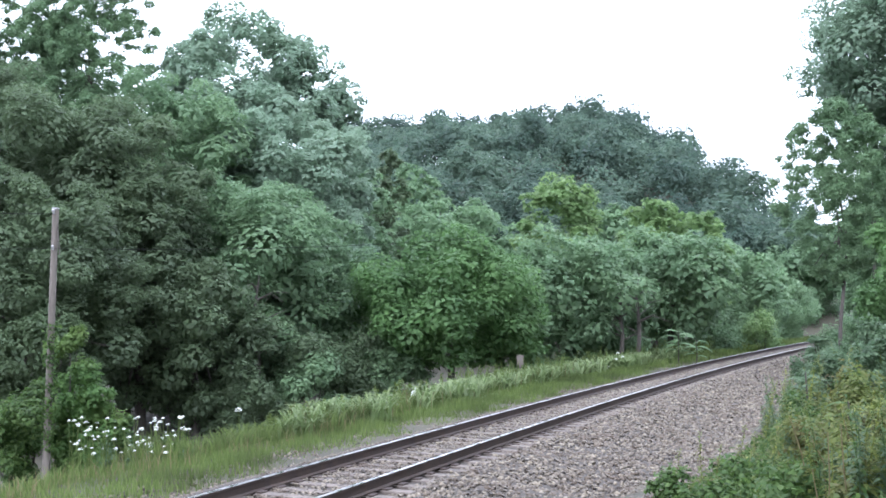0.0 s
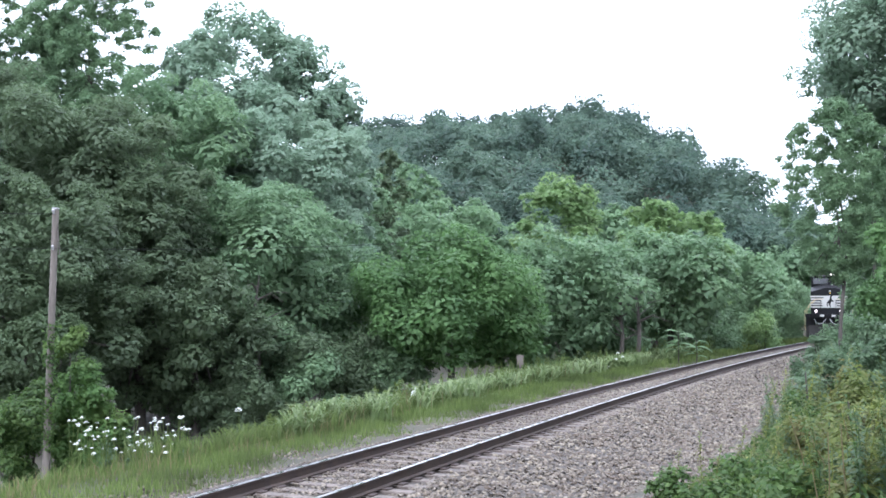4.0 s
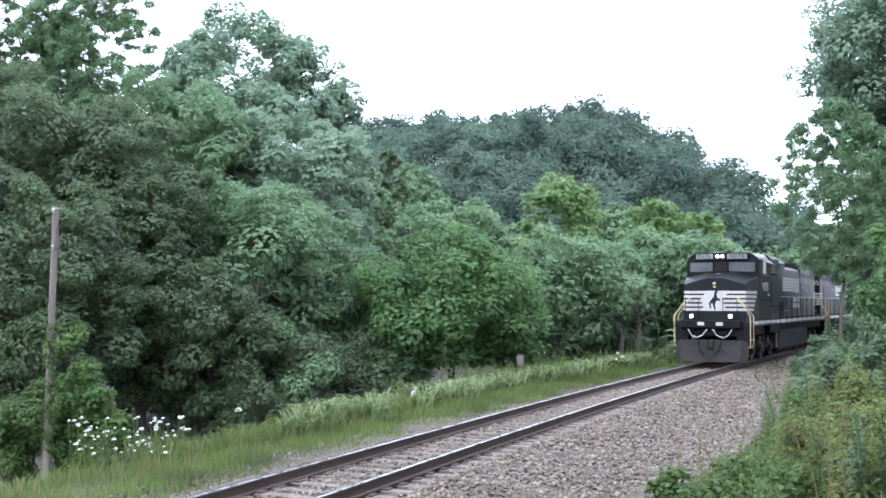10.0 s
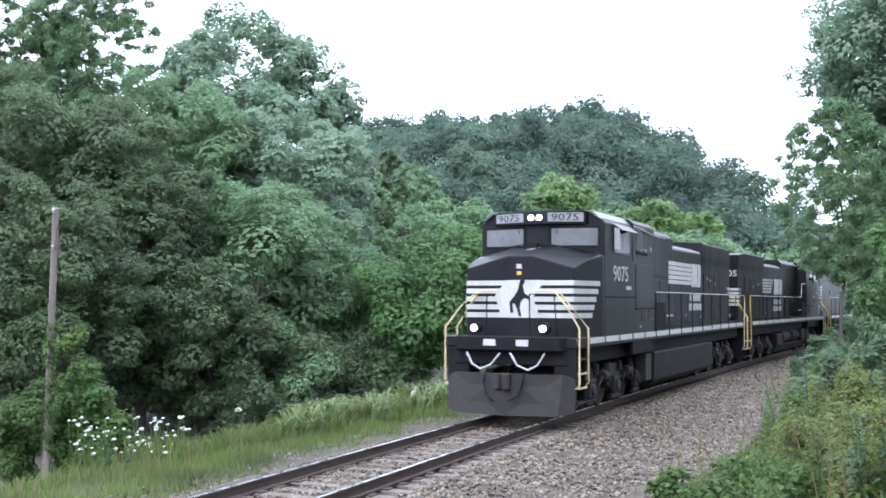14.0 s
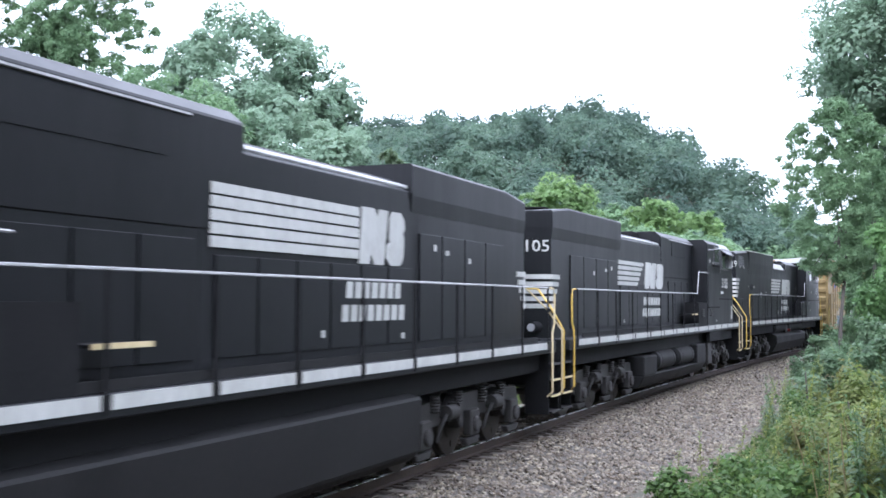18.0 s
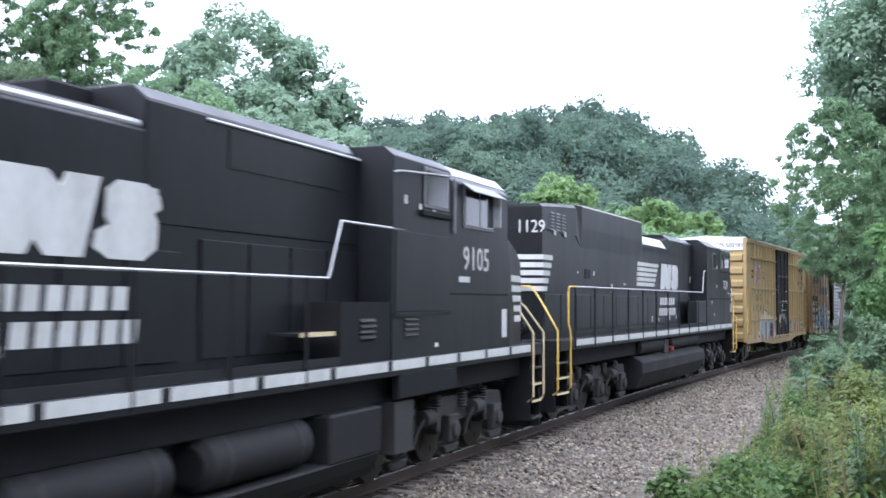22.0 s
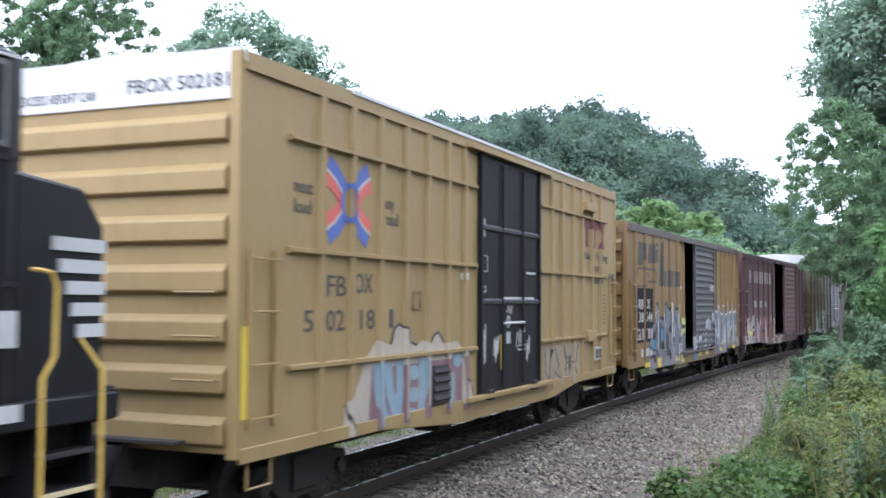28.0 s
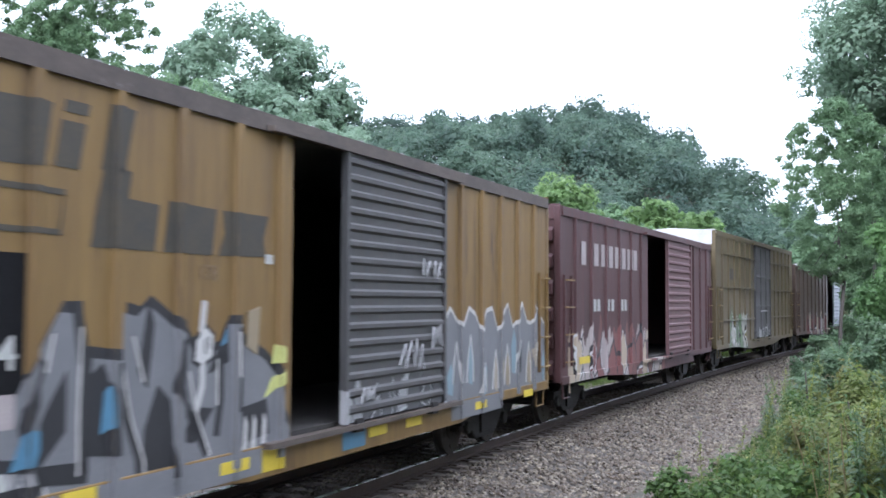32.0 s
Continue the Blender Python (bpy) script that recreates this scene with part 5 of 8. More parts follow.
    hood_doors(top, [-10.3, -9.2, -8.1, -7.0, -5.9, -4.8, -3.7, -2.6, -1.5, -0.4, 0.7, 1.8], w, 1.95, 2.72, BLACK)
    for s in (1, -1):
        placards(top, s * (w + 0.026), [(-9.6, 3.98, 0.13, 0.1), (-8.9, 3.98, 0.13, 0.1), (-8.0, 3.2, 0.06, 0.06), (-6.75, 3.18, 0.1, 0.1), (-5.2, 2.9, 0.14, 0.1), (-5.2, 2.78, 0.12, 0.06), (-0.2, 2.0, 0.1, 0.1), (-1.0, 2.0, 0.12, 0.16), (1.2, 2.02, 0.1, 0.12), (2.1, 2.05, 0.16, 0.1), (-4.0, 3.0, 0.2, 0.04), (4.2, 3.2, 0.1, 0.2)], s)
        part("hood_vent", Geo().box(-7.4, -7.0, min(s * w, s * (w + 0.02)), max(s * w, s * (w + 0.02)), 3.1, 3.32), TANK, top, bevel=0.006)
        for i in range(3):
            louver(top, -9.7 + i * 0.38, s * (w - 0.008), 4.08, 0.25, 6, WINFRAME, s)
        logo_bars(top, (2.43 if s > 0 else -2.6), s * (w + 0.004), 3.0, 3.7, (-1 if s > 0 else 1), s, 2.4, 1.92, (2.68, 5.03), (2.58, 4.7))
        part("air_box", Geo().box(3.2, 4.9, s * 1.2, s * 1.5, 1.8, 2.6), BLACK, top, bevel=0.02)
    # cab and nose
    g = Geo()
    sec = ((-1.53, 1.76), (1.53, 1.76), (1.53, 4.44), (1.22, 4.66), (-1.22, 4.66), (-1.53, 4.44))
    g.loft([[(4.75, y, z) for y, z in sec], [(5.2, y, z) for y, z in sec], [(9.2, y, z) for y, z in sec], [(9.4, y * 0.95, min(z, 4.55)) for y, z in sec]])
    part("cab", g, BLACK, top, bevel=0.02)
    def ring(x, wd, zs, zt, cw):
        return [(x, y, z) for y, z in ((-wd, 1.76), (wd, 1.76), (wd, zs), (cw, zt), (-cw, zt), (-wd, zs))]
    part("nose", Geo().loft([ring(9.3, 1.5, 3.55, 3.72, 0.9), ring(10.2, 1.3875, 3.5, 3.6, 0.8), ring(10.5, 1.35, 3.2, 3.3, 0.7)]), BLACK, top, bevel=0.02)
    part("nose_top", Geo().loft([[(9.4, -1.3, 3.6), (9.4, 0, 3.735), (9.4, 1.3, 3.6), (9.4, 1.3, 3.57)], [(10.05, -1.2, 3.54), (10.05, 0, 3.63), (10.05, 1.2, 3.54), (10.05, 1.2, 3.5)]]), ROOFSHEEN, top)
    for s in (1, -1):
        part("roof_edge", Geo().prism([(s * 1.47, 4.5), (s * 1.22, 4.672), (s * 1.15, 4.68), (s * 1.15, 4.66), (s * 1.45, 4.48)], 6.7, 9.2, "x"), WHITE, top, "pale roof edge")
        cab_windows(top, 7.3, 7.72, s * 1.53, 3.78, 4.3, s, 1)
        cab_windows(top, 8.08, 9.12, s * 1.53, 3.76, 4.33, s, 3)
        part("gutter", Geo().box(7.2, 9.3, min(s * 1.53, s * 1.56), max(s * 1.53, s * 1.56), 4.4, 4.425), WHITE, top)
        part("sill_line", Geo().box(7.1, 9.3, min(s * 1.53, s * 1.545), max(s * 1.53, s * 1.545), 3.62, 3.65), TANK, top)
        part("belt_moulding", Geo().box(5.2, 9.3, min(s * 1.53, s * 1.54), max(s * 1.53, s * 1.54), 2.66, 2.7), TANK, top)
        cab_windows(top, 5.75, 6.3, s * 1.53, 3.75, 4.2, s, 1)
        part("mirror", Geo().box(7.88, 7.92, min(s * 1.56, s * 1.7), max(s * 1.56, s * 1.7), 3.8, 4.1), GREYRAIL, top)
        put_text("road_number", number, 8.51 if s > 0 else 7.73, s * 1.538, 3.03, 0.32, WHITE, top, s, 0.78)
        part("windshield", Geo().box(9.4, 9.43, 0.1 if s > 0 else -1.25, 1.25 if s > 0 else -0.1, 3.86, 4.34), GLASS, top)
        placards(top, s * 1.534, [(6.5, 3.06, 0.18, 0.1), (6.55, 3.72, 0.12, 0.12), (9.2, 2.2, 0.2, 0.28), (8.85, 2.86, 0.4, 0.05), (5.6, 2.5, 0.1, 0.1), (6.0, 2.1, 0.12, 0.08)], s)
        z0, z1 = 2.25, 3.15
        h = (z1 - z0) / 5
        for k in range(5):
            gg = Geo()
            u = 1.0 - (4 - k) * 0.12
            p0, p1 = (10.5, 1.35), (10.5 - 0.74 * u, 1.35 + 0.0925 * u)
            if s > 0:
                strip(gg, p0, p1, z0 + k * h, z0 + (k + 0.62) * h, 0.03)
            else:
                strip(gg, (p1[0], -p1[1]), (p0[0], -p0[1]), z0 + k * h, z0 + (k + 0.62) * h, 0.03)
            part("stripe", gg, WHITE, top)
        part("ditch_light", Geo().cyl((10.5, s * 0.8, 1.98), (10.75, s * 0.8, 1.98), 0.13, 14), BLACK_FLAT, top)
        d = part("ditch_light", Geo().cyl((-10.44, s * 0.7, 2.02), (-10.8, s * 0.7, 2.02), 0.12, 14), BLACK_FLAT, top, smooth=True)
        part("lens", Geo().cyl((-10.795, s * 0.7, 2.02), (-10.81, s * 0.7, 2.02), 0.085, 14), GREYRAIL, d)
        hose(top, 10.85, s * 0.45, 1)
        hose(top, -10.95, s * 0.45, -1)
        part("jumper_cable", Geo().tube([(-10.95, s * 0.15, 1.45), (-11.05, s * 0.35, 1.15), (-11.05, s * 0.6, 1.1), (-10.95, s * 0.8, 1.42)], 0.022, 5), GREYRAIL, top, smooth=True)
        a = put_text("hood_number", number, 0, 0, 0, 0.26, WHITE, top, 1)
        a.matrix_basis = (pose(-10.37, w - 0.01, 4.0, 0, 0, 248.2) if s > 0 else pose(-10.56, -0.555, 4.0, 0, 0, -68.2)) @ Matrix.Diagonal((0.54 / a.data["wide"], 1, 1, 1))
    rear_stripes(top, -10.65, w, 0.3, 0.3, 2.78, 3.6, 0.6)
    part("end_door", Geo().box(-10.68, -10.655, -0.28, 0.28, 1.9, 2.76), BLACK_FLAT, top, bevel=0.01)
    loco_end_lamps(top, -10.65, -1, [4.02], 0, 0.13)
    part("anticlimber", Geo().box(10.3, 10.8, -1.3, 1.3, 1.5, 1.8), BLACK_FLAT, top, bevel=0.03)
    part("end_plate", Geo().box(-11.05, -10.65, -1.02, 1.02, 0.9, 1.78), BLACK_FLAT, top, bevel=0.02)
    part("end_stripe", Geo().box(-11.058, -11.052, -0.95, 0.95, 1.58, 1.73), WHITE, top)
    plow(top, 10.9, 1)
    coupler(top, 11.05, 1)
    coupler(top, -11.2, -1)
    handrails(top, 1.56, -9.7, 4.6, 1.43, 1.6, 2.88, GREYRAIL, drop=4.2)
    end_steps(top, 9.9, 1, RAILYEL, 0.35, 2.8)
    end_steps(top, -10.46, -1, RAILYEL, 0.41, 2.88, 0.3)
    sill_band(top, -9.7, 4.6, 1.64, 1.77, 1.43)
    sill_band(top, 4.6, 9.4, 1.64, 1.77, 1.2)
    for s in (1, -1):
        part("kick_plate", Geo().box(-9.6, 4.5, min(s * 1.5, s * 1.515), max(s * 1.5, s * 1.515), 1.8, 1.9), TANK, top)
    return top


ge_loco("9075", -57.5, False, True, True, "black diesel locomotive with lit headlights and white nose stripes")
ge_loco("9105", -35.0, True, False, False, "black diesel locomotive running backwards, pale letters on its hood")
emd_loco("1129", -12.3, True, "clean black diesel locomotive with yellow handrails at its end")

# ---- boxcars ----
PLAIN, POSTS, SPRAY_LEN = {}, {}, {}


def graffiti_paint(name, c1, c2, spot, palette, x0, x1, z_top, rag=0.9, scale=1.7, wear=0.6, streak=9):
    """Weathered car paint, with sprayed shapes in a few colours over its lower part between x0 and x1."""
    m = surface(name, c1, c2, 1.5, 18, 0.62, 0, 0.06, streak=streak, spot=spot, spot_at=wear)
    PLAIN[name] = surface("plain_" + name, c1, c2, 1.5, 18, 0.62, 0, 0.06, streak=streak, spot=spot, spot_at=wear)
    n, l = m.node_tree.nodes, m.node_tree.links
    b = n["Principled BSDF"]
    base = b.inputs["Base Color"].links[0].from_socket
    tc, sep = n.new("ShaderNodeTexCoord"), n.new("ShaderNodeSeparateXYZ")
    l.new(tc.outputs["Object"], sep.inputs[0])

    def math_node(op, a, c, clamp=False):
        k = n.new("ShaderNodeMath")
        k.operation, k.use_clamp = op, clamp
        for i, v in enumerate((a, c)):
            if isinstance(v, (int, float)):
                k.inputs[i].default_value = v
            else:
                l.new(v, k.inputs[i])
        return k.outputs[0]
    flat = n.new("ShaderNodeCombineXYZ")
    l.new(sep.outputs[0], flat.inputs[0])
    l.new(sep.outputs[2], flat.inputs[1])
    edge = n.new("ShaderNodeTexVoronoi")
    edge.voronoi_dimensions, edge.feature = "2D", "DISTANCE_TO_EDGE"
    cell = n.new("ShaderNodeTexVoronoi")
    cell.voronoi_dimensions = "2D"
    warp = n.new("ShaderNodeTexNoise")
    warp.inputs["Scale"].default_value, warp.inputs["Detail"].default_value = 2.2, 2
    l.new(flat.outputs[0], warp.inputs[0])
    wm = n.new("ShaderNodeVectorMath")
    wm.operation = "MULTIPLY_ADD"
    l.new(warp.outputs[1], wm.inputs[0])
    wm.inputs[1].default_value = (0.28, 0.22, 0)
    st = n.new("ShaderNodeVectorMath")
    st.operation = "MULTIPLY"
    l.new(flat.outputs[0], st.inputs[0])
    st.inputs[1].default_value = (1.0, 0.55, 1)
    l.new(st.outputs[0], wm.inputs[2])
    for v in (edge, cell):
        v.inputs["Scale"].default_value = scale
        l.new(wm.outputs[0], v.inputs["Vector"])
    ramp = n.new("ShaderNodeValToRGB")
    ramp.color_ramp.interpolation = "CONSTANT"
    cr = ramp.color_ramp.elements
    while len(cr) < len(palette):
        cr.new(0.5)
    for i, col in enumerate(palette):
        cr[i].position, cr[i].color = i / len(palette), (*col, 1)
    sc = n.new("ShaderNodeSeparateColor")
    l.new(cell.outputs["Color"], sc.inputs[0])
    l.new(sc.outputs[0], ramp.inputs[0])
    line = n.new("ShaderNodeMix")
    line.data_type = "RGBA"
    l.new(math_node("LESS_THAN", edge.outputs["Distance"], 0.045), line.inputs[0])
    l.new(ramp.outputs[0], line.inputs[6])
    line.inputs[7].default_value = (0.02, 0.02, 0.022, 1)
    shine = n.new("ShaderNodeMix")
    shine.data_type = "RGBA"
    near = math_node("MULTIPLY", math_node("LESS_THAN", edge.outputs["Distance"], 0.1), math_node("GREATER_THAN", edge.outputs["Distance"], 0.055))
    l.new(math_node("MULTIPLY", near, math_node("GREATER_THAN", sc.outputs[1], 0.55)), shine.inputs[0])
    l.new(line.outputs[2], shine.inputs[6])
    shine.inputs[7].default_value = (0.5, 0.5, 0.5, 1)
    one = n.new("ShaderNodeTexNoise")
    one.noise_dimensions = "1D"
    one.inputs["Scale"].default_value, one.inputs["Detail"].default_value = 2.6, 3
    l.new(sep.outputs[0], one.inputs["W"])
    top = math_node("MULTIPLY_ADD", one.outputs[0], 2 * rag)
    top.node.inputs[2].default_value = z_top - rag
    mask = math_node("LESS_THAN", sep.outputs[2], top)
    mask = math_node("MULTIPLY", mask, math_node("GREATER_THAN", sep.outputs[0], x0))
    mask = math_node("MULTIPLY", mask, math_node("LESS_THAN", sep.outputs[0], x1))
    fin = n.new("ShaderNodeMix")
    fin.data_type = "RGBA"
    l.new(math_node("MULTIPLY", mask, 0.93), fin.inputs[0])
    l.new(base, fin.inputs[6])
    l.new(shine.outputs[2], fin.inputs[7])
    l.new(fin.outputs[2], b.inputs["Base Color"])
    return m


GREYS = [(0.2, 0.2, 0.21), (0.24, 0.24, 0.25), (0.18, 0.18, 0.19), (0.5, 0.5, 0.5), (0.21, 0.21, 0.22), (0.06, 0.14, 0.2), (0.03, 0.03, 0.035)]
PASTEL = [(0.5, 0.48, 0.42), (0.22, 0.3, 0.36), (0.3, 0.36, 0.4), (0.3, 0.16, 0.14), (0.27, 0.33, 0.38), (0.42, 0.3, 0.2)]
PALE = [(0.34, 0.3, 0.28), (0.16, 0.06, 0.055), (0.36, 0.3, 0.22), (0.13, 0.055, 0.05), (0.3, 0.26, 0.25)]
GREEN = [(0.1, 0.16, 0.08), (0.3, 0.3, 0.26), (0.13, 0.11, 0.04), (0.06, 0.1, 0.05)]
PAINT_FB = graffiti_paint("buff_yellow_car_paint", (0.2, 0.137, 0.048), (0.242, 0.168, 0.063), (0.135, 0.085, 0.033), PASTEL, 90, 91, 1.85, 0.7, 2.3, 0.64, 5)
PAINT_RB = graffiti_paint("rusty_ochre_car_paint", (0.141, 0.082, 0.0214), (0.192, 0.119, 0.0336), (0.0705, 0.0404, 0.0186), GREYS, 90, 91, 2.2, 1.3, 2.1, 0.57)
PAINT_RED = graffiti_paint("faded_maroon_car_paint", (0.0533, 0.02, 0.02), (0.0754, 0.0296, 0.0281), (0.0354, 0.0192, 0.0163), PALE, -1.0, 7.6, 1.9, 0.7, 1.9, 0.6)
PAINT_HC = graffiti_paint("dirty_olive_yellow_car_paint", (0.0748, 0.0561, 0.0224), (0.105, 0.0785, 0.0314), (0.0524, 0.0374, 0.0209), GREEN, 3.0, 6.6, 2.1, 0.6, 1.9, 0.6)
PAINT_BR = graffiti_paint("rust_brown_car_paint", (0.0616, 0.0396, 0.0264), (0.0968, 0.0616, 0.0396), (0.044, 0.029, 0.022), PALE, -2, 5, 1.9, 0.8, 1.6, 0.6)
DOOR_BLK = graffiti_paint("black_door_paint", (0.0055, 0.0055, 0.006), (0.0115, 0.0112, 0.011), (0.018, 0.0155, 0.013), [(0.02, 0.02, 0.02), (0.03, 0.03, 0.03), (0.25, 0.25, 0.24), (0.02, 0.02, 0.02)], 90, 91, 1.5, 0.6, 3.2, 0.66)
DOOR_GRY = graffiti_paint("dark_grey_door_paint", (0.04, 0.04, 0.04), (0.072, 0.0704, 0.068), (0.096, 0.072, 0.056), [(0.08, 0.08, 0.08), (0.06, 0.06, 0.06), (0.3, 0.3, 0.3), (0.07, 0.07, 0.07)], -9, 9, 1.5, 0.5, 3.0, 0.62)
DOOR_RED = surface("dusty_maroon_door_paint", (0.1, 0.05, 0.05), (0.15, 0.085, 0.085), 0.8, 20, 0.7, 0, 0.08, streak=3, spot=(0.07, 0.035, 0.03))
DOOR_PALE = surface("pale_blue_door_paint", (0.12, 0.15, 0.16), (0.3, 0.32, 0.33), 1.8, 20, 0.7, 0, 0.08, spot=(0.04, 0.04, 0.04))
ROOF_W = surface("white_roof_paint", (0.375, 0.375, 0.36), (0.495, 0.495, 0.48), 1.5, 20, 0.55, 0, 0.05, spot=(0.35, 0.3, 0.25))
ROOF_G = surface("galvanised_roof", (0.16, 0.155, 0.15), (0.28, 0.275, 0.27), 1.5, 20, 0.5, 0.4, 0.05, spot=(0.14, 0.08, 0.05))
DOOR_BLK.node_tree.nodes["Principled BSDF"].inputs["Specular IOR Level"].default_value = 0.15
RUSTY = surface("rusty_roof_chord", (0.045, 0.034, 0.027), (0.095, 0.075, 0.06), 2, 25, 0.7, 0, 0.1, spot=(0.15, 0.14, 0.13))
# near-black, so the shade inside an open car is in its colour
INSIDE = surface("shaded_car_interior", (0.02, 0.018, 0.016), (0.04, 0.036, 0.03), 2, 20, 0.9)
OLIVE = surface("faded_dark_lettering", (0.034, 0.031, 0.024), (0.06, 0.05, 0.032), 3, 30, 0.7)
INK = surface("black_lettering", (0.03, 0.026, 0.022), (0.05, 0.045, 0.04), 3, 30, 0.7)
FADED = surface("faded_stencil", (0.13, 0.085, 0.045), (0.17, 0.115, 0.06), 5, 40, 0.7)
REDINK = surface("dark_red_lettering", (0.096, 0.018, 0.018), (0.12, 0.03, 0.024), 3, 30, 0.7)
BLUEINK = surface("blue_emblem_paint", (0.05, 0.08, 0.25), (0.07, 0.11, 0.3), 3, 30, 0.6)
CRIMSON = surface("red_emblem_paint", (0.4, 0.07, 0.05), (0.46, 0.1, 0.07), 3, 30, 0.6)
SAFETY = surface("yellow_reflector", (0.5, 0.38, 0.03), (0.6, 0.46, 0.05), 4, 30, 0.5)
PALELET = surface("faded_white_lettering", (0.26, 0.22, 0.21), (0.36, 0.32, 0.31), 5, 40, 0.7)


def freight_truck(parent, x):
    def frame_mesh():
        g = Geo()
        g.prism([(-1.12, 0.5), (-1.05, 0.66), (-0.75, 0.68), (-0.4, 0.82), (0.4, 0.82), (0.75, 0.68), (1.05, 0.66), (1.12, 0.5), (0.75, 0.46), (0.45, 0.22), (-0.45, 0.22), (-0.75, 0.46)], 0.96, 1.1, "y")
        g.box(-0.28, 0.28, 1.1, 1.14, 0.3, 0.72)
        for a in (-0.89, 0.89):
            g.cyl((a, 1.08, 0.46), (a, 1.16, 0.46), 0.11, 12)
        return g.mesh("side_frame", GRIME, 0.012)
    t = part("truck", shared("ftruck", lambda: Geo().box(-0.2, 0.2, -1.05, 1.05, 0.45, 0.78).mesh("truck", GRIME, 0.03)), None, parent, "grimy four-wheel bogie", at=pose(x, 0, 0))
    for rz in (0, 180):
        part("side_frame", shared("fframe", frame_mesh), None, t, at=pose(0, 0, 0, 0, 0, rz))
    for ax in (-0.89, 0.89):
        w = part("wheelset", shared("fwheel", lambda: wheelset_mesh(0.44)), None, t, at=pose(ax, 0, 0.44))
        WHEELS.append((w, ax, 0.44, 1))


def end_wall(top, x, s, w, z0, z1, n, paint, cap):
    """A corrugated end: ribs with sharp undersides, and a plain band on top."""
    zc = z1 - 0.5 if cap else z1 - 0.28
    part("end_wall", Geo().box(min(x, x - s * 0.06), max(x, x - s * 0.06), -w, w, z0, z1), paint, top)
    h = (zc - z0) / n
    for k in range(n):
        a = z0 + k * h
        me = shared(("erib", round(h, 3), w, paint.name), lambda: Geo().prism([(0, 0.06), (0.085, 0.1), (0.085, h * 0.58), (0.0, h * 0.74)], -w + 0.14, w - 0.14, "y").mesh("end_rib", paint, 0.01))
        part("end_rib", me, None, top, at=pose(x, 0, a, 0, 0, 0 if s > 0 else 180))
    part("end_band", Geo().box(min(x, x + s * 0.03), max(x, x + s * 0.03), -w + 0.004, w - 0.004, zc, z1 + 0.03), ROOF_W if cap else paint, top, "white painted band" if cap else "")
    for y in (1, -1):
        part("corner_post", Geo().box(min(x - s * 0.12, x + s * 0.05), max(x - s * 0.12, x + s * 0.05), y * w - 0.12 if y > 0 else -w - 0.012, w + 0.012 if y > 0 else -w + 0.12, z0 - 0.05, z1 - 0.01), paint, top, bevel=0.01)


def ladder(top, x0, x1, y, z0, z1, n, material, s):
    for k in range(n):
        z = z0 + (z1 - z0) * k / (n - 1)
        part("grab_iron", shared(("rung", round(x1 - x0, 2), s), lambda: Geo().tube([(0, 0, 0), (0, s * 0.09, 0), (x1 - x0, s * 0.09, 0), (x1 - x0, 0, 0)], 0.014, 5).mesh("grab_iron", material)), None, top, at=pose(x0, y, z))
    for x in (x0, x1):
        part("ladder_stile", Geo().box(x - 0.02, x + 0.02, min(y, y + s * 0.05), max(y, y + s * 0.05), z0 - 0.1, z1 + 0.1), material, top)


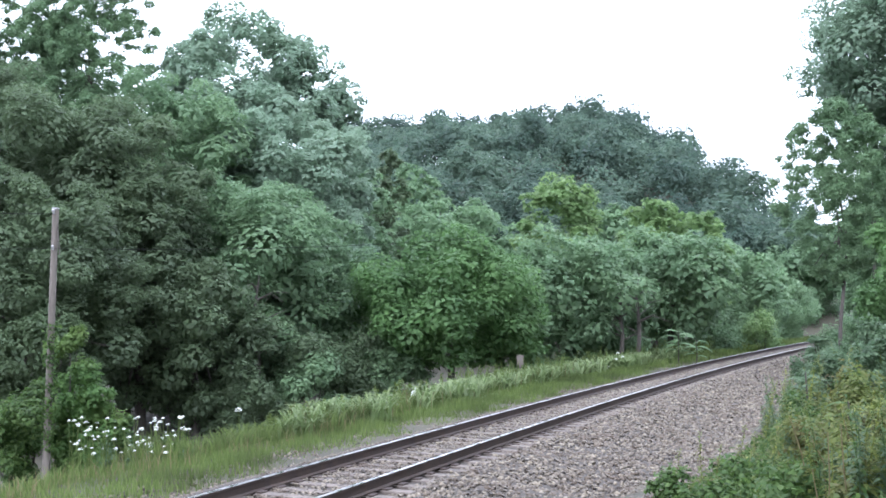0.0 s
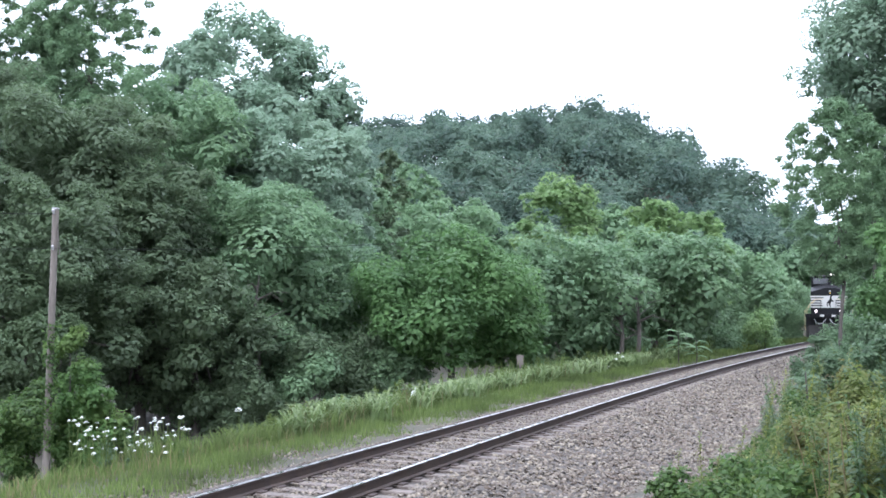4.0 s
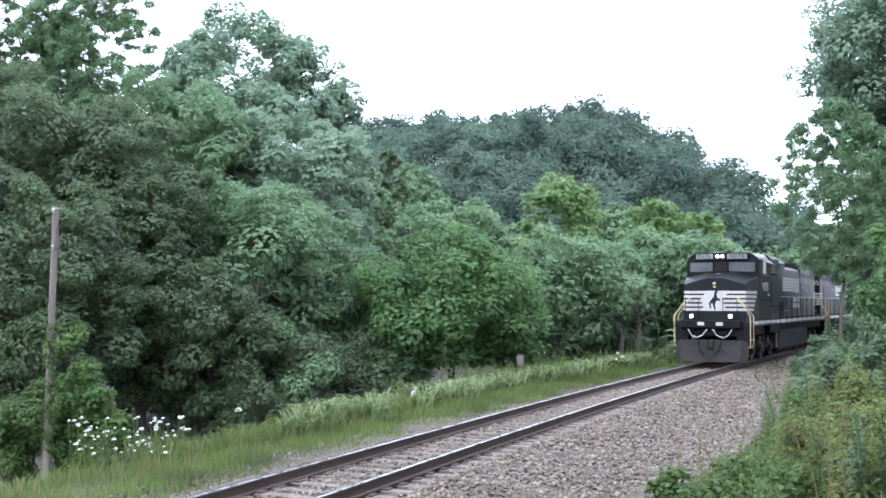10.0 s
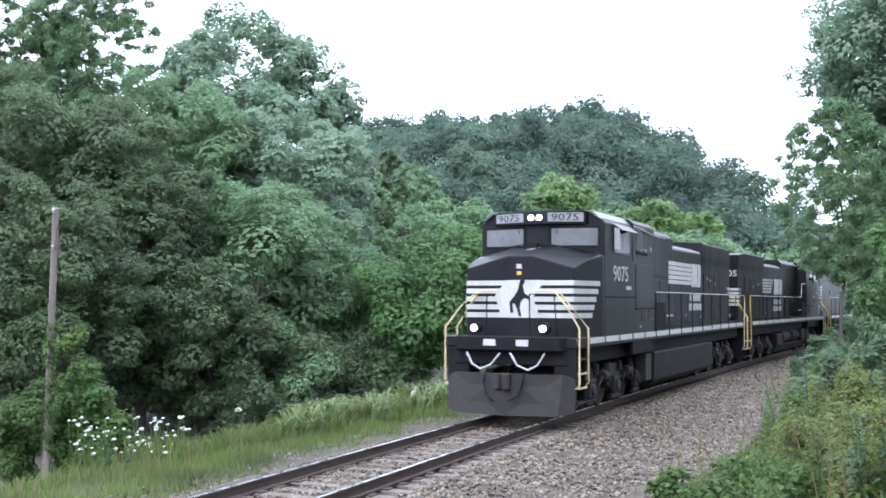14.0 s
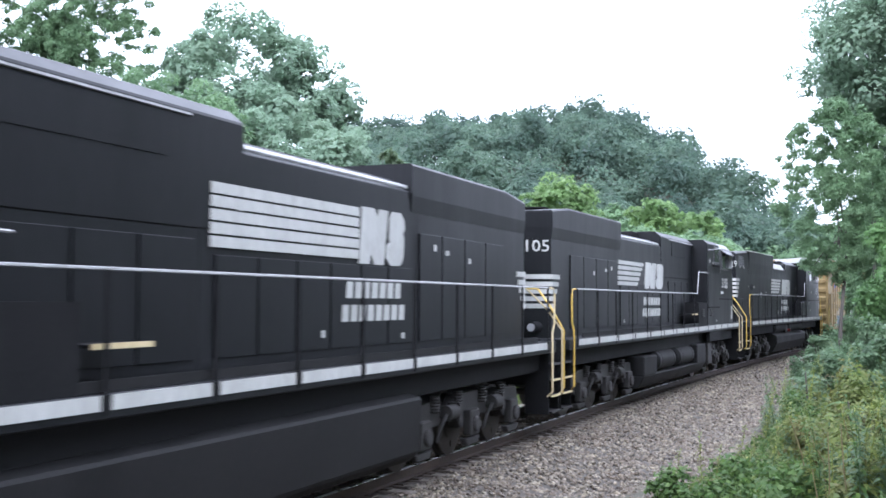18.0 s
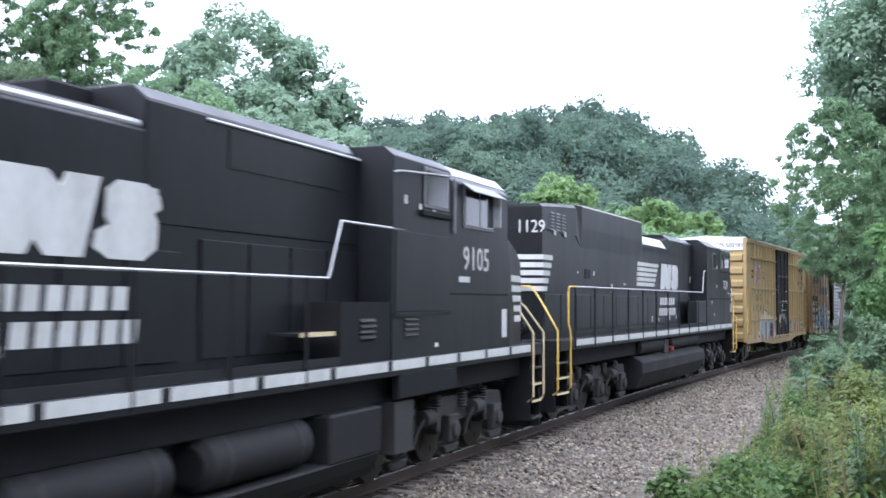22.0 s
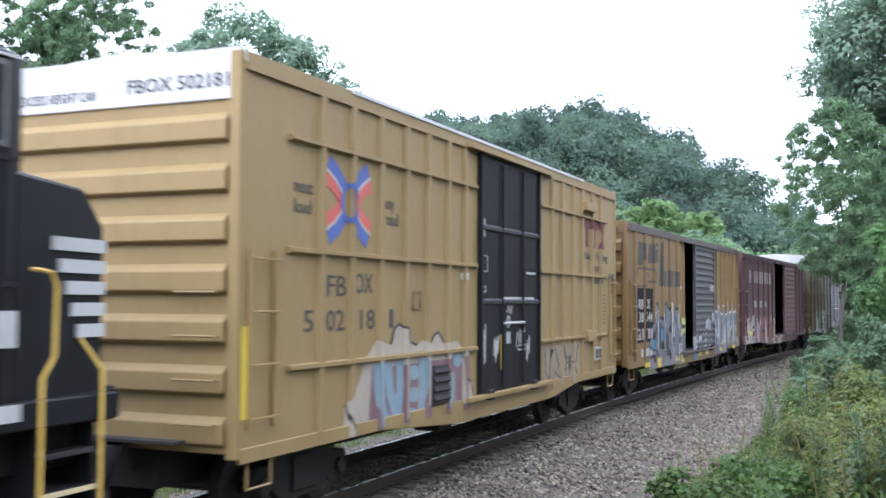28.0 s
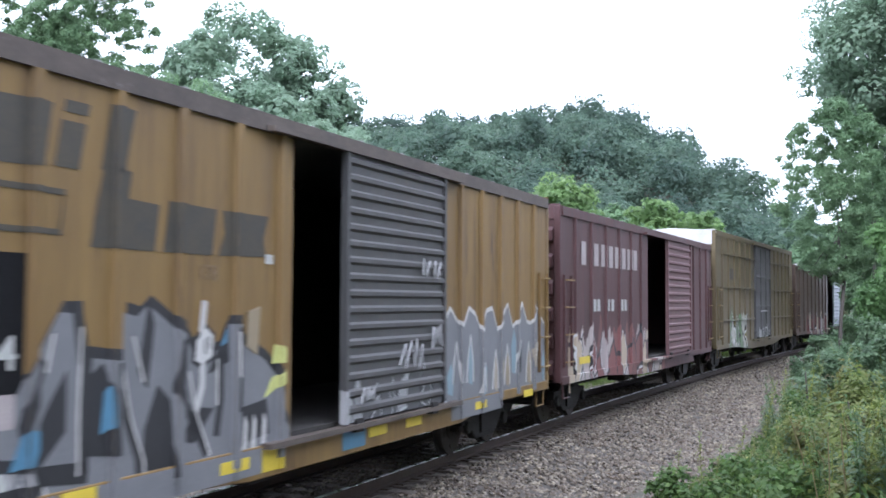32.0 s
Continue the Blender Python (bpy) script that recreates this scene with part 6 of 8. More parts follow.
def boxcar(q0, q1, z1, paint, door_paint, door, gap, posts, cap, bands, label, ribs=(), end_n=7, roof=None, z0=1.0, post_paint=None, corner=0.9):
    """door: the leaf's start and end from the car's front; gap: an open stretch beside it, or none. Front is +x, the camera's side +y."""
    L, w = q1 - q0, 1.585
    X = lambda d: L / 2 - d
    top = new("boxcar")
    tagged(top, label, "boxcar", "train")
    CARS.append((top, (q0 + q1) / 2, L / 2 - 2.0, False))
    d0, d1 = door
    o0, o1 = (min(d0, gap[0]), max(d1, gap[1])) if gap else (d0, d1)
    # shell
    for s in (1, -1):
        for a, b in ((0.0, o0), (o1, L)) if s > 0 else ((0.0, L),):
            part("side_panel", Geo().box(X(b), X(a), s * w - 0.05 if s > 0 else -w, w if s > 0 else -w + 0.05, z0, z1 - 0.1), paint, top)
    plain, door_plain = PLAIN[paint.name], PLAIN.get(door_paint.name, door_paint)
    end_wall(top, L / 2, 1, w, z0, z1, end_n, plain, cap)
    end_wall(top, -L / 2, -1, w, z0, z1, end_n, plain, cap)
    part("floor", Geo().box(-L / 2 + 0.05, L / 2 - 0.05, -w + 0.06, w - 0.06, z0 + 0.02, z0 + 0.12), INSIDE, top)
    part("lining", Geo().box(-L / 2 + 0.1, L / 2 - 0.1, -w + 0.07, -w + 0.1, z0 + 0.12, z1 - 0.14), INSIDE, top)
    rf = Geo()
    rf.prism([(-w - 0.02, z1 - 0.12), (w + 0.02, z1 - 0.12), (w + 0.02, z1 - 0.01), (0, z1 + 0.1), (-w - 0.02, z1 - 0.01)], -L / 2 + 0.02, L / 2 - 0.02, "x")
    rp = part("roof", rf, roof or (ROOF_W if cap else ROOF_G), top, "pale weathered roof", bevel=0.008)
    for k in range(int(L / 1.2)):
        xx = -L / 2 + 0.6 + k * 1.2
        me = shared(("rrib", w), lambda: Geo().prism([(-w, 0.0), (0, 0.11), (w, 0.0), (w, 0.025), (0, 0.135), (-w, 0.025)], -0.03, 0.03, "x").mesh("roof_rib", ROOF_G))
        part("roof_rib", me, None, rp, at=pose(xx, 0, z1 - 0.01))
    for s in (1, -1):
        part("top_chord", Geo().box(-L / 2 + 0.05, L / 2 - 0.05, s * w - 0.01 if s > 0 else -w - 0.04, w + 0.04 if s > 0 else -w + 0.01, z1 - 0.2, z1 - 0.012), post_paint or paint, top)
        part("side_sill", Geo().prism([(-L / 2 + 0.02, z0 + 0.06), (L / 2 - 0.02, z0 + 0.06), (L / 2 - 0.02, z0 - 0.1), (X(3.2), z0 - 0.1), (X(o0 - 0.8), z0 - 0.28), (X(o1 + 0.8), z0 - 0.28), (X(L - 3.2), z0 - 0.1), (-L / 2 + 0.02, z0 - 0.1)], s * w - 0.02 if s > 0 else -w - 0.03, w + 0.03 if s > 0 else -w + 0.02, "y"), paint, top, bevel=0.008)
    # posts and bands on both sides
    for d in posts:
        for s in (1, -1):
            part("side_post", Geo().prism([(X(d) - 0.07, s * w), (X(d) - 0.045, s * (w + 0.055)), (X(d) + 0.045, s * (w + 0.055)), (X(d) + 0.07, s * w)], z0 + 0.06, z1 - 0.2, "z"), paint if s > 0 else plain, top)
    POSTS[top.name] = [X(d) for d in posts]
    SPRAY_LEN[top.name] = L
    for zb in bands:
        for a, b in ((corner, o0 - 0.1), (o1 + 0.1, L - corner)):
            part("side_band", Geo().prism([(w, zb - 0.04), (w + 0.065, zb - 0.015), (w + 0.065, zb + 0.03), (w, zb + 0.04)], X(b), X(a), "x"), paint, top)
    # doors
    def leaf(a, b, s):
        y = w - 0.01 if gap is None else w + 0.035
        g = Geo().box(X(b), X(a), min(s * y, s * (y + 0.05)), max(s * y, s * (y + 0.05)), z0 + 0.1, z1 - 0.2)
        d = part("door", g, door_paint, top, "weathered sliding door", bevel=0.01)
        for zz in ribs:
            part("door_rib", shared(("drib", round(b - a, 2), door_plain.name), lambda: Geo().prism([(0, -0.05), (0.035, -0.02), (0.035, 0.03), (0, 0.06)], -(b - a) / 2 + 0.1, (b - a) / 2 - 0.1, "x").mesh("door_rib", door_plain)), None, d, at=pose(X((a + b) / 2), s * (y + 0.05), zz, 0, 0, 0 if s > 0 else 180))
        for xx in (a + 0.05, b - 0.05):
            part("door_stile", Geo().box(X(xx) - 0.04, X(xx) + 0.04, min(s * (y + 0.05), s * (y + 0.09)), max(s * (y + 0.05), s * (y + 0.09)), z0 + 0.1, z1 - 0.2), door_paint, d)
        if gap is None:
            for xx in (a + (b - a) * 0.33, a + (b - a) * 0.67):
                part("lock_rod", Geo().tube([(X(xx), s * (y + 0.08), z0 + 0.15), (X(xx), s * (y + 0.08), z1 - 0.3)], 0.02, 6), door_paint, d)
            part("door_handle", Geo().tube([(X(a + 1.0), s * (y + 0.1), 2.2), (X(b - 1.0), s * (y + 0.1), 2.2)], 0.025, 6), GREYRAIL, d)
        for xx in (a + 0.4, b - 0.4):
            part("hanger", Geo().box(X(xx) - 0.1, X(xx) + 0.1, min(s * w, s * (w + 0.12)), max(s * w, s * (w + 0.12)), z0 - 0.02, z0 + 0.14), GRIME, d)
    leaf(d0, d1, 1)
    leaf(d0, d1, -1)
    for zz in (z0 + 0.02, z1 - 0.2):
        part("door_track", Geo().box(X(o1 + 0.6), X(o0 - 0.6), w, w + 0.14, zz, zz + 0.06), post_paint or paint, top)
    # ladders, steps, brake gear, couplers
    for s in (1, -1):
        ladder(top, X(0.62), X(0.14), s * (w + 0.012), 1.35, 3.0, 4, plain, s)
        ladder(top, X(L - 0.14), X(L - 0.62), s * (w + 0.012), 1.35, 3.0, 4, plain, s)
        for d in (0.2, L - 0.65):
            part("stirrup_step", Geo().tube([(X(d), s * (w - 0.02), 0.95), (X(d), s * (w - 0.02), 0.62), (X(d + 0.45), s * (w - 0.02), 0.62), (X(d + 0.45), s * (w - 0.02), 0.95)], 0.018, 5), paint, top)
        e = s * L / 2
        for k in range(4):
            part("end_grab_iron", Geo().tube([(e, w - 0.7, 1.3 + 0.45 * k), (e + s * 0.16, w - 0.7, 1.3 + 0.45 * k), (e + s * 0.16, w - 0.2, 1.3 + 0.45 * k), (e, w - 0.2, 1.3 + 0.45 * k)], 0.014, 5), paint, top)
        coupler(top, e + s * 0.55, s)
        hose(top, e + s * 0.3, 0.35, s)
        part("draft_sill", Geo().box(min(e, e + s * 0.3), max(e, e + s * 0.3), -0.25, 0.25, 0.66, 1.05), GRIME, top)
        part("crossover_platform", Geo().box(min(e, e + s * 0.28), max(e, e + s * 0.28), -1.0, 1.0, 1.1, 1.13), GRIME, top)
    part("hand_brake", Geo().cyl((L / 2 + 0.1, -0.6, 2.2), (L / 2 + 0.2, -0.6, 2.2), 0.27, 18), GRIME, top)
    # sill deepened and bearers added to close off and darken the space below
    part("centre_sill", Geo().box(-L / 2 + 0.3, L / 2 - 0.3, -0.34, 0.34, 0.52, 1.0), GRIME, top)
    for k in range(7):
        xx = (k - 3) * (L - 5.6) / 6.0
        part("cross_bearer", Geo().prism([(-1.5, z0 - 0.02), (1.5, z0 - 0.02), (1.45, 0.82), (0.3, 0.56), (-0.3, 0.56), (-1.45, 0.82)], xx - 0.07, xx + 0.07, "x"), GRIME, top)
    for s in (1, -1):
        part("brake_rod", Geo().tube([(-L / 2 + 3.0, s * 0.55, 0.62), (0.0, s * 0.7, 0.66), (L / 2 - 3.0, s * 0.55, 0.62)], 0.022, 5), GRIME, top)
    part("brake_valve", Geo().box(1.2, 1.75, 0.75, 1.2, 0.55, 0.95), GRIME, top, bevel=0.03)
    part("brake_reservoir", Geo().cyl((-1.2, 0.9, 0.75), (0.2, 0.9, 0.75), 0.2, 14), GRIME, top)
    for t in (1, -1):
        freight_truck(top, t * (L / 2 - 2.1))
    return top, X, w


def panel_mark(top, x0, x1, y, z0, z1, material, name="stencil", lift=0.006):
    """Paint on the side wall, and where it crosses a post on the post's face too."""
    a, b = min(x0, x1), max(x0, x1)
    part(name, Geo().box(a, b, y, y + lift, z0, z1), material, top)
    for p in POSTS[top.name]:
        if a < p + 0.04 and b > p - 0.04 and lift < 0.05:
            part(name, Geo().box(max(a, p - 0.04), min(b, p + 0.04), 1.64, 1.646, z0, z1), material, top)


def clipped(pts, lo, hi):
    """The part of a polygon with its first coordinate between lo and hi."""
    for keep, c in ((1, lo), (-1, hi)):
        out = []
        for (a, b), (p, q) in zip(pts, pts[1:] + pts[:1]):
            i, j = keep * (a - c) >= 0, keep * (p - c) >= 0
            if i:
                out.append((a, b))
            if i != j:
                f = (c - a) / (p - a)
                out.append((c, b + (q - b) * f))
        pts = out
        if len(pts) < 3:
            return []
    return pts


def spray(top, pts, material, name="sprayed_shape", lift=0.005):
    """A sprayed shape on the wall (distances from the car's front, heights), going over the posts as well."""
    L = SPRAY_LEN[top.name]
    q = [(L / 2 - a, b) for a, b in pts]
    lift = 1.7 * lift
    part(name, Geo().prism(q, 1.586, 1.585 + lift, "y"), material, top)
    for p in POSTS[top.name]:
        c = clipped(q, p - 0.044, p + 0.044)
        if c:
            part(name, Geo().prism(c, 1.6405, 1.64 + lift, "y"), material, top)
        c = clipped(q, p + 0.0455, p + 0.069)
        if c:
            flank = [(a, 1.585 + 2.2 * (p + 0.07 - a), b) for a, b in c]
            part(name, Geo().loft([flank, [(a + lift * 0.9, y + lift * 0.4, b) for a, y, b in flank]]), material, top)


def ribbon(pts, wd):
    """A band of even width along a line, as one outline."""
    left, right = [], []
    for i, p in enumerate(pts):
        a, b = pts[max(0, i - 1)], pts[min(len(pts) - 1, i + 1)]
        dx, dz = b[0] - a[0], b[1] - a[1]
        n = math.hypot(dx, dz) or 1
        left.append((p[0] - dz / n * wd / 2, p[1] + dx / n * wd / 2))
        right.append((p[0] + dz / n * wd / 2, p[1] - dx / n * wd / 2))
    return left + right[::-1]


def grown(pts, d):
    cx, cz = sum(p[0] for p in pts) / len(pts), sum(p[1] for p in pts) / len(pts)
    out = []
    for x, z in pts:
        r = math.hypot(x - cx, z - cz)
        out.append((cx + (x - cx) * (1 + d / r), cz + (z - cz) * (1 + d / r)))
    return out


def hc_posts(L, d0, d1, corner, step):
    a = list(np.arange(corner + 0.05, d0 - 0.2, step))
    return a + list(np.arange(d1 + 0.25, L - corner + 0.1, step))


# the tall buff-yellow car
fb, FX, fw = boxcar(0.0, 15.5, 5.15, PAINT_FB, DOOR_BLK, (6.6, 9.65), None, [1.62, 2.38, 3.15, 3.93, 4.65, 5.38, 6.05, 10.5, 11.18, 11.93, 12.62, 13.4, 14.1], True, (4.37, 3.12, 1.82),
                    "tall buff-yellow boxcar with black door, white roof band and sprayed shapes", ribs=(3.75, 2.55), end_n=7)
part("roof_lip", Geo().box(FX(12.7), FX(2.3), fw + 0.02, fw + 0.055, 5.105, 5.15), ROOF_W, fb, "white roof edge")
for d0, zz, tx, hh in ((1.02, 3.78, "next", 0.16), (1.02, 3.55, "load", 0.16), (3.24, 3.77, "any", 0.17), (3.24, 3.56, "road", 0.17)):
    put_text("slogan", tx, FX(d0), fw + 0.004, zz, hh, INK, fb)
for d0, d1, zz, tx in ((1.75, 2.22, 2.62, "FB"), (2.47, 2.94, 2.66, "OX"), (1.24, 1.45, 2.21, "5"), (1.76, 2.2, 2.21, "02"), (2.53, 2.92, 2.21, "18"), (3.25, 3.36, 2.21, "1")):
    put_text("car_number", tx, FX(d0), fw + 0.004, zz, 0.25, INK, fb, 1, d1 - d0)
t1 = put_text("car_number", "FBOX 502181", 0, 0, 0, 0.15, INK, fb)
t1.matrix_basis = pose(7.785, 0.12, 4.78, 0, 0, 90) @ Matrix.Diagonal((1.3 / t1.data["wide"], 1, 1, 1))
t2 = put_text("height_notice", "EXCESS HEIGHT CAR", 0, 0, 0, 0.11, INK, fb)
t2.matrix_basis = pose(7.785, -1.4, 4.74, 0, 0, 90) @ Matrix.Diagonal((1.1 / t2.data["wide"], 1, 1, 1))
# crossed emblem of bent red and blue bands round a blue ring
EMBLEM = {"blue": BLUEINK, "red": CRIMSON, "pale": WHITE}
for sx in (1, -1):
    for sz in (1, -1):
        for col, pts, wd in (("blue", [(0.1, 0.16), (0.3, 0.34), (0.5, 0.46)], 0.17), ("pale", [(0.16, 0.1), (0.34, 0.25), (0.56, 0.36)], 0.03), ("red", [(0.17, 0.02), (0.36, 0.17), (0.58, 0.26)], 0.16)):
            spray(fb, ribbon([(2.3 + sx * a, 3.76 + sz * b) for a, b in pts], wd), EMBLEM[col], "emblem_band", 0.004 if col != "pale" else 0.006)
ring = [(2.3 + 0.17 * math.cos(k * 0.628), 3.76 + 0.22 * math.sin(k * 0.628)) for k in range(11)]
spray(fb, ribbon(ring, 0.07), BLUEINK, "emblem_ring", 0.007)
# dark red mark and words on the rear part
spray(fb, [(12.75, 4.14), (13.9, 4.14), (13.9, 4.32), (12.75, 4.32)], REDINK, "logo_shape", 0.004)
for a in (12.95, 13.55):
    spray(fb, [(a, 3.74), (a + 0.2, 3.74), (a + 0.2, 4.15), (a, 4.15)], REDINK, "logo_shape", 0.004)
spray(fb, [(14.0, 3.74), (14.5, 3.74), (14.42, 4.03), (14.5, 4.32), (13.98, 4.32), (14.1, 4.03)], REDINK, "logo_shape", 0.004)
put_text("slogan", "Railcar Pooling", FX(12.75), fw + 0.004, 3.48, 0.17, INK, fb, 1, 2.0)
put_text("slogan", "Experts", FX(13.45), fw + 0.004, 3.24, 0.17, INK, fb, 1, 0.9)
panel_mark(fb, FX(13.5), FX(14.3), fw + 0.004, 2.96, 3.06, INK, "lettering_bar")
for k in range(8):
    for i in range(3):
        panel_mark(fb, FX(14.2 + 0.16 * i), FX(14.32 + 0.16 * i - 0.03 * (k * 7 % 3 == i)), fw + 0.004, 2.06 + 0.09 * k, 2.095 + 0.09 * k, FADED, "stencil", 0.004)
put_text("sprayed_tag", "RAWR", FX(14.84), fw + 0.018, 2.92, 0.3, INK, fb, 1, 0.5)
for p0, p1 in (((14.9, 2.82), (15.2, 2.78)), ((15.08, 2.86), (15.2, 2.78)), ((15.06, 2.72), (15.2, 2.78))):
    part("sprayed_line", Geo().prism(ribbon([(FX(p0[0]), p0[1]), (FX(p1[0]), p1[1])], 0.02), fw + 0.014, fw + 0.02, "y"), INK, fb)
part("placard_frame", Geo().prism(ribbon([(FX(4.42), 2.46), (FX(4.17), 2.46), (FX(4.17), 2.7), (FX(4.42), 2.7), (FX(4.42), 2.47)], 0.03), fw, fw + 0.02, "y"), FADED, fb)
panel_mark(fb, FX(5.9), FX(6.2), fw + 0.004, 2.9, 3.0, WHITE)
panel_mark(fb, FX(0.02), FX(0.12), fw + 0.016, 1.35, 2.3, SAFETY, "corner_stripe")
part("tack_board", Geo().box(FX(13.43), FX(12.62), fw, fw + 0.14, 4.5, 4.69), PAINT_FB, fb, bevel=0.01)
part("tack_board", Geo().box(FX(13.38), FX(12.78), fw, fw + 0.13, 1.72, 1.95), PAINT_FB, fb, bevel=0.01)
pf = part("notice_frame", Geo().box(FX(13.95), FX(13.5), fw, fw + 0.07, 1.29, 1.57), WHITE, fb, "pale notice frame", bevel=0.006)
for k in range(3):
    part("notice", Geo().box(FX(13.64 + 0.14 * k), FX(13.53 + 0.14 * k), fw + 0.07, fw + 0.076, 1.33, 1.53), INK if k != 1 else FADED, pf)
panel_mark(fb, FX(8.9), FX(9.4), fw + 0.045, 3.05, 3.09, WHITE, "stencil", 0.006)
panel_mark(fb, FX(7.6), FX(9.3), fw + 0.045, 2.6, 2.64, WHITE, "stencil", 0.006)
panel_mark(fb, FX(6.75), FX(6.82), fw + 0.045, 3.6, 3.9, WHITE, "stencil", 0.006)

# the ochre car with an open doorway
rb, RX, rw = boxcar(16.73, 32.65, 4.55, PAINT_RB, DOOR_GRY, (7.5, 10.6), (6.45, 7.5), [0.7, 1.65, 2.62, 3.57, 4.45, 5.37, 6.2, 11.4, 12.3, 13.2, 14.1, 15.0], False, (),
                    "rusty ochre boxcar with open doorway and grey sprayed shapes", ribs=tuple(1.25 + 0.2 * k for k in range(16)), end_n=6, post_paint=RUSTY)
for d0, d1, zz, tx in ((1.02, 1.5, 2.38, "RB"), (1.82, 2.2, 2.38, "OX"), (1.04, 1.52, 2.04, "38"), (1.8, 2.45, 2.04, "544")):
    put_text("car_number", tx, RX(d0), rw + 0.012, zz, 0.26, WHITE, rb, 1, d1 - d0)
panel_mark(rb, RX(0.82), RX(2.55), rw + 0.004, 1.52, 2.92, BLACK_FLAT, "number_panel", 0.005)
put_text("sprayed_tag", "GUILT", RX(0.84), rw + 0.013, 1.58, 0.3, PALELET, rb, 1, 1.12)
for k in range(2):
    panel_mark(rb, RX(2.02 + 0.26 * k), RX(2.2 + 0.26 * k), rw + 0.009, 1.6, 1.86, PALELET, "sprayed_letter_bar", 0.005)
# dark slanted blocks and the bent outline of the maker's mark
for pts in ([(0.98, 3.5), (1.5, 3.52), (1.55, 3.66), (1.86, 3.68), (1.96, 4.08), (1.1, 4.12)], [(2.05, 3.58), (2.72, 3.6), (2.8, 4.12), (2.12, 4.1)], [(2.82, 3.62), (3.1, 3.62), (3.18, 4.0), (2.9, 4.0)],
            [(2.92, 4.07), (3.2, 4.07), (3.22, 4.17), (2.94, 4.17)], [(3.36, 3.65), (3.66, 3.65), (3.8, 4.22), (3.48, 4.22)], [(3.25, 3.0), (4.08, 3.0), (4.14, 3.42), (3.72, 3.44), (3.76, 3.68), (3.4, 3.68)],
            [(4.2, 3.0), (4.95, 3.0), (5.02, 3.45), (4.28, 3.47)], [(5.06, 3.0), (5.9, 3.02), (5.86, 3.22), (5.95, 3.45), (5.12, 3.45), (5.16, 3.23)]):
    spray(rb, pts, OLIVE, "logo_shape", 0.003)
spray(rb, ribbon([(1.02, 3.44), (2.95, 3.42), (2.9, 3.1), (2.1, 3.1), (2.12, 3.3), (1.75, 3.3), (1.72, 2.98), (0.82, 2.96), (1.02, 3.42)], 0.05), OLIVE, "logo_outline", 0.004)
for d in (1.6, 5.1, 8.3, 9.4, 12.0, 14.4):
    panel_mark(rb, RX(d), RX(d + 0.5), rw + 0.032, 0.86, 0.98, SAFETY, "reflector", 0.006)
for k in range(4):
    panel_mark(rb, RX(1.3 + 0.3 * k), RX(1.5 + 0.3 * k), rw + 0.006, 1.15, 1.35, WHITE, "stencil", 0.006)
panel_mark(rb, RX(5.9), RX(6.05), rw + 0.004, 2.95, 3.05, WHITE, "placard", 0.006)

# sprayed shapes on the buff and the ochre cars
PAINTS = {k: surface("spray_" + k, c, tuple(min(1, v * 1.25) for v in c), 3, 30, 0.6, 0, 0.02) for k, c in
          {"silver": (0.125, 0.127, 0.13), "white": (0.38, 0.37, 0.35), "black": (0.015, 0.015, 0.016), "blue": (0.06, 0.15, 0.22), "sky": (0.15, 0.21, 0.235), "rose": (0.13, 0.075, 0.08), "pale": (0.27, 0.235, 0.18), "wash": (0.2, 0.16, 0.1), "lime": (0.35, 0.36, 0.12)}.items()}
grng = random.Random(31)


def lines(top, rows, material, wd, lift):
    for pts in rows:
        spray(top, ribbon(pts, wd), material, "sprayed_line", lift)


def scrawl(top, a, z, w, h, n, material, wd=0.025, y=None):
    """A quick sprayed squiggle."""
    pts = [(a + w * (k / (n - 1)) + grng.uniform(-0.1, 0.1) * w, z + h * (0.5 + (0.5 if k % 2 else -0.5) * grng.uniform(0.4, 1))) for k in range(n)]
    if y is None:
        spray(top, ribbon(pts, wd), material, "sprayed_line", 0.008)
    else:
        L = SPRAY_LEN[top.name]
        part("sprayed_line", Geo().tube([(L / 2 - p, y, q) for p, q in pts], wd * 0.45, 4), material, top)


# ochre car: tall silver letters in black outline
mass = [(2.1, 0.9), (2.1, 1.3), (2.62, 2.05), (2.92, 2.47), (3.12, 2.45), (3.2, 2.1), (3.62, 2.05), (3.67, 2.46), (3.85, 2.42), (4.0, 2.52), (4.5, 2.25), (4.75, 2.0), (5.1, 2.1), (5.22, 2.33), (5.42, 2.33), (5.45, 2.15), (5.9, 1.95), (6.17, 1.75), (6.3, 1.3), (6.42, 1.2), (6.42, 0.9)]
spray(rb, [(2.02, 0.9), (2.02, 1.34)] + [(a + 0.05, z + 0.09) for a, z in mass[2:-2]] + [(6.43, 1.3), (6.43, 0.9)], PAINTS["black"], lift=0.003)
spray(rb, mass, PAINTS["silver"], lift=0.006)
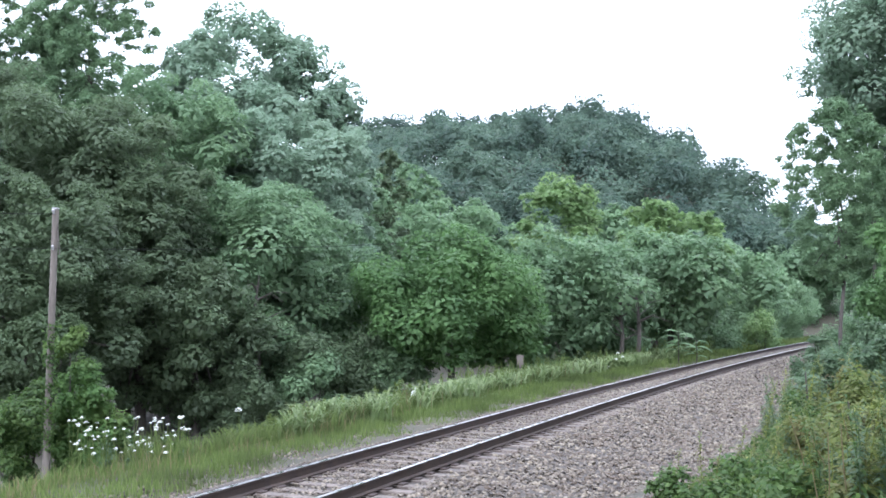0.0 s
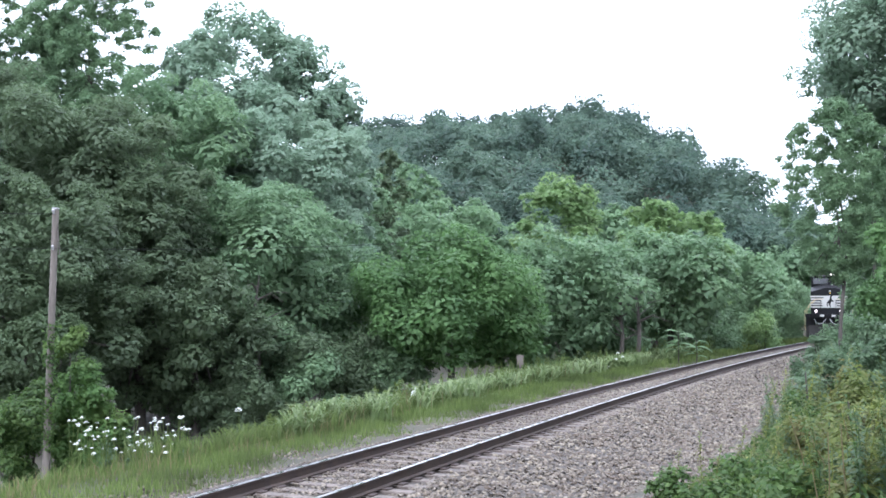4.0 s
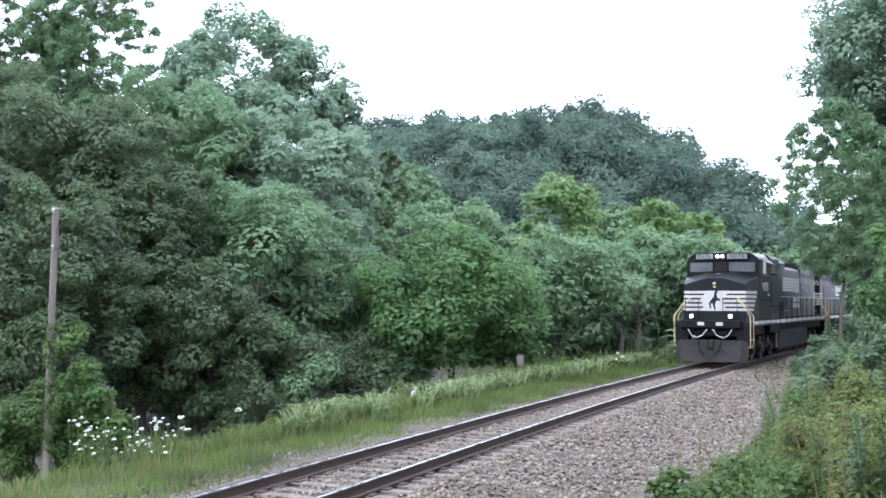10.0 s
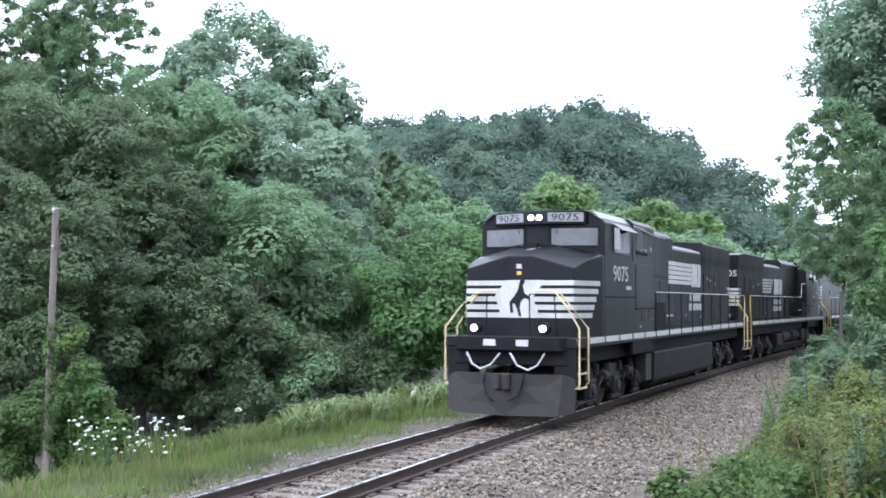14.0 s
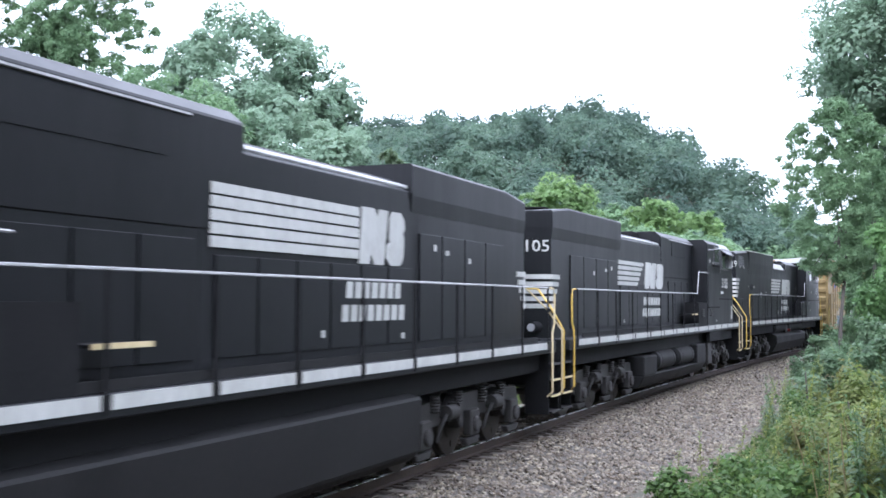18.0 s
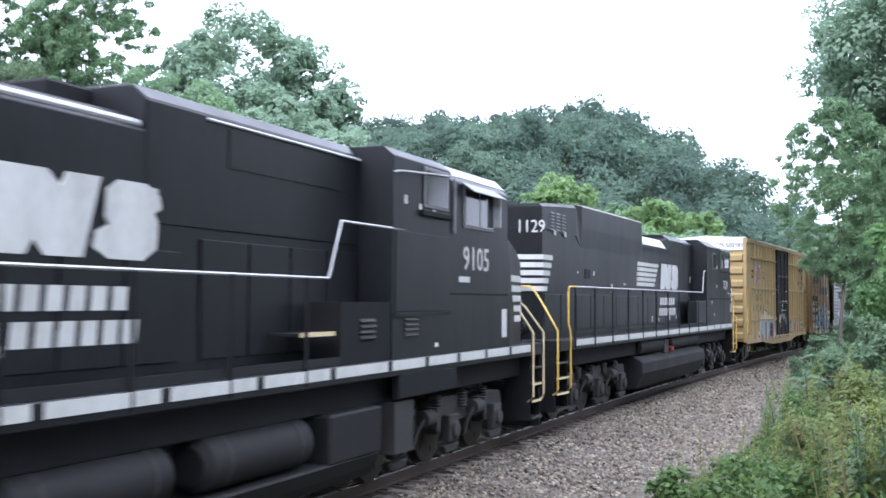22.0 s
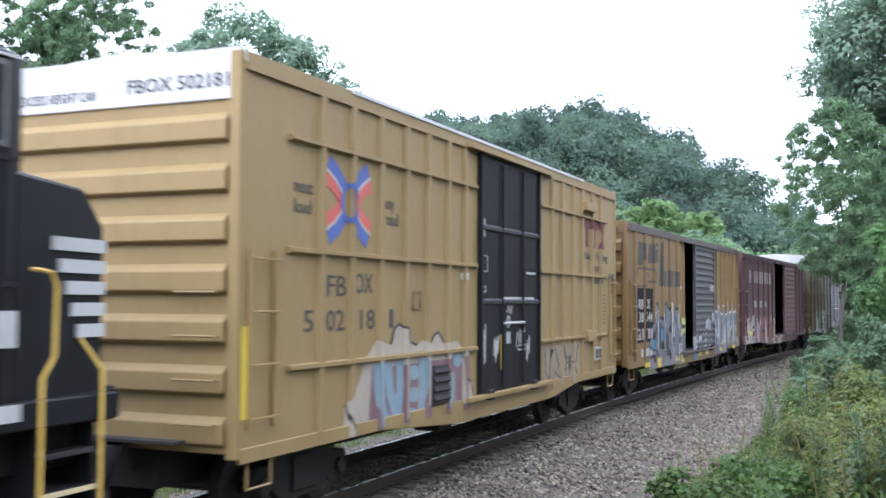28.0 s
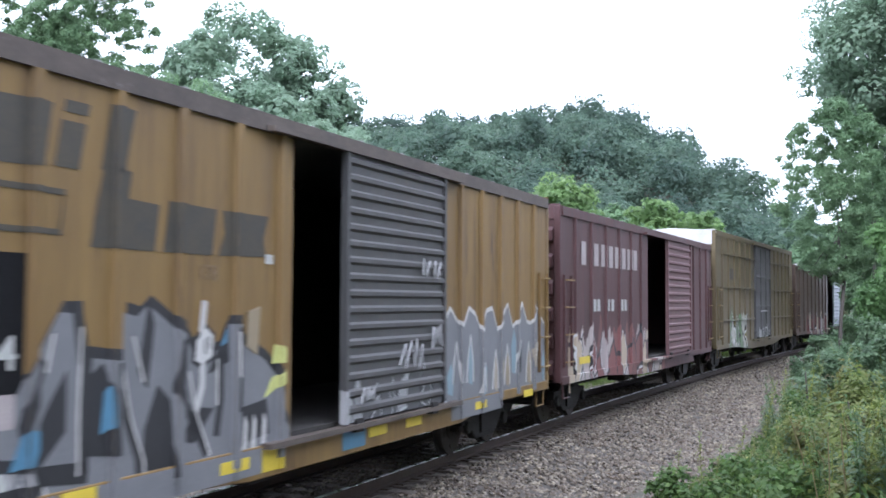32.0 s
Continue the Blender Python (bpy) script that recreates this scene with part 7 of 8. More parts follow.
for form in ([(2.72, 1.3), (2.95, 1.55), (2.98, 1.95), (2.85, 1.75), (2.68, 1.5)], [(3.25, 1.35), (3.6, 1.3), (3.52, 1.75), (3.42, 1.98), (3.3, 1.9)], [(3.14, 2.1), (3.2, 2.1), (3.16, 2.5), (3.06, 2.5)], [(4.0, 1.05), (4.4, 1.0), (4.3, 1.6), (4.15, 1.75), (4.02, 1.4)],
             [(4.55, 1.3), (4.7, 1.28), (4.95, 1.5), (4.72, 1.5)], [(5.45, 1.15), (5.95, 1.2), (5.9, 1.5), (5.5, 1.45)], [(3.9, 2.0), (4.0, 2.5), (4.06, 2.3), (4.0, 1.85)], [(4.95, 1.9), (5.2, 2.3), (5.2, 2.0)], [(2.15, 1.0), (2.6, 0.98), (2.75, 1.15), (2.3, 1.12)],
             [(2.75, 1.15), (3.2, 1.1), (3.2, 1.24), (2.8, 1.26)]):
    spray(rb, grown(form, 0.06), PAINTS["black"], lift=0.009)
lines(rb, [[(3.22, 1.15), (3.2, 1.6), (3.24, 2.1)], [(3.62, 2.04), (3.72, 1.6), (3.9, 1.2), (3.92, 0.95)], [(4.5, 2.2), (4.42, 1.75), (4.62, 1.5), (4.9, 1.1)], [(5.1, 2.05), (5.12, 1.6), (5.05, 1.25)], [(5.42, 2.3), (5.44, 1.75), (5.42, 1.45)], [(2.7, 1.2), (2.55, 1.6), (2.75, 2.1)], [(2.2, 1.35), (2.6, 1.3)]], PAINTS["black"], 0.1, 0.009)
lines(rb, [[(3.15, 1.15), (3.14, 1.6), (3.16, 2.35)], [(3.66, 2.0), (3.78, 1.55), (3.97, 1.15), (3.98, 0.95)], [(3.8, 2.25), (3.95, 1.85)], [(5.05, 2.0), (5.06, 1.55)], [(5.36, 2.25), (5.38, 1.8)], [(4.6, 1.9), (4.72, 1.5), (4.95, 1.08)], [(2.85, 2.3), (2.78, 2.0)]], PAINTS["white"], 0.025, 0.012)
for form, c in (([(2.42, 1.28), (2.62, 1.3), (2.72, 1.55), (2.58, 1.58)], "blue"), ([(3.4, 1.45), (3.55, 1.5), (3.52, 1.85), (3.44, 1.8)], "blue"), ([(5.1, 2.12), (5.2, 2.15), (5.2, 2.3)], "blue"), ([(5.9, 1.55), (6.3, 1.7), (6.32, 1.82), (6.05, 1.75)], "lime"), ([(6.05, 1.9), (6.3, 1.9), (6.3, 2.05), (6.1, 2.1)], "lime"),
                ([(5.55, 2.1), (5.75, 2.0), (5.8, 2.5), (5.58, 2.45)], "wash")):
    spray(rb, form, PAINTS[c], lift=0.012)
for a in (5.5, 5.66, 5.85):
    spray(rb, [(a, 1.05), (a + 0.07, 1.05), (a + 0.09, 1.32), (a + 0.03, 1.4)], PAINTS["white"], lift=0.012)
# the raised hand in its black outline
spray(rb, [(4.64, 1.98), (4.8, 1.92), (4.98, 2.0), (5.0, 2.24), (4.86, 2.34), (4.66, 2.2)], PAINTS["black"], lift=0.012)
spray(rb, [(4.68, 2.0), (4.8, 1.96), (4.95, 2.03), (4.96, 2.22), (4.86, 2.3), (4.7, 2.18)], PAINTS["white"], lift=0.015)
lines(rb, [[(4.78, 2.2), (4.83, 2.56)], [(4.8, 1.97), (4.8, 1.75), (4.71, 1.52)]], PAINTS["white"], 0.06, 0.016)
lines(rb, [[(4.82, 2.2), (4.84, 2.05)], [(4.89, 2.22), (4.91, 2.1)]], PAINTS["black"], 0.02, 0.017)
for a, b, mt in ((2.95, 3.35, SAFETY), (5.85, 6.25, SAFETY), (2.0, 2.9, PAINTS["silver"]), (3.36, 5.84, PAINTS["silver"]), (11.0, 13.2, PAINTS["silver"]), (7.6, 8.2, PAINTS["blue"])):
    panel_mark(rb, RX(a), RX(b), rw + 0.031, 0.78, 1.04, mt, "sprayed_patch", 0.005)
put_text("sprayed_number", "178", RX(4.72), rw + 0.006, 2.76, 0.15, FADED, rb)
scrawl(rb, 2.4, 1.0, 0.4, 0.3, 7, PAINTS["white"], 0.03)
# panel behind the door: silver with a white wavy rim
wave = [(10.75 + 0.26 * k, 2.2 + 0.16 * math.sin(k * 1.9) + 0.07 * (k % 3)) for k in range(20)]
spray(rb, [(10.7, 0.95)] + [(a, z + 0.07) for a, z in wave] + [(15.75, 0.95)], PAINTS["white"], lift=0.004)
spray(rb, [(10.75, 0.95)] + wave + [(15.7, 0.95)], PAINTS["silver"], lift=0.007)
for k in range(17):
    a, z = 10.9 + 0.29 * k, 1.05 + 0.35 * grng.random()
    w, h = grng.uniform(0.08, 0.2), grng.uniform(0.4, 0.75)
    spray(rb, [(a, z), (a + w, z - 0.05), (a + w * 1.2, z + h * 0.7), (a + w * 0.6, z + h), (a - 0.03, z + h * 0.6)], PAINTS[grng.choice(["sky", "silver", "pale", "black", "black", "wash"])], lift=0.01)
    if k % 2:
        lines(rb, [[(a - 0.1, z), (a - 0.05, z + h * 0.6), (a + 0.05, z + h + 0.1), (a + 0.16, z + h * 0.5), (a + 0.18, z)]], PAINTS["white"], 0.035, 0.013)
for a, z, w, h in ((9.7, 2.85, 0.7, 0.3), (7.9, 1.3, 0.4, 0.2), (9.0, 1.6, 0.8, 0.5), (10.0, 1.9, 0.4, 0.35)):
    scrawl(rb, a, z, w, h, 9, GREYRAIL, 0.03, 1.725)
rt = put_text("car_number", "RBOX 38544", 0, 0, 0, 0.14, OLIVE, rb)
rt.matrix_basis = pose(7.995, -0.1, 4.3, 0, 0, 90) @ Matrix.Diagonal((1.45 / rt.data["wide"], 1, 1, 1))
# buff car: pale cloud, plum shade and rounded light blue letters
cloudy = [(2.75, 1.82), (3.08, 2.06), (3.5, 1.98), (3.6, 2.18), (3.73, 2.24), (3.93, 2.18), (3.98, 2.02), (4.3, 1.94), (4.55, 2.02), (4.75, 1.92), (4.9, 2.06), (5.05, 2.1), (5.25, 1.95), (5.78, 1.96), (6.1, 1.78)]
spray(fb, [(2.2, 0.92), (2.25, 1.3), (2.6, 1.55)] + cloudy + [(6.15, 1.35), (6.4, 1.3), (6.55, 0.92)], PAINTS["pale"], lift=0.004)
lines(fb, [[(a, z + 0.015) for a, z in cloudy[2:8]], [(a, z + 0.015) for a, z in cloudy[9:13]], [(6.12, 1.42), (6.3, 1.34), (6.45, 1.1), (6.55, 0.95)], [(2.25, 1.32), (2.35, 1.1), (2.5, 0.95)]], PAINTS["black"], 0.035, 0.006)
spray(fb, [(2.85, 0.92), (2.95, 1.7), (6.1, 1.72), (6.1, 0.92)], PAINTS["rose"], lift=0.0065)
lines(fb, [[(3.08, 1.76), (3.12, 1.4), (3.3, 1.02)], [(3.4, 1.74), (3.45, 1.4), (3.62, 1.1)], [(3.75, 1.78), (3.76, 1.4), (3.7, 1.05)], [(4.5, 1.76), (4.5, 1.4), (4.46, 1.05)], [(5.5, 1.5), (5.52, 1.2), (5.45, 0.98)], [(5.8, 1.76), (5.85, 1.6)]], PAINTS["sky"], 0.22, 0.009)
for cx, cz in ((4.2, 1.58), (4.2, 1.28), (4.15, 1.0), (5.75, 1.68), (3.3, 1.02), (3.66, 1.02)):
    spray(fb, [(cx + 0.17 * math.cos(k * 0.785), cz + 0.11 * math.sin(k * 0.785)) for k in range(8)], PAINTS["sky"], lift=0.011)
lines(fb, [[(3.24, 1.72), (3.3, 1.3)], [(3.92, 1.7), (3.92, 1.0)], [(4.36, 1.72), (4.34, 1.0)], [(4.64, 1.7), (4.62, 1.1)], [(5.64, 1.5), (5.66, 1.0)], [(5.98, 1.7), (6.0, 1.0)]], PAINTS["pale"], 0.03, 0.011)
tag = part("tag_panel", Geo().box(FX(5.4), FX(4.76), fw, fw + 0.06, 1.08, 1.64), GRIME, fb, "dark ribbed metal panel", bevel=0.01)
for k in range(4):
    part("panel_rib", Geo().prism([(fw + 0.06, 0.0), (fw + 0.085, 0.03), (fw + 0.06, 0.09)], FX(5.36), FX(4.8), "x"), GRIME, tag, at=pose(0, 0, 1.12 + 0.13 * k))
spray(fb, [(10.0, 0.92), (10.0, 1.72), (12.45, 1.72), (12.5, 0.92)], PAINTS["wash"], lift=0.003)
lines(fb, [[(10.1, 1.7), (10.15, 1.2), (10.35, 1.05), (10.45, 1.65)], [(10.68, 1.75), (10.72, 1.1)], [(10.7, 1.7), (11.0, 1.3), (10.75, 1.2), (11.1, 1.05)], [(11.15, 1.7), (11.3, 1.25), (11.25, 1.0)], [(11.35, 1.72), (11.5, 1.4), (11.4, 1.1)], [(12.0, 1.7), (12.15, 1.25), (12.35, 1.7)], [(12.1, 1.3), (12.3, 1.05)]], PAINTS["black"], 0.03, 0.006)
for k in range(4):
    ca, sa = math.cos(k * 0.785) * 0.18, math.sin(k * 0.785) * 0.2
    lines(fb, [[(11.72 - ca, 1.34 - sa), (11.72 + ca, 1.34 + sa)]], PAINTS["black"], 0.022, 0.007)
# marks on the black door
for a, z, w, h in ((6.75, 1.5, 0.12, 0.75), (7.25, 1.55, 0.25, 0.5), (8.35, 1.75, 0.45, 0.35), (7.85, 2.35, 0.3, 0.2), (8.9, 1.5, 0.2, 0.5)):
    scrawl(fb, a, z, w, h, 8, PAINTS["white"], 0.022, fw + 0.041)
part("reflector", Geo().box(FX(7.68), FX(7.58), fw + 0.041, fw + 0.047, 1.42, 2.02), SAFETY, fb)
ringd = [(FX(7.95) + 0.07 * math.cos(k * 0.628), 2.22 + 0.09 * math.sin(k * 0.628)) for k in range(11)]
part("stencil", Geo().prism(ribbon(ringd, 0.035), fw + 0.041, fw + 0.047, "y"), WHITE, fb)
part("stencil", Geo().box(FX(8.05), FX(7.86), fw + 0.041, fw + 0.047, 1.85, 2.05), GREYRAIL, fb)
for a, b, z0, z1 in ((6.72, 6.95, 3.05, 3.3), (6.72, 6.88, 2.72, 2.8), (8.45, 8.85, 1.72, 1.8)):
    part("stencil", Geo().prism(ribbon([(FX(a), z0), (FX(b), z0), (FX(b), z1), (FX(a), z1), (FX(a), z0 + 0.01)], 0.02), fw + 0.041, fw + 0.047, "y"), WHITE, fb)

# the maroon car
rd, DX, dw = boxcar(33.55, 49.75, 4.5, PAINT_RED, DOOR_RED, (9.2, 12.4), (7.3, 9.2), [0.95, 2.1, 3.25, 4.4, 5.5, 6.5, 13.2, 14.3, 15.3], False, (),
                    "faded maroon boxcar with half-open door and pale lettering", ribs=tuple(1.25 + 0.22 * k for k in range(14)), end_n=6, roof=PAINT_RED)
for k, a in enumerate((1.4, 2.35, 2.9, 3.55, 4.05, 4.7, 5.2, 5.8)):
    panel_mark(rd, DX(a), DX(a + 0.32), dw + 0.006, 3.35, 3.85, PALELET, "faded_letter", 0.006)
for a in (2.3, 2.6, 3.4, 3.75, 4.6, 4.9):
    panel_mark(rd, DX(a), DX(a + 0.2), dw + 0.006, 2.35, 2.62, WHITE, "number_bar", 0.006)
panel_mark(rd, DX(1.25), DX(2.0), dw + 0.006, 1.25, 1.4, SAFETY, "reflector", 0.006)

# the tall olive-yellow car
hc, HX, hw = boxcar(50.75, 68.1, 5.08, PAINT_HC, DOOR_GRY, (7.2, 10.8), None, hc_posts(17.35, 7.2, 10.8, 0.95, 1.05), True, (4.3, 3.1, 1.9),
                    "tall dirty olive-yellow boxcar with grey door and white roof", ribs=(3.6, 2.4))
panel_mark(hc, HX(2.2), HX(3.2), hw + 0.004, 3.4, 3.8, OLIVE, "logo_shape", 0.006)
# the brown car and the tall car behind it
bn, NX, nw = boxcar(69.3, 85.3, 4.45, PAINT_BR, DOOR_PALE, (11.8, 14.4), (10.2, 11.8), [0.95, 2.2, 3.4, 4.6, 5.8, 7.0, 8.2, 9.3, 15.0], False, (),
                    "rust-brown boxcar with open doorway and pale door", ribs=tuple(1.25 + 0.22 * k for k in range(14)), end_n=6)
boxcar(86.3, 103.6, 5.08, PAINT_HC, DOOR_GRY, (7.2, 10.8), None, hc_posts(17.3, 7.2, 10.8, 0.95, 1.3), True, (4.3, 3.1, 1.9),
       "tall dirty yellow boxcar with a white roof band", ribs=(3.6, 2.4))

# ---- ties, plates, stones ----
def ties():
    me = shared("tie", lambda: Geo().box(-0.115, 0.115, -1.3, 1.3, -0.36, -0.187).mesh("tie", TIE, 0.015))
    plate = shared("plate", lambda: Geo().box(-0.09, 0.09, -0.17, 0.17, -0.187, -0.165).mesh("tie_plate", RAIL, 0.006))
    rng = random.Random(4)
    rest = Geo()
    for k in range(-230, 600):
        s = k * 0.52 + rng.uniform(-0.03, 0.03)
        x, y = along(s)
        m = pose(float(x), float(y), rng.uniform(-0.012, 0.004), rng.uniform(-0.6, 0.6), 0, 90 - math.degrees(float(bearing(s))) + rng.uniform(-1.2, 1.2))
        if -8 < s < 95:
            t = part("tie", me, None, TRACK, at=m)
            if s < 42:
                for o in (-0.7525, 0.7525):
                    part("tie_plate", plate, None, t, at=pose(0, o, 0))
        elif -100 < s < 300:
            rest.add([tuple(m @ Vector(p)) for p in ((-0.115, -1.3, -0.187), (0.115, -1.3, -0.187), (0.115, 1.3, -0.187), (-0.115, 1.3, -0.187), (-0.115, -1.3, -0.36), (0.115, -1.3, -0.36), (0.115, 1.3, -0.36), (-0.115, 1.3, -0.36))],
                     [(0, 1, 2, 3), (0, 4, 5, 1), (1, 5, 6, 2), (2, 6, 7, 3), (3, 7, 4, 0)])
    tagged(part("distant_ties", rest, TIE, TRACK), kind="stuff")


ties()


def stones():
    rng = np.random.default_rng(8)
    parts = []
    for s0, s1, o0, o1, n, r in ((-6, 14, 1.0, 5.5, 19000, 0.05), (14, 34, 1.0, 5.3, 13000, 0.06), (34, 70, 1.0, 4.4, 8000, 0.08),
                                 (-6, 16, -0.7, 0.7, 5500, 0.036), (16, 40, -0.7, 0.7, 4500, 0.045), (-6, 40, -3.9, -1.0, 10500, 0.036), (40, 80, -2.2, 1.0, 4000, 0.06)):
        s, o = rng.uniform(s0, s1, n), rng.uniform(o0, o1, n)
        x, y = along(s, o)
        z = np.maximum(ballast_z(s, o), np.where(np.abs(o) > 2, np.interp(o, PROFILE_O, PROFILE_Z), -9)) + rng.uniform(-0.3, 0.45, n) * r
        if o1 == 0.7:
            z = np.maximum(z, -0.19) - 0.004
        base = np.array([(1, 0, 0), (-1, 0, 0), (0, 1, 0), (0, -1, 0), (0, 0, 0.75), (0, 0, -0.75)], float)
        v = base[None] * (r * rng.uniform(0.55, 1.25, (n, 1, 1))) * rng.uniform(0.6, 1.2, (n, 6, 1))
        a, b = rng.uniform(0, 6.28, n), rng.uniform(-0.8, 0.8, n)
        ca, sa, cb, sb = np.cos(a)[:, None], np.sin(a)[:, None], np.cos(b)[:, None], np.sin(b)[:, None]
        X1 = v[..., 0] * cb + v[..., 2] * sb
        Z1 = -v[..., 0] * sb + v[..., 2] * cb
        parts.append(np.stack([X1 * ca - v[..., 1] * sa + x[:, None], X1 * sa + v[..., 1] * ca + y[:, None], Z1 + z[:, None]], -1).reshape(-1, 3))
    v = np.concatenate(parts)
    f = np.array([(0, 2, 4), (2, 1, 4), (1, 3, 4), (3, 0, 4), (0, 3, 5), (1, 2, 5)])
    faces = (f[None] + 6 * np.arange(len(v) // 6)[:, None, None]).reshape(-1, 3)
    tagged(new("gravel", big_mesh("gravel", v, faces, STONE)), "loose grey and tan crushed stones", "gravel", kind="stuff")


stones()


# ---- grass, weeds, flowers ----
def blades(rng, s0, s1, o0, o1, n, h0, h1, wide, lean=0.4):
    s, o = rng.uniform(s0, s1, n), rng.uniform(o0, o1, n)
    x, y = along(s, o)
    z = np.maximum(np.interp(o, PROFILE_O, PROFILE_Z), np.interp(o, BO, BZ, left=-9, right=-9)) - 0.03
    clump = 0.55 + 0.45 * np.sin(s * 1.7 + o * 2) * np.sin(s * 0.63 + 1.3 * o)
    h = rng.uniform(h0, h1, n) * (0.55 + 0.6 * clump)
    a = rng.uniform(0, 6.28, n)
    t = rng.uniform(0, 6.28, n)
    k = rng.uniform(0.1, lean, n) * h
    if o1 < 0:
        edge = -2.35 + 0.35 * np.sin(s * 0.8) * np.sin(s * 0.31 + 1) + 0.25 * np.sin(s * 2.3) - 0.55 * rng.random(n) ** 2
        keep = o < edge
        h = np.where(keep, h, 0.01) * np.clip((edge - o) / 1.2 + 0.45, 0.3, 1.15)
    p0 = np.stack([x, y, z], -1)
    side = np.stack([np.cos(a), np.sin(a), 0 * a], -1) * (wide * rng.uniform(0.6, 1.4, n))[:, None]
    d = np.stack([np.cos(t), np.sin(t), 0 * t], -1)
    p1 = p0 + np.stack([0 * h, 0 * h, h * 0.62], -1) + d * (k * 0.3)[:, None]
    p2 = p0 + np.stack([0 * h, 0 * h, h * 0.95], -1) + d * k[:, None]
    v = np.stack([p0 - side, p0 + side, p1 + side * 0.8, p1 - side * 0.8, p2 + side * 0.12, p2 - side * 0.12], 1)
    return v.reshape(-1, 3)


def grass():
    rng = np.random.default_rng(12)
    short = [blades(rng, -6, 14, -6.2, -2.5, 22000, 0.1, 0.28, 0.008), blades(rng, 14, 36, -6.2, -2.2, 22000, 0.12, 0.34, 0.011), blades(rng, 36, 90, -6.5, -1.9, 14000, 0.15, 0.4, 0.02),
             blades(rng, -10, 30, 5.1, 8.8, 14000, 0.1, 0.4, 0.007), blades(rng, 30, 80, 4.2, 7.5, 7000, 0.2, 0.6, 0.02)]
    tall = [blades(rng, 3, 45, -6.6, -4.6, 12000, 0.2, 0.62, 0.015, 0.9), blades(rng, -4, 6, -7.5, -5.0, 1500, 0.2, 0.45, 0.01, 0.8), blades(rng, 20, 60, -7.0, -4.6, 2500, 0.6, 1.05, 0.02, 0.3)]
    dry = [blades(rng, -6, 9, -6.0, -3.8, 900, 0.15, 0.5, 0.006, 0.7), blades(rng, 9, 40, -6.2, -4.2, 500, 0.3, 0.8, 0.008, 0.5)]
    for name, vs, mat, label in (("dry_grass", dry, STRAW, "thin dry straw-coloured grass among the green"), ("grass", short, GRASS, "green grass along the railway"), ("tall_grass", tall, GRASS, "tall arching grass at the wood's edge")):
        v = np.concatenate(vs)
        f = (np.array([(0, 1, 2, 3), (3, 2, 4, 5)])[None] + 6 * np.arange(len(v) // 6)[:, None, None]).reshape(-1, 4)
        tagged(new(name, big_mesh(name, v, f, mat)), label, "grass", kind="stuff")


grass()


def arching_grass():
    """Clumps of broad pale blades that rise and bend over."""
    rng = np.random.default_rng(41)
    vs = []
    for k in range(135):
        s, o = rng.uniform(7.5, 46), rng.uniform(-6.0, -4.3)
        n = 26
        x, y = along(s + rng.normal(0, 0.18, n), o + rng.normal(0, 0.18, n))
        z = np.interp(o, PROFILE_O, PROFILE_Z) - 0.04
        a = rng.uniform(0, 6.28, n)
        reach, h, wd = rng.uniform(0.3, 0.75, n), rng.uniform(0.45, 0.95, n), rng.uniform(0.017, 0.032, n) * (1 + s / 45)
        d = np.stack([np.cos(a), np.sin(a), 0 * a], -1)
        q = np.stack([-np.sin(a), np.cos(a), 0 * a], -1) * wd[:, None]
        rows = []
        for t, f in ((0.0, 0.8), (0.35, 1.0), (0.65, 0.9), (0.88, 0.6), (1.0, 0.1)):
            c = np.stack([x, y, z + 0 * a], -1) + d * (reach * t ** 1.7)[:, None] + np.stack([0 * a, 0 * a, h * (1.75 * t - 1.0 * t ** 2.4)], -1)
            rows += [c - q * f, c + q * f]
        vs.append(np.stack(rows, 1).reshape(-1, 3))
    v = np.concatenate(vs)
    f = (np.array([(2 * i, 2 * i + 1, 2 * i + 3, 2 * i + 2) for i in range(4)])[None] + 10 * np.arange(len(v) // 10)[:, None, None]).reshape(-1, 4)
    tagged(new("arching_grass", big_mesh("arching_grass", v, f, ARCH)), "clumps of broad pale grass bending over at the wood's edge", "grass", kind="stuff")


arching_grass()


def wildflower(x, y, h, r, seed):
    rng = random.Random(seed)
    z = float(ground_z(x, y)) - 0.03
    top = new("wildflower")
    top.location = (x, y, z)
    tagged(top, "white lace-like wildflower on a thin stem", "flower", "white wildflowers")
    lean = (rng.uniform(-0.1, 0.1), rng.uniform(-0.1, 0.1))
    part("stem", Geo().tube([(0, 0, 0), (lean[0] * 0.4, lean[1] * 0.4, h * 0.6), (lean[0], lean[1], h)], 0.006, 4), GRASS, top)
    g = Geo()
    for k in range(14):
        a, f = k * 2.4, math.sqrt((k + 0.5) / 14) * r
        c = (lean[0] + math.cos(a) * f, lean[1] + math.sin(a) * f * 0.8, h + 0.02 - f * f * 7 - math.sin(a) * f * -0.5)
        g.add([(c[0] + 0.3 * r * math.cos(t), c[1] + 0.3 * r * math.sin(t), c[2]) for t in (0, 1.26, 2.51, 3.77, 5.03)] + [(c[0], c[1], c[2] + 0.2 * r)], [(0, 1, 5), (1, 2, 5), (2, 3, 5), (3, 4, 5), (4, 0, 5), (4, 3, 2, 1, 0)])
    part("flower_head", g, PETAL, top, "flat white flower head")
    return top


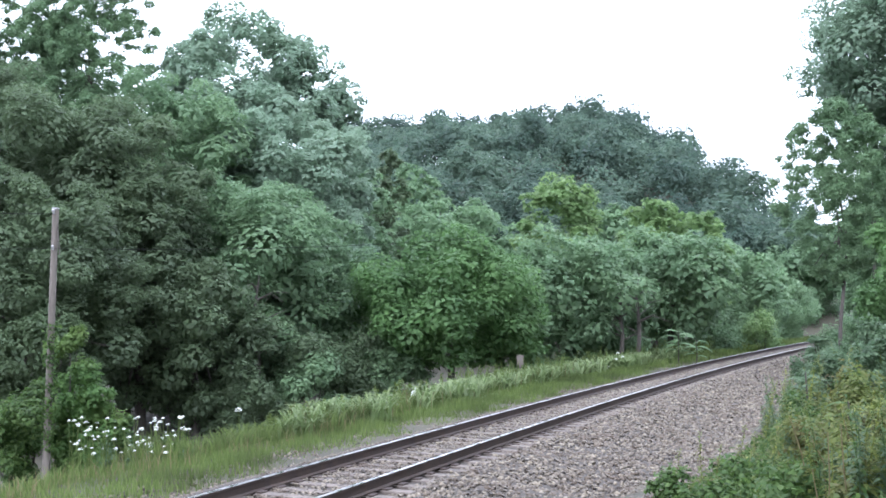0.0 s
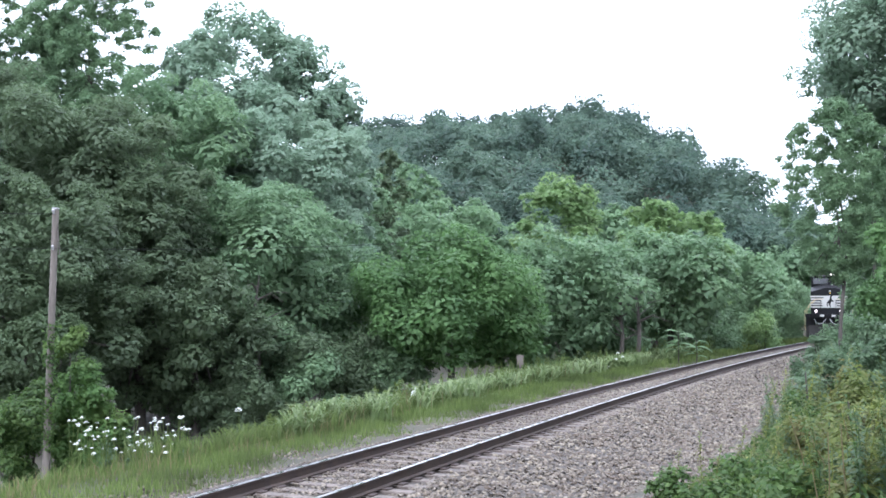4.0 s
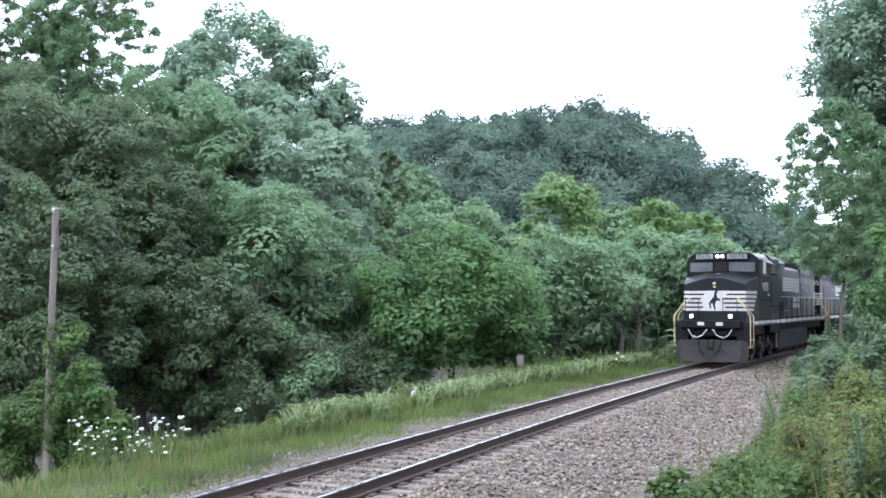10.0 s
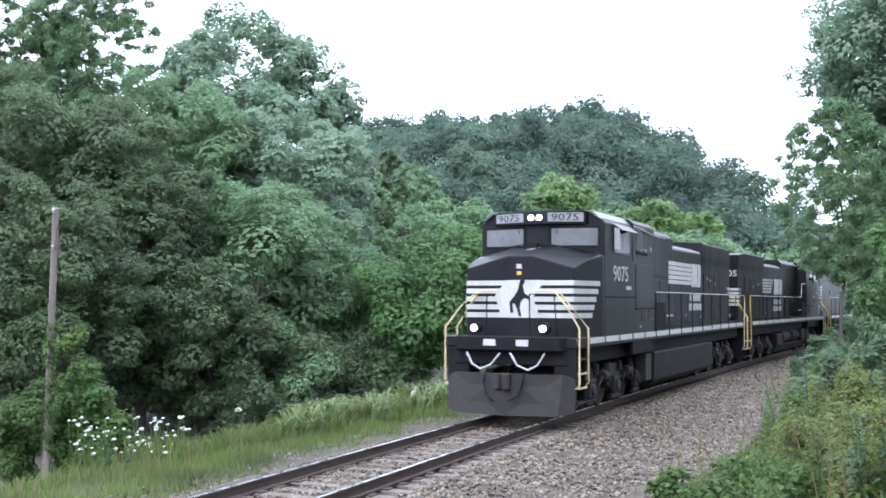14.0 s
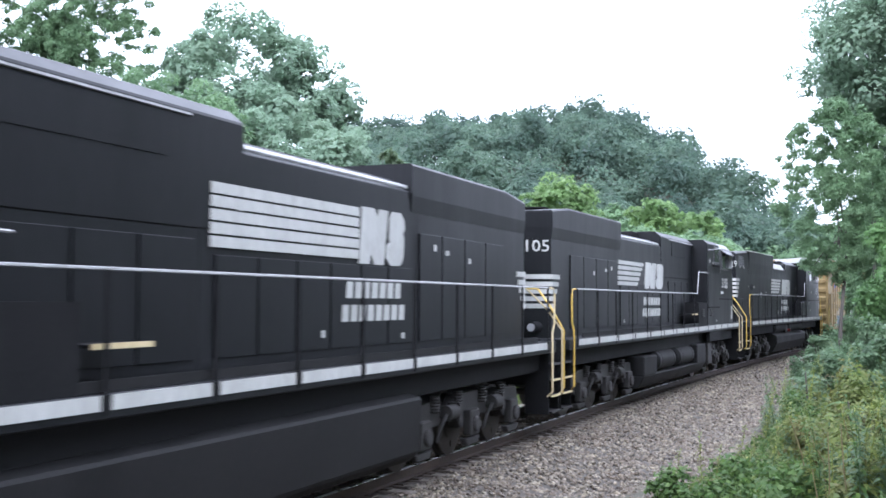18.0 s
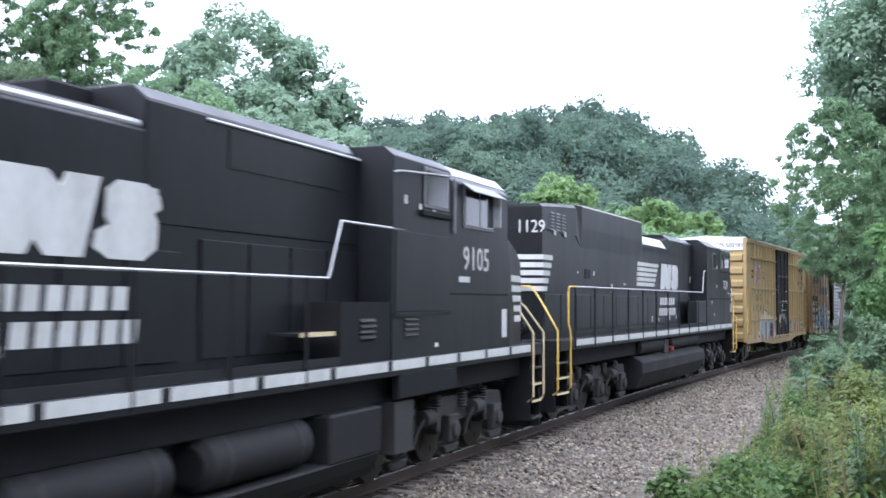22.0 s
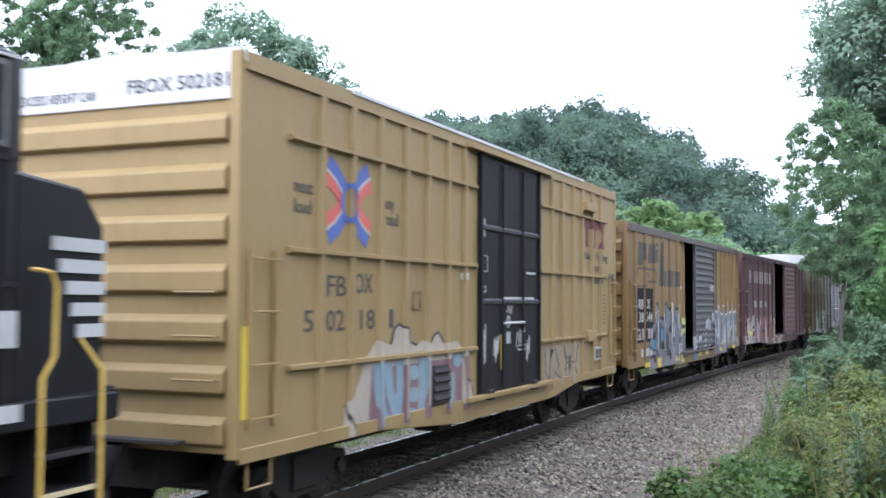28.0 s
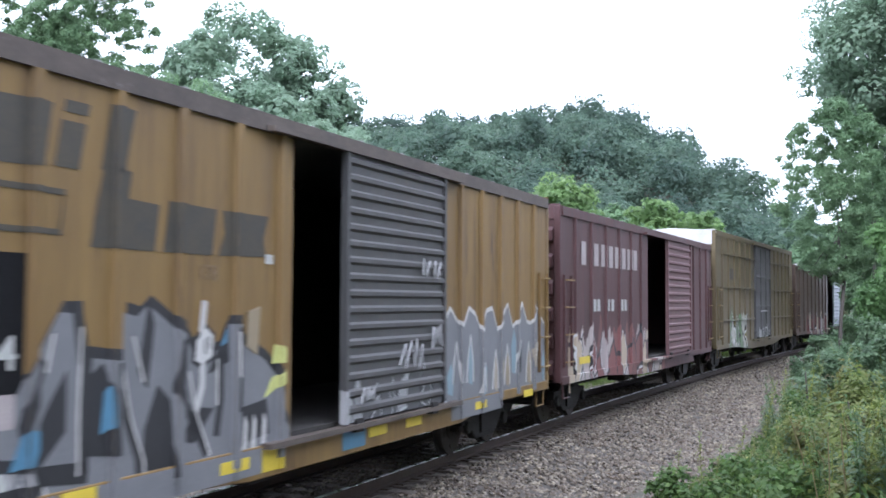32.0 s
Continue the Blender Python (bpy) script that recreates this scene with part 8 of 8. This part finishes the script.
frng = random.Random(21)
for k in range(88):
    u, d = frng.uniform(130, 345), frng.uniform(18.6, 21.6)
    x, y = seen_at(u, d)
    v = frng.uniform(738, 800) if u < 300 else frng.uniform(735, 790)
    h = 2.57 + (532 - v) / 1871 * d - float(ground_z(x, y))
    wildflower(x, y, max(0.35, h), frng.uniform(0.022, 0.045), k)
for u, v, d in ((1046, 646, 45), (1058, 640, 45), (1095, 622, 46), (1104, 628, 46), (1090, 632, 46), (735, 690, 30), (728, 696, 30), (741, 686, 30), (430, 722, 24), (1075, 650, 45)):
    x, y = seen_at(u, d)
    wildflower(x, y, max(0.35, 2.57 + (532 - v) / 1871 * d - float(ground_z(x, y))), 0.075, u)


def weed_spike(x, y, h, seed, mat=GRASS, label="tall weed with a narrow seed spike", lean=0.12, r=0.01):
    rng = random.Random(seed)
    z = float(ground_z(x, y)) - 0.03
    top = new("weed")
    top.location = (x, y, z)
    tagged(top, label, "weed", "tall weeds")
    l = (rng.uniform(-lean, lean) * h, rng.uniform(-lean, lean) * h)
    part("stalk", Geo().tube([(0, 0, 0), (l[0] * 0.3, l[1] * 0.3, h * 0.5), (l[0], l[1], h)], [r, r * 0.8, r * 0.4], 5), mat, top)
    nr = np.random.default_rng(seed)
    n = 60
    t = nr.uniform(0.25, 1.0, n)
    pos = np.stack([l[0] * t ** 2, l[1] * t ** 2, h * t], -1) + nr.normal(0, 0.035, (n, 3)) * np.array([1, 1, 0.3])
    part("seed_head", leaf_mesh("seed_head", leaf_quads(nr, pos, nr.normal(0, 1, (n, 3)), 0.07), mat), None, top)


for k in range(46):
    u = 470 + k * 13 + frng.uniform(-6, 6)
    d = 24.5 + (u - 470) * 0.0262 * (1 + max(0, u - 700) / 900)
    x, y = seen_at(u, d)
    weed_spike(x, y, frng.uniform(0.5, 1.0) * (1.15 if u > 650 else 0.8), 900 + k)
for k in range(6):
    u, d = frng.uniform(1400, 1560), frng.uniform(8.5, 11.0)
    x, y = seen_at(u, d)
    z = float(ground_z(x, y))
    st = new("dry_stalk")
    st.location = (x, y, z)
    tagged(st, "bare straw-coloured dead stalk in the weeds", "weed", "dead stalks")
    hh = frng.uniform(0.5, 1.0)
    part("stalk", Geo().tube([(0, 0, 0), (frng.uniform(-0.1, 0.05), 0, hh * 0.6), (frng.uniform(-0.3, 0.05), 0.05, hh)], [0.008, 0.007, 0.004], 5), STRAW, st)

# ---- pole, wires, marker ----
px, py = seen_at(89, 20.6)
pz = float(ground_z(px, py))
pole = new("utility_pole")
pole.location = (px, py, pz - 0.1)
tagged(pole, "short weathered wooden line pole wrapped in vines", "pole")
ph = 4.32 - pz + 0.1
part("pole_shaft", Geo().tube([(0, 0, 0), (0.04, 0, ph * 0.5), (0.08, 0, ph)], [0.075, 0.068, 0.062], 12), POLEWOOD, pole, smooth=True)
part("pole_cap", Geo().cyl((0.08, 0, ph), (0.08, 0, ph + 0.03), 0.07, 12), GREYRAIL, pole, "pale metal cap")
part("brace", Geo().tube([(0.15, -0.06, ph - 0.35), (0.2, -0.06, ph - 0.9)], 0.012, 5), BARK, pole, "broken hanging brace")
for k in range(2):
    part("insulator", Geo().tube([(0.08, -0.1, ph - 0.1 - 0.7 * k), (0.08, -0.14, ph - 0.02 - 0.7 * k)], [0.02, 0.03], 8), GREYRAIL, pole)
vr = np.random.default_rng(77)
vt = vr.uniform(0.15, 0.6, 900)
vine = np.stack([0.05 * vt + vr.normal(0.05, 0.07, 900), vr.normal(-0.05, 0.06, 900), vt * ph], -1)
part("vine", leaf_mesh("vine", leaf_quads(vr, vine, vr.normal(0, 1, (900, 3)), 0.07), LEAF_BUSH), None, pole, "green vine climbing the shaft")
for k, (zz, x1, y1, z1) in enumerate(((ph - 0.1, -30, 12, 4.6), (ph - 0.78, -30, 12, 4.0), (ph - 0.78, 8, 44, 6.2))):
    a, b = Vector((px + 0.08, py - 0.12, pz - 0.1 + zz)), Vector((x1, y1, z1))
    pts = [a.lerp(b, i / 14) - Vector((0, 0, 1.1 * (i / 14) * (1 - i / 14) * (1 if k < 2 else 1.6))) for i in range(15)]
    w = new("wire")
    tagged(w, "thin dark line wire hanging from the wooden pole", "wire", "line wires")
    part("strand", Geo().tube(pts, 0.005, 4), BLACK_FLAT, w)
mx_, my_ = seen_at(921, 40)
mz = float(ground_z(mx_, my_))
sign = new("track_marker")
sign.location = (mx_, my_, mz - 0.1)
tagged(sign, "small weathered grey marker plate on a post in the grass", "sign")
part("post", Geo().box(-0.04, 0.04, -0.03, 0.03, 0, 0.35 - mz), POLEWOOD, sign, bevel=0.008)
part("plate", Geo().box(-0.13, 0.13, -0.045, -0.03, 0.26 - mz, 0.64 - mz), POLEWOOD, sign, "weathered grey plate", bevel=0.006)


def front_at(t):
    """The first boxcar's front along the track at t seconds."""
    d = t - 22
    return -3.914 - (5.8333 * d - 0.0082341 * d * d - 0.00102396 * d ** 3) + 34.4822 - max(0, t - 31) * 0.25


def car_pose(q, half, turned, t):
    s = front_at(t) + q
    (ax, ay), (bx, by) = along(s - half), along(s + half)
    a = math.atan2(float(ay - by), float(ax - bx)) + (math.pi if turned else 0)
    return pose(float(ax + bx) / 2, float(ay + by) / 2, 0, 0, 0, math.degrees(a))


def motions():
    for ob, q, half, turned in CARS:
        walk(ob, [(t, car_pose(q, half, turned, t)) for t in [0.5 * k for k in range(65)]])
    for ob, x, r, facing in WHEELS:
        walk(ob, [(t, pose(x, 0, r) @ Matrix.Rotation((front_at(0) - front_at(t)) / r, 4, "Y")) for t in [0.1 * k for k in range(321)]])


motions()
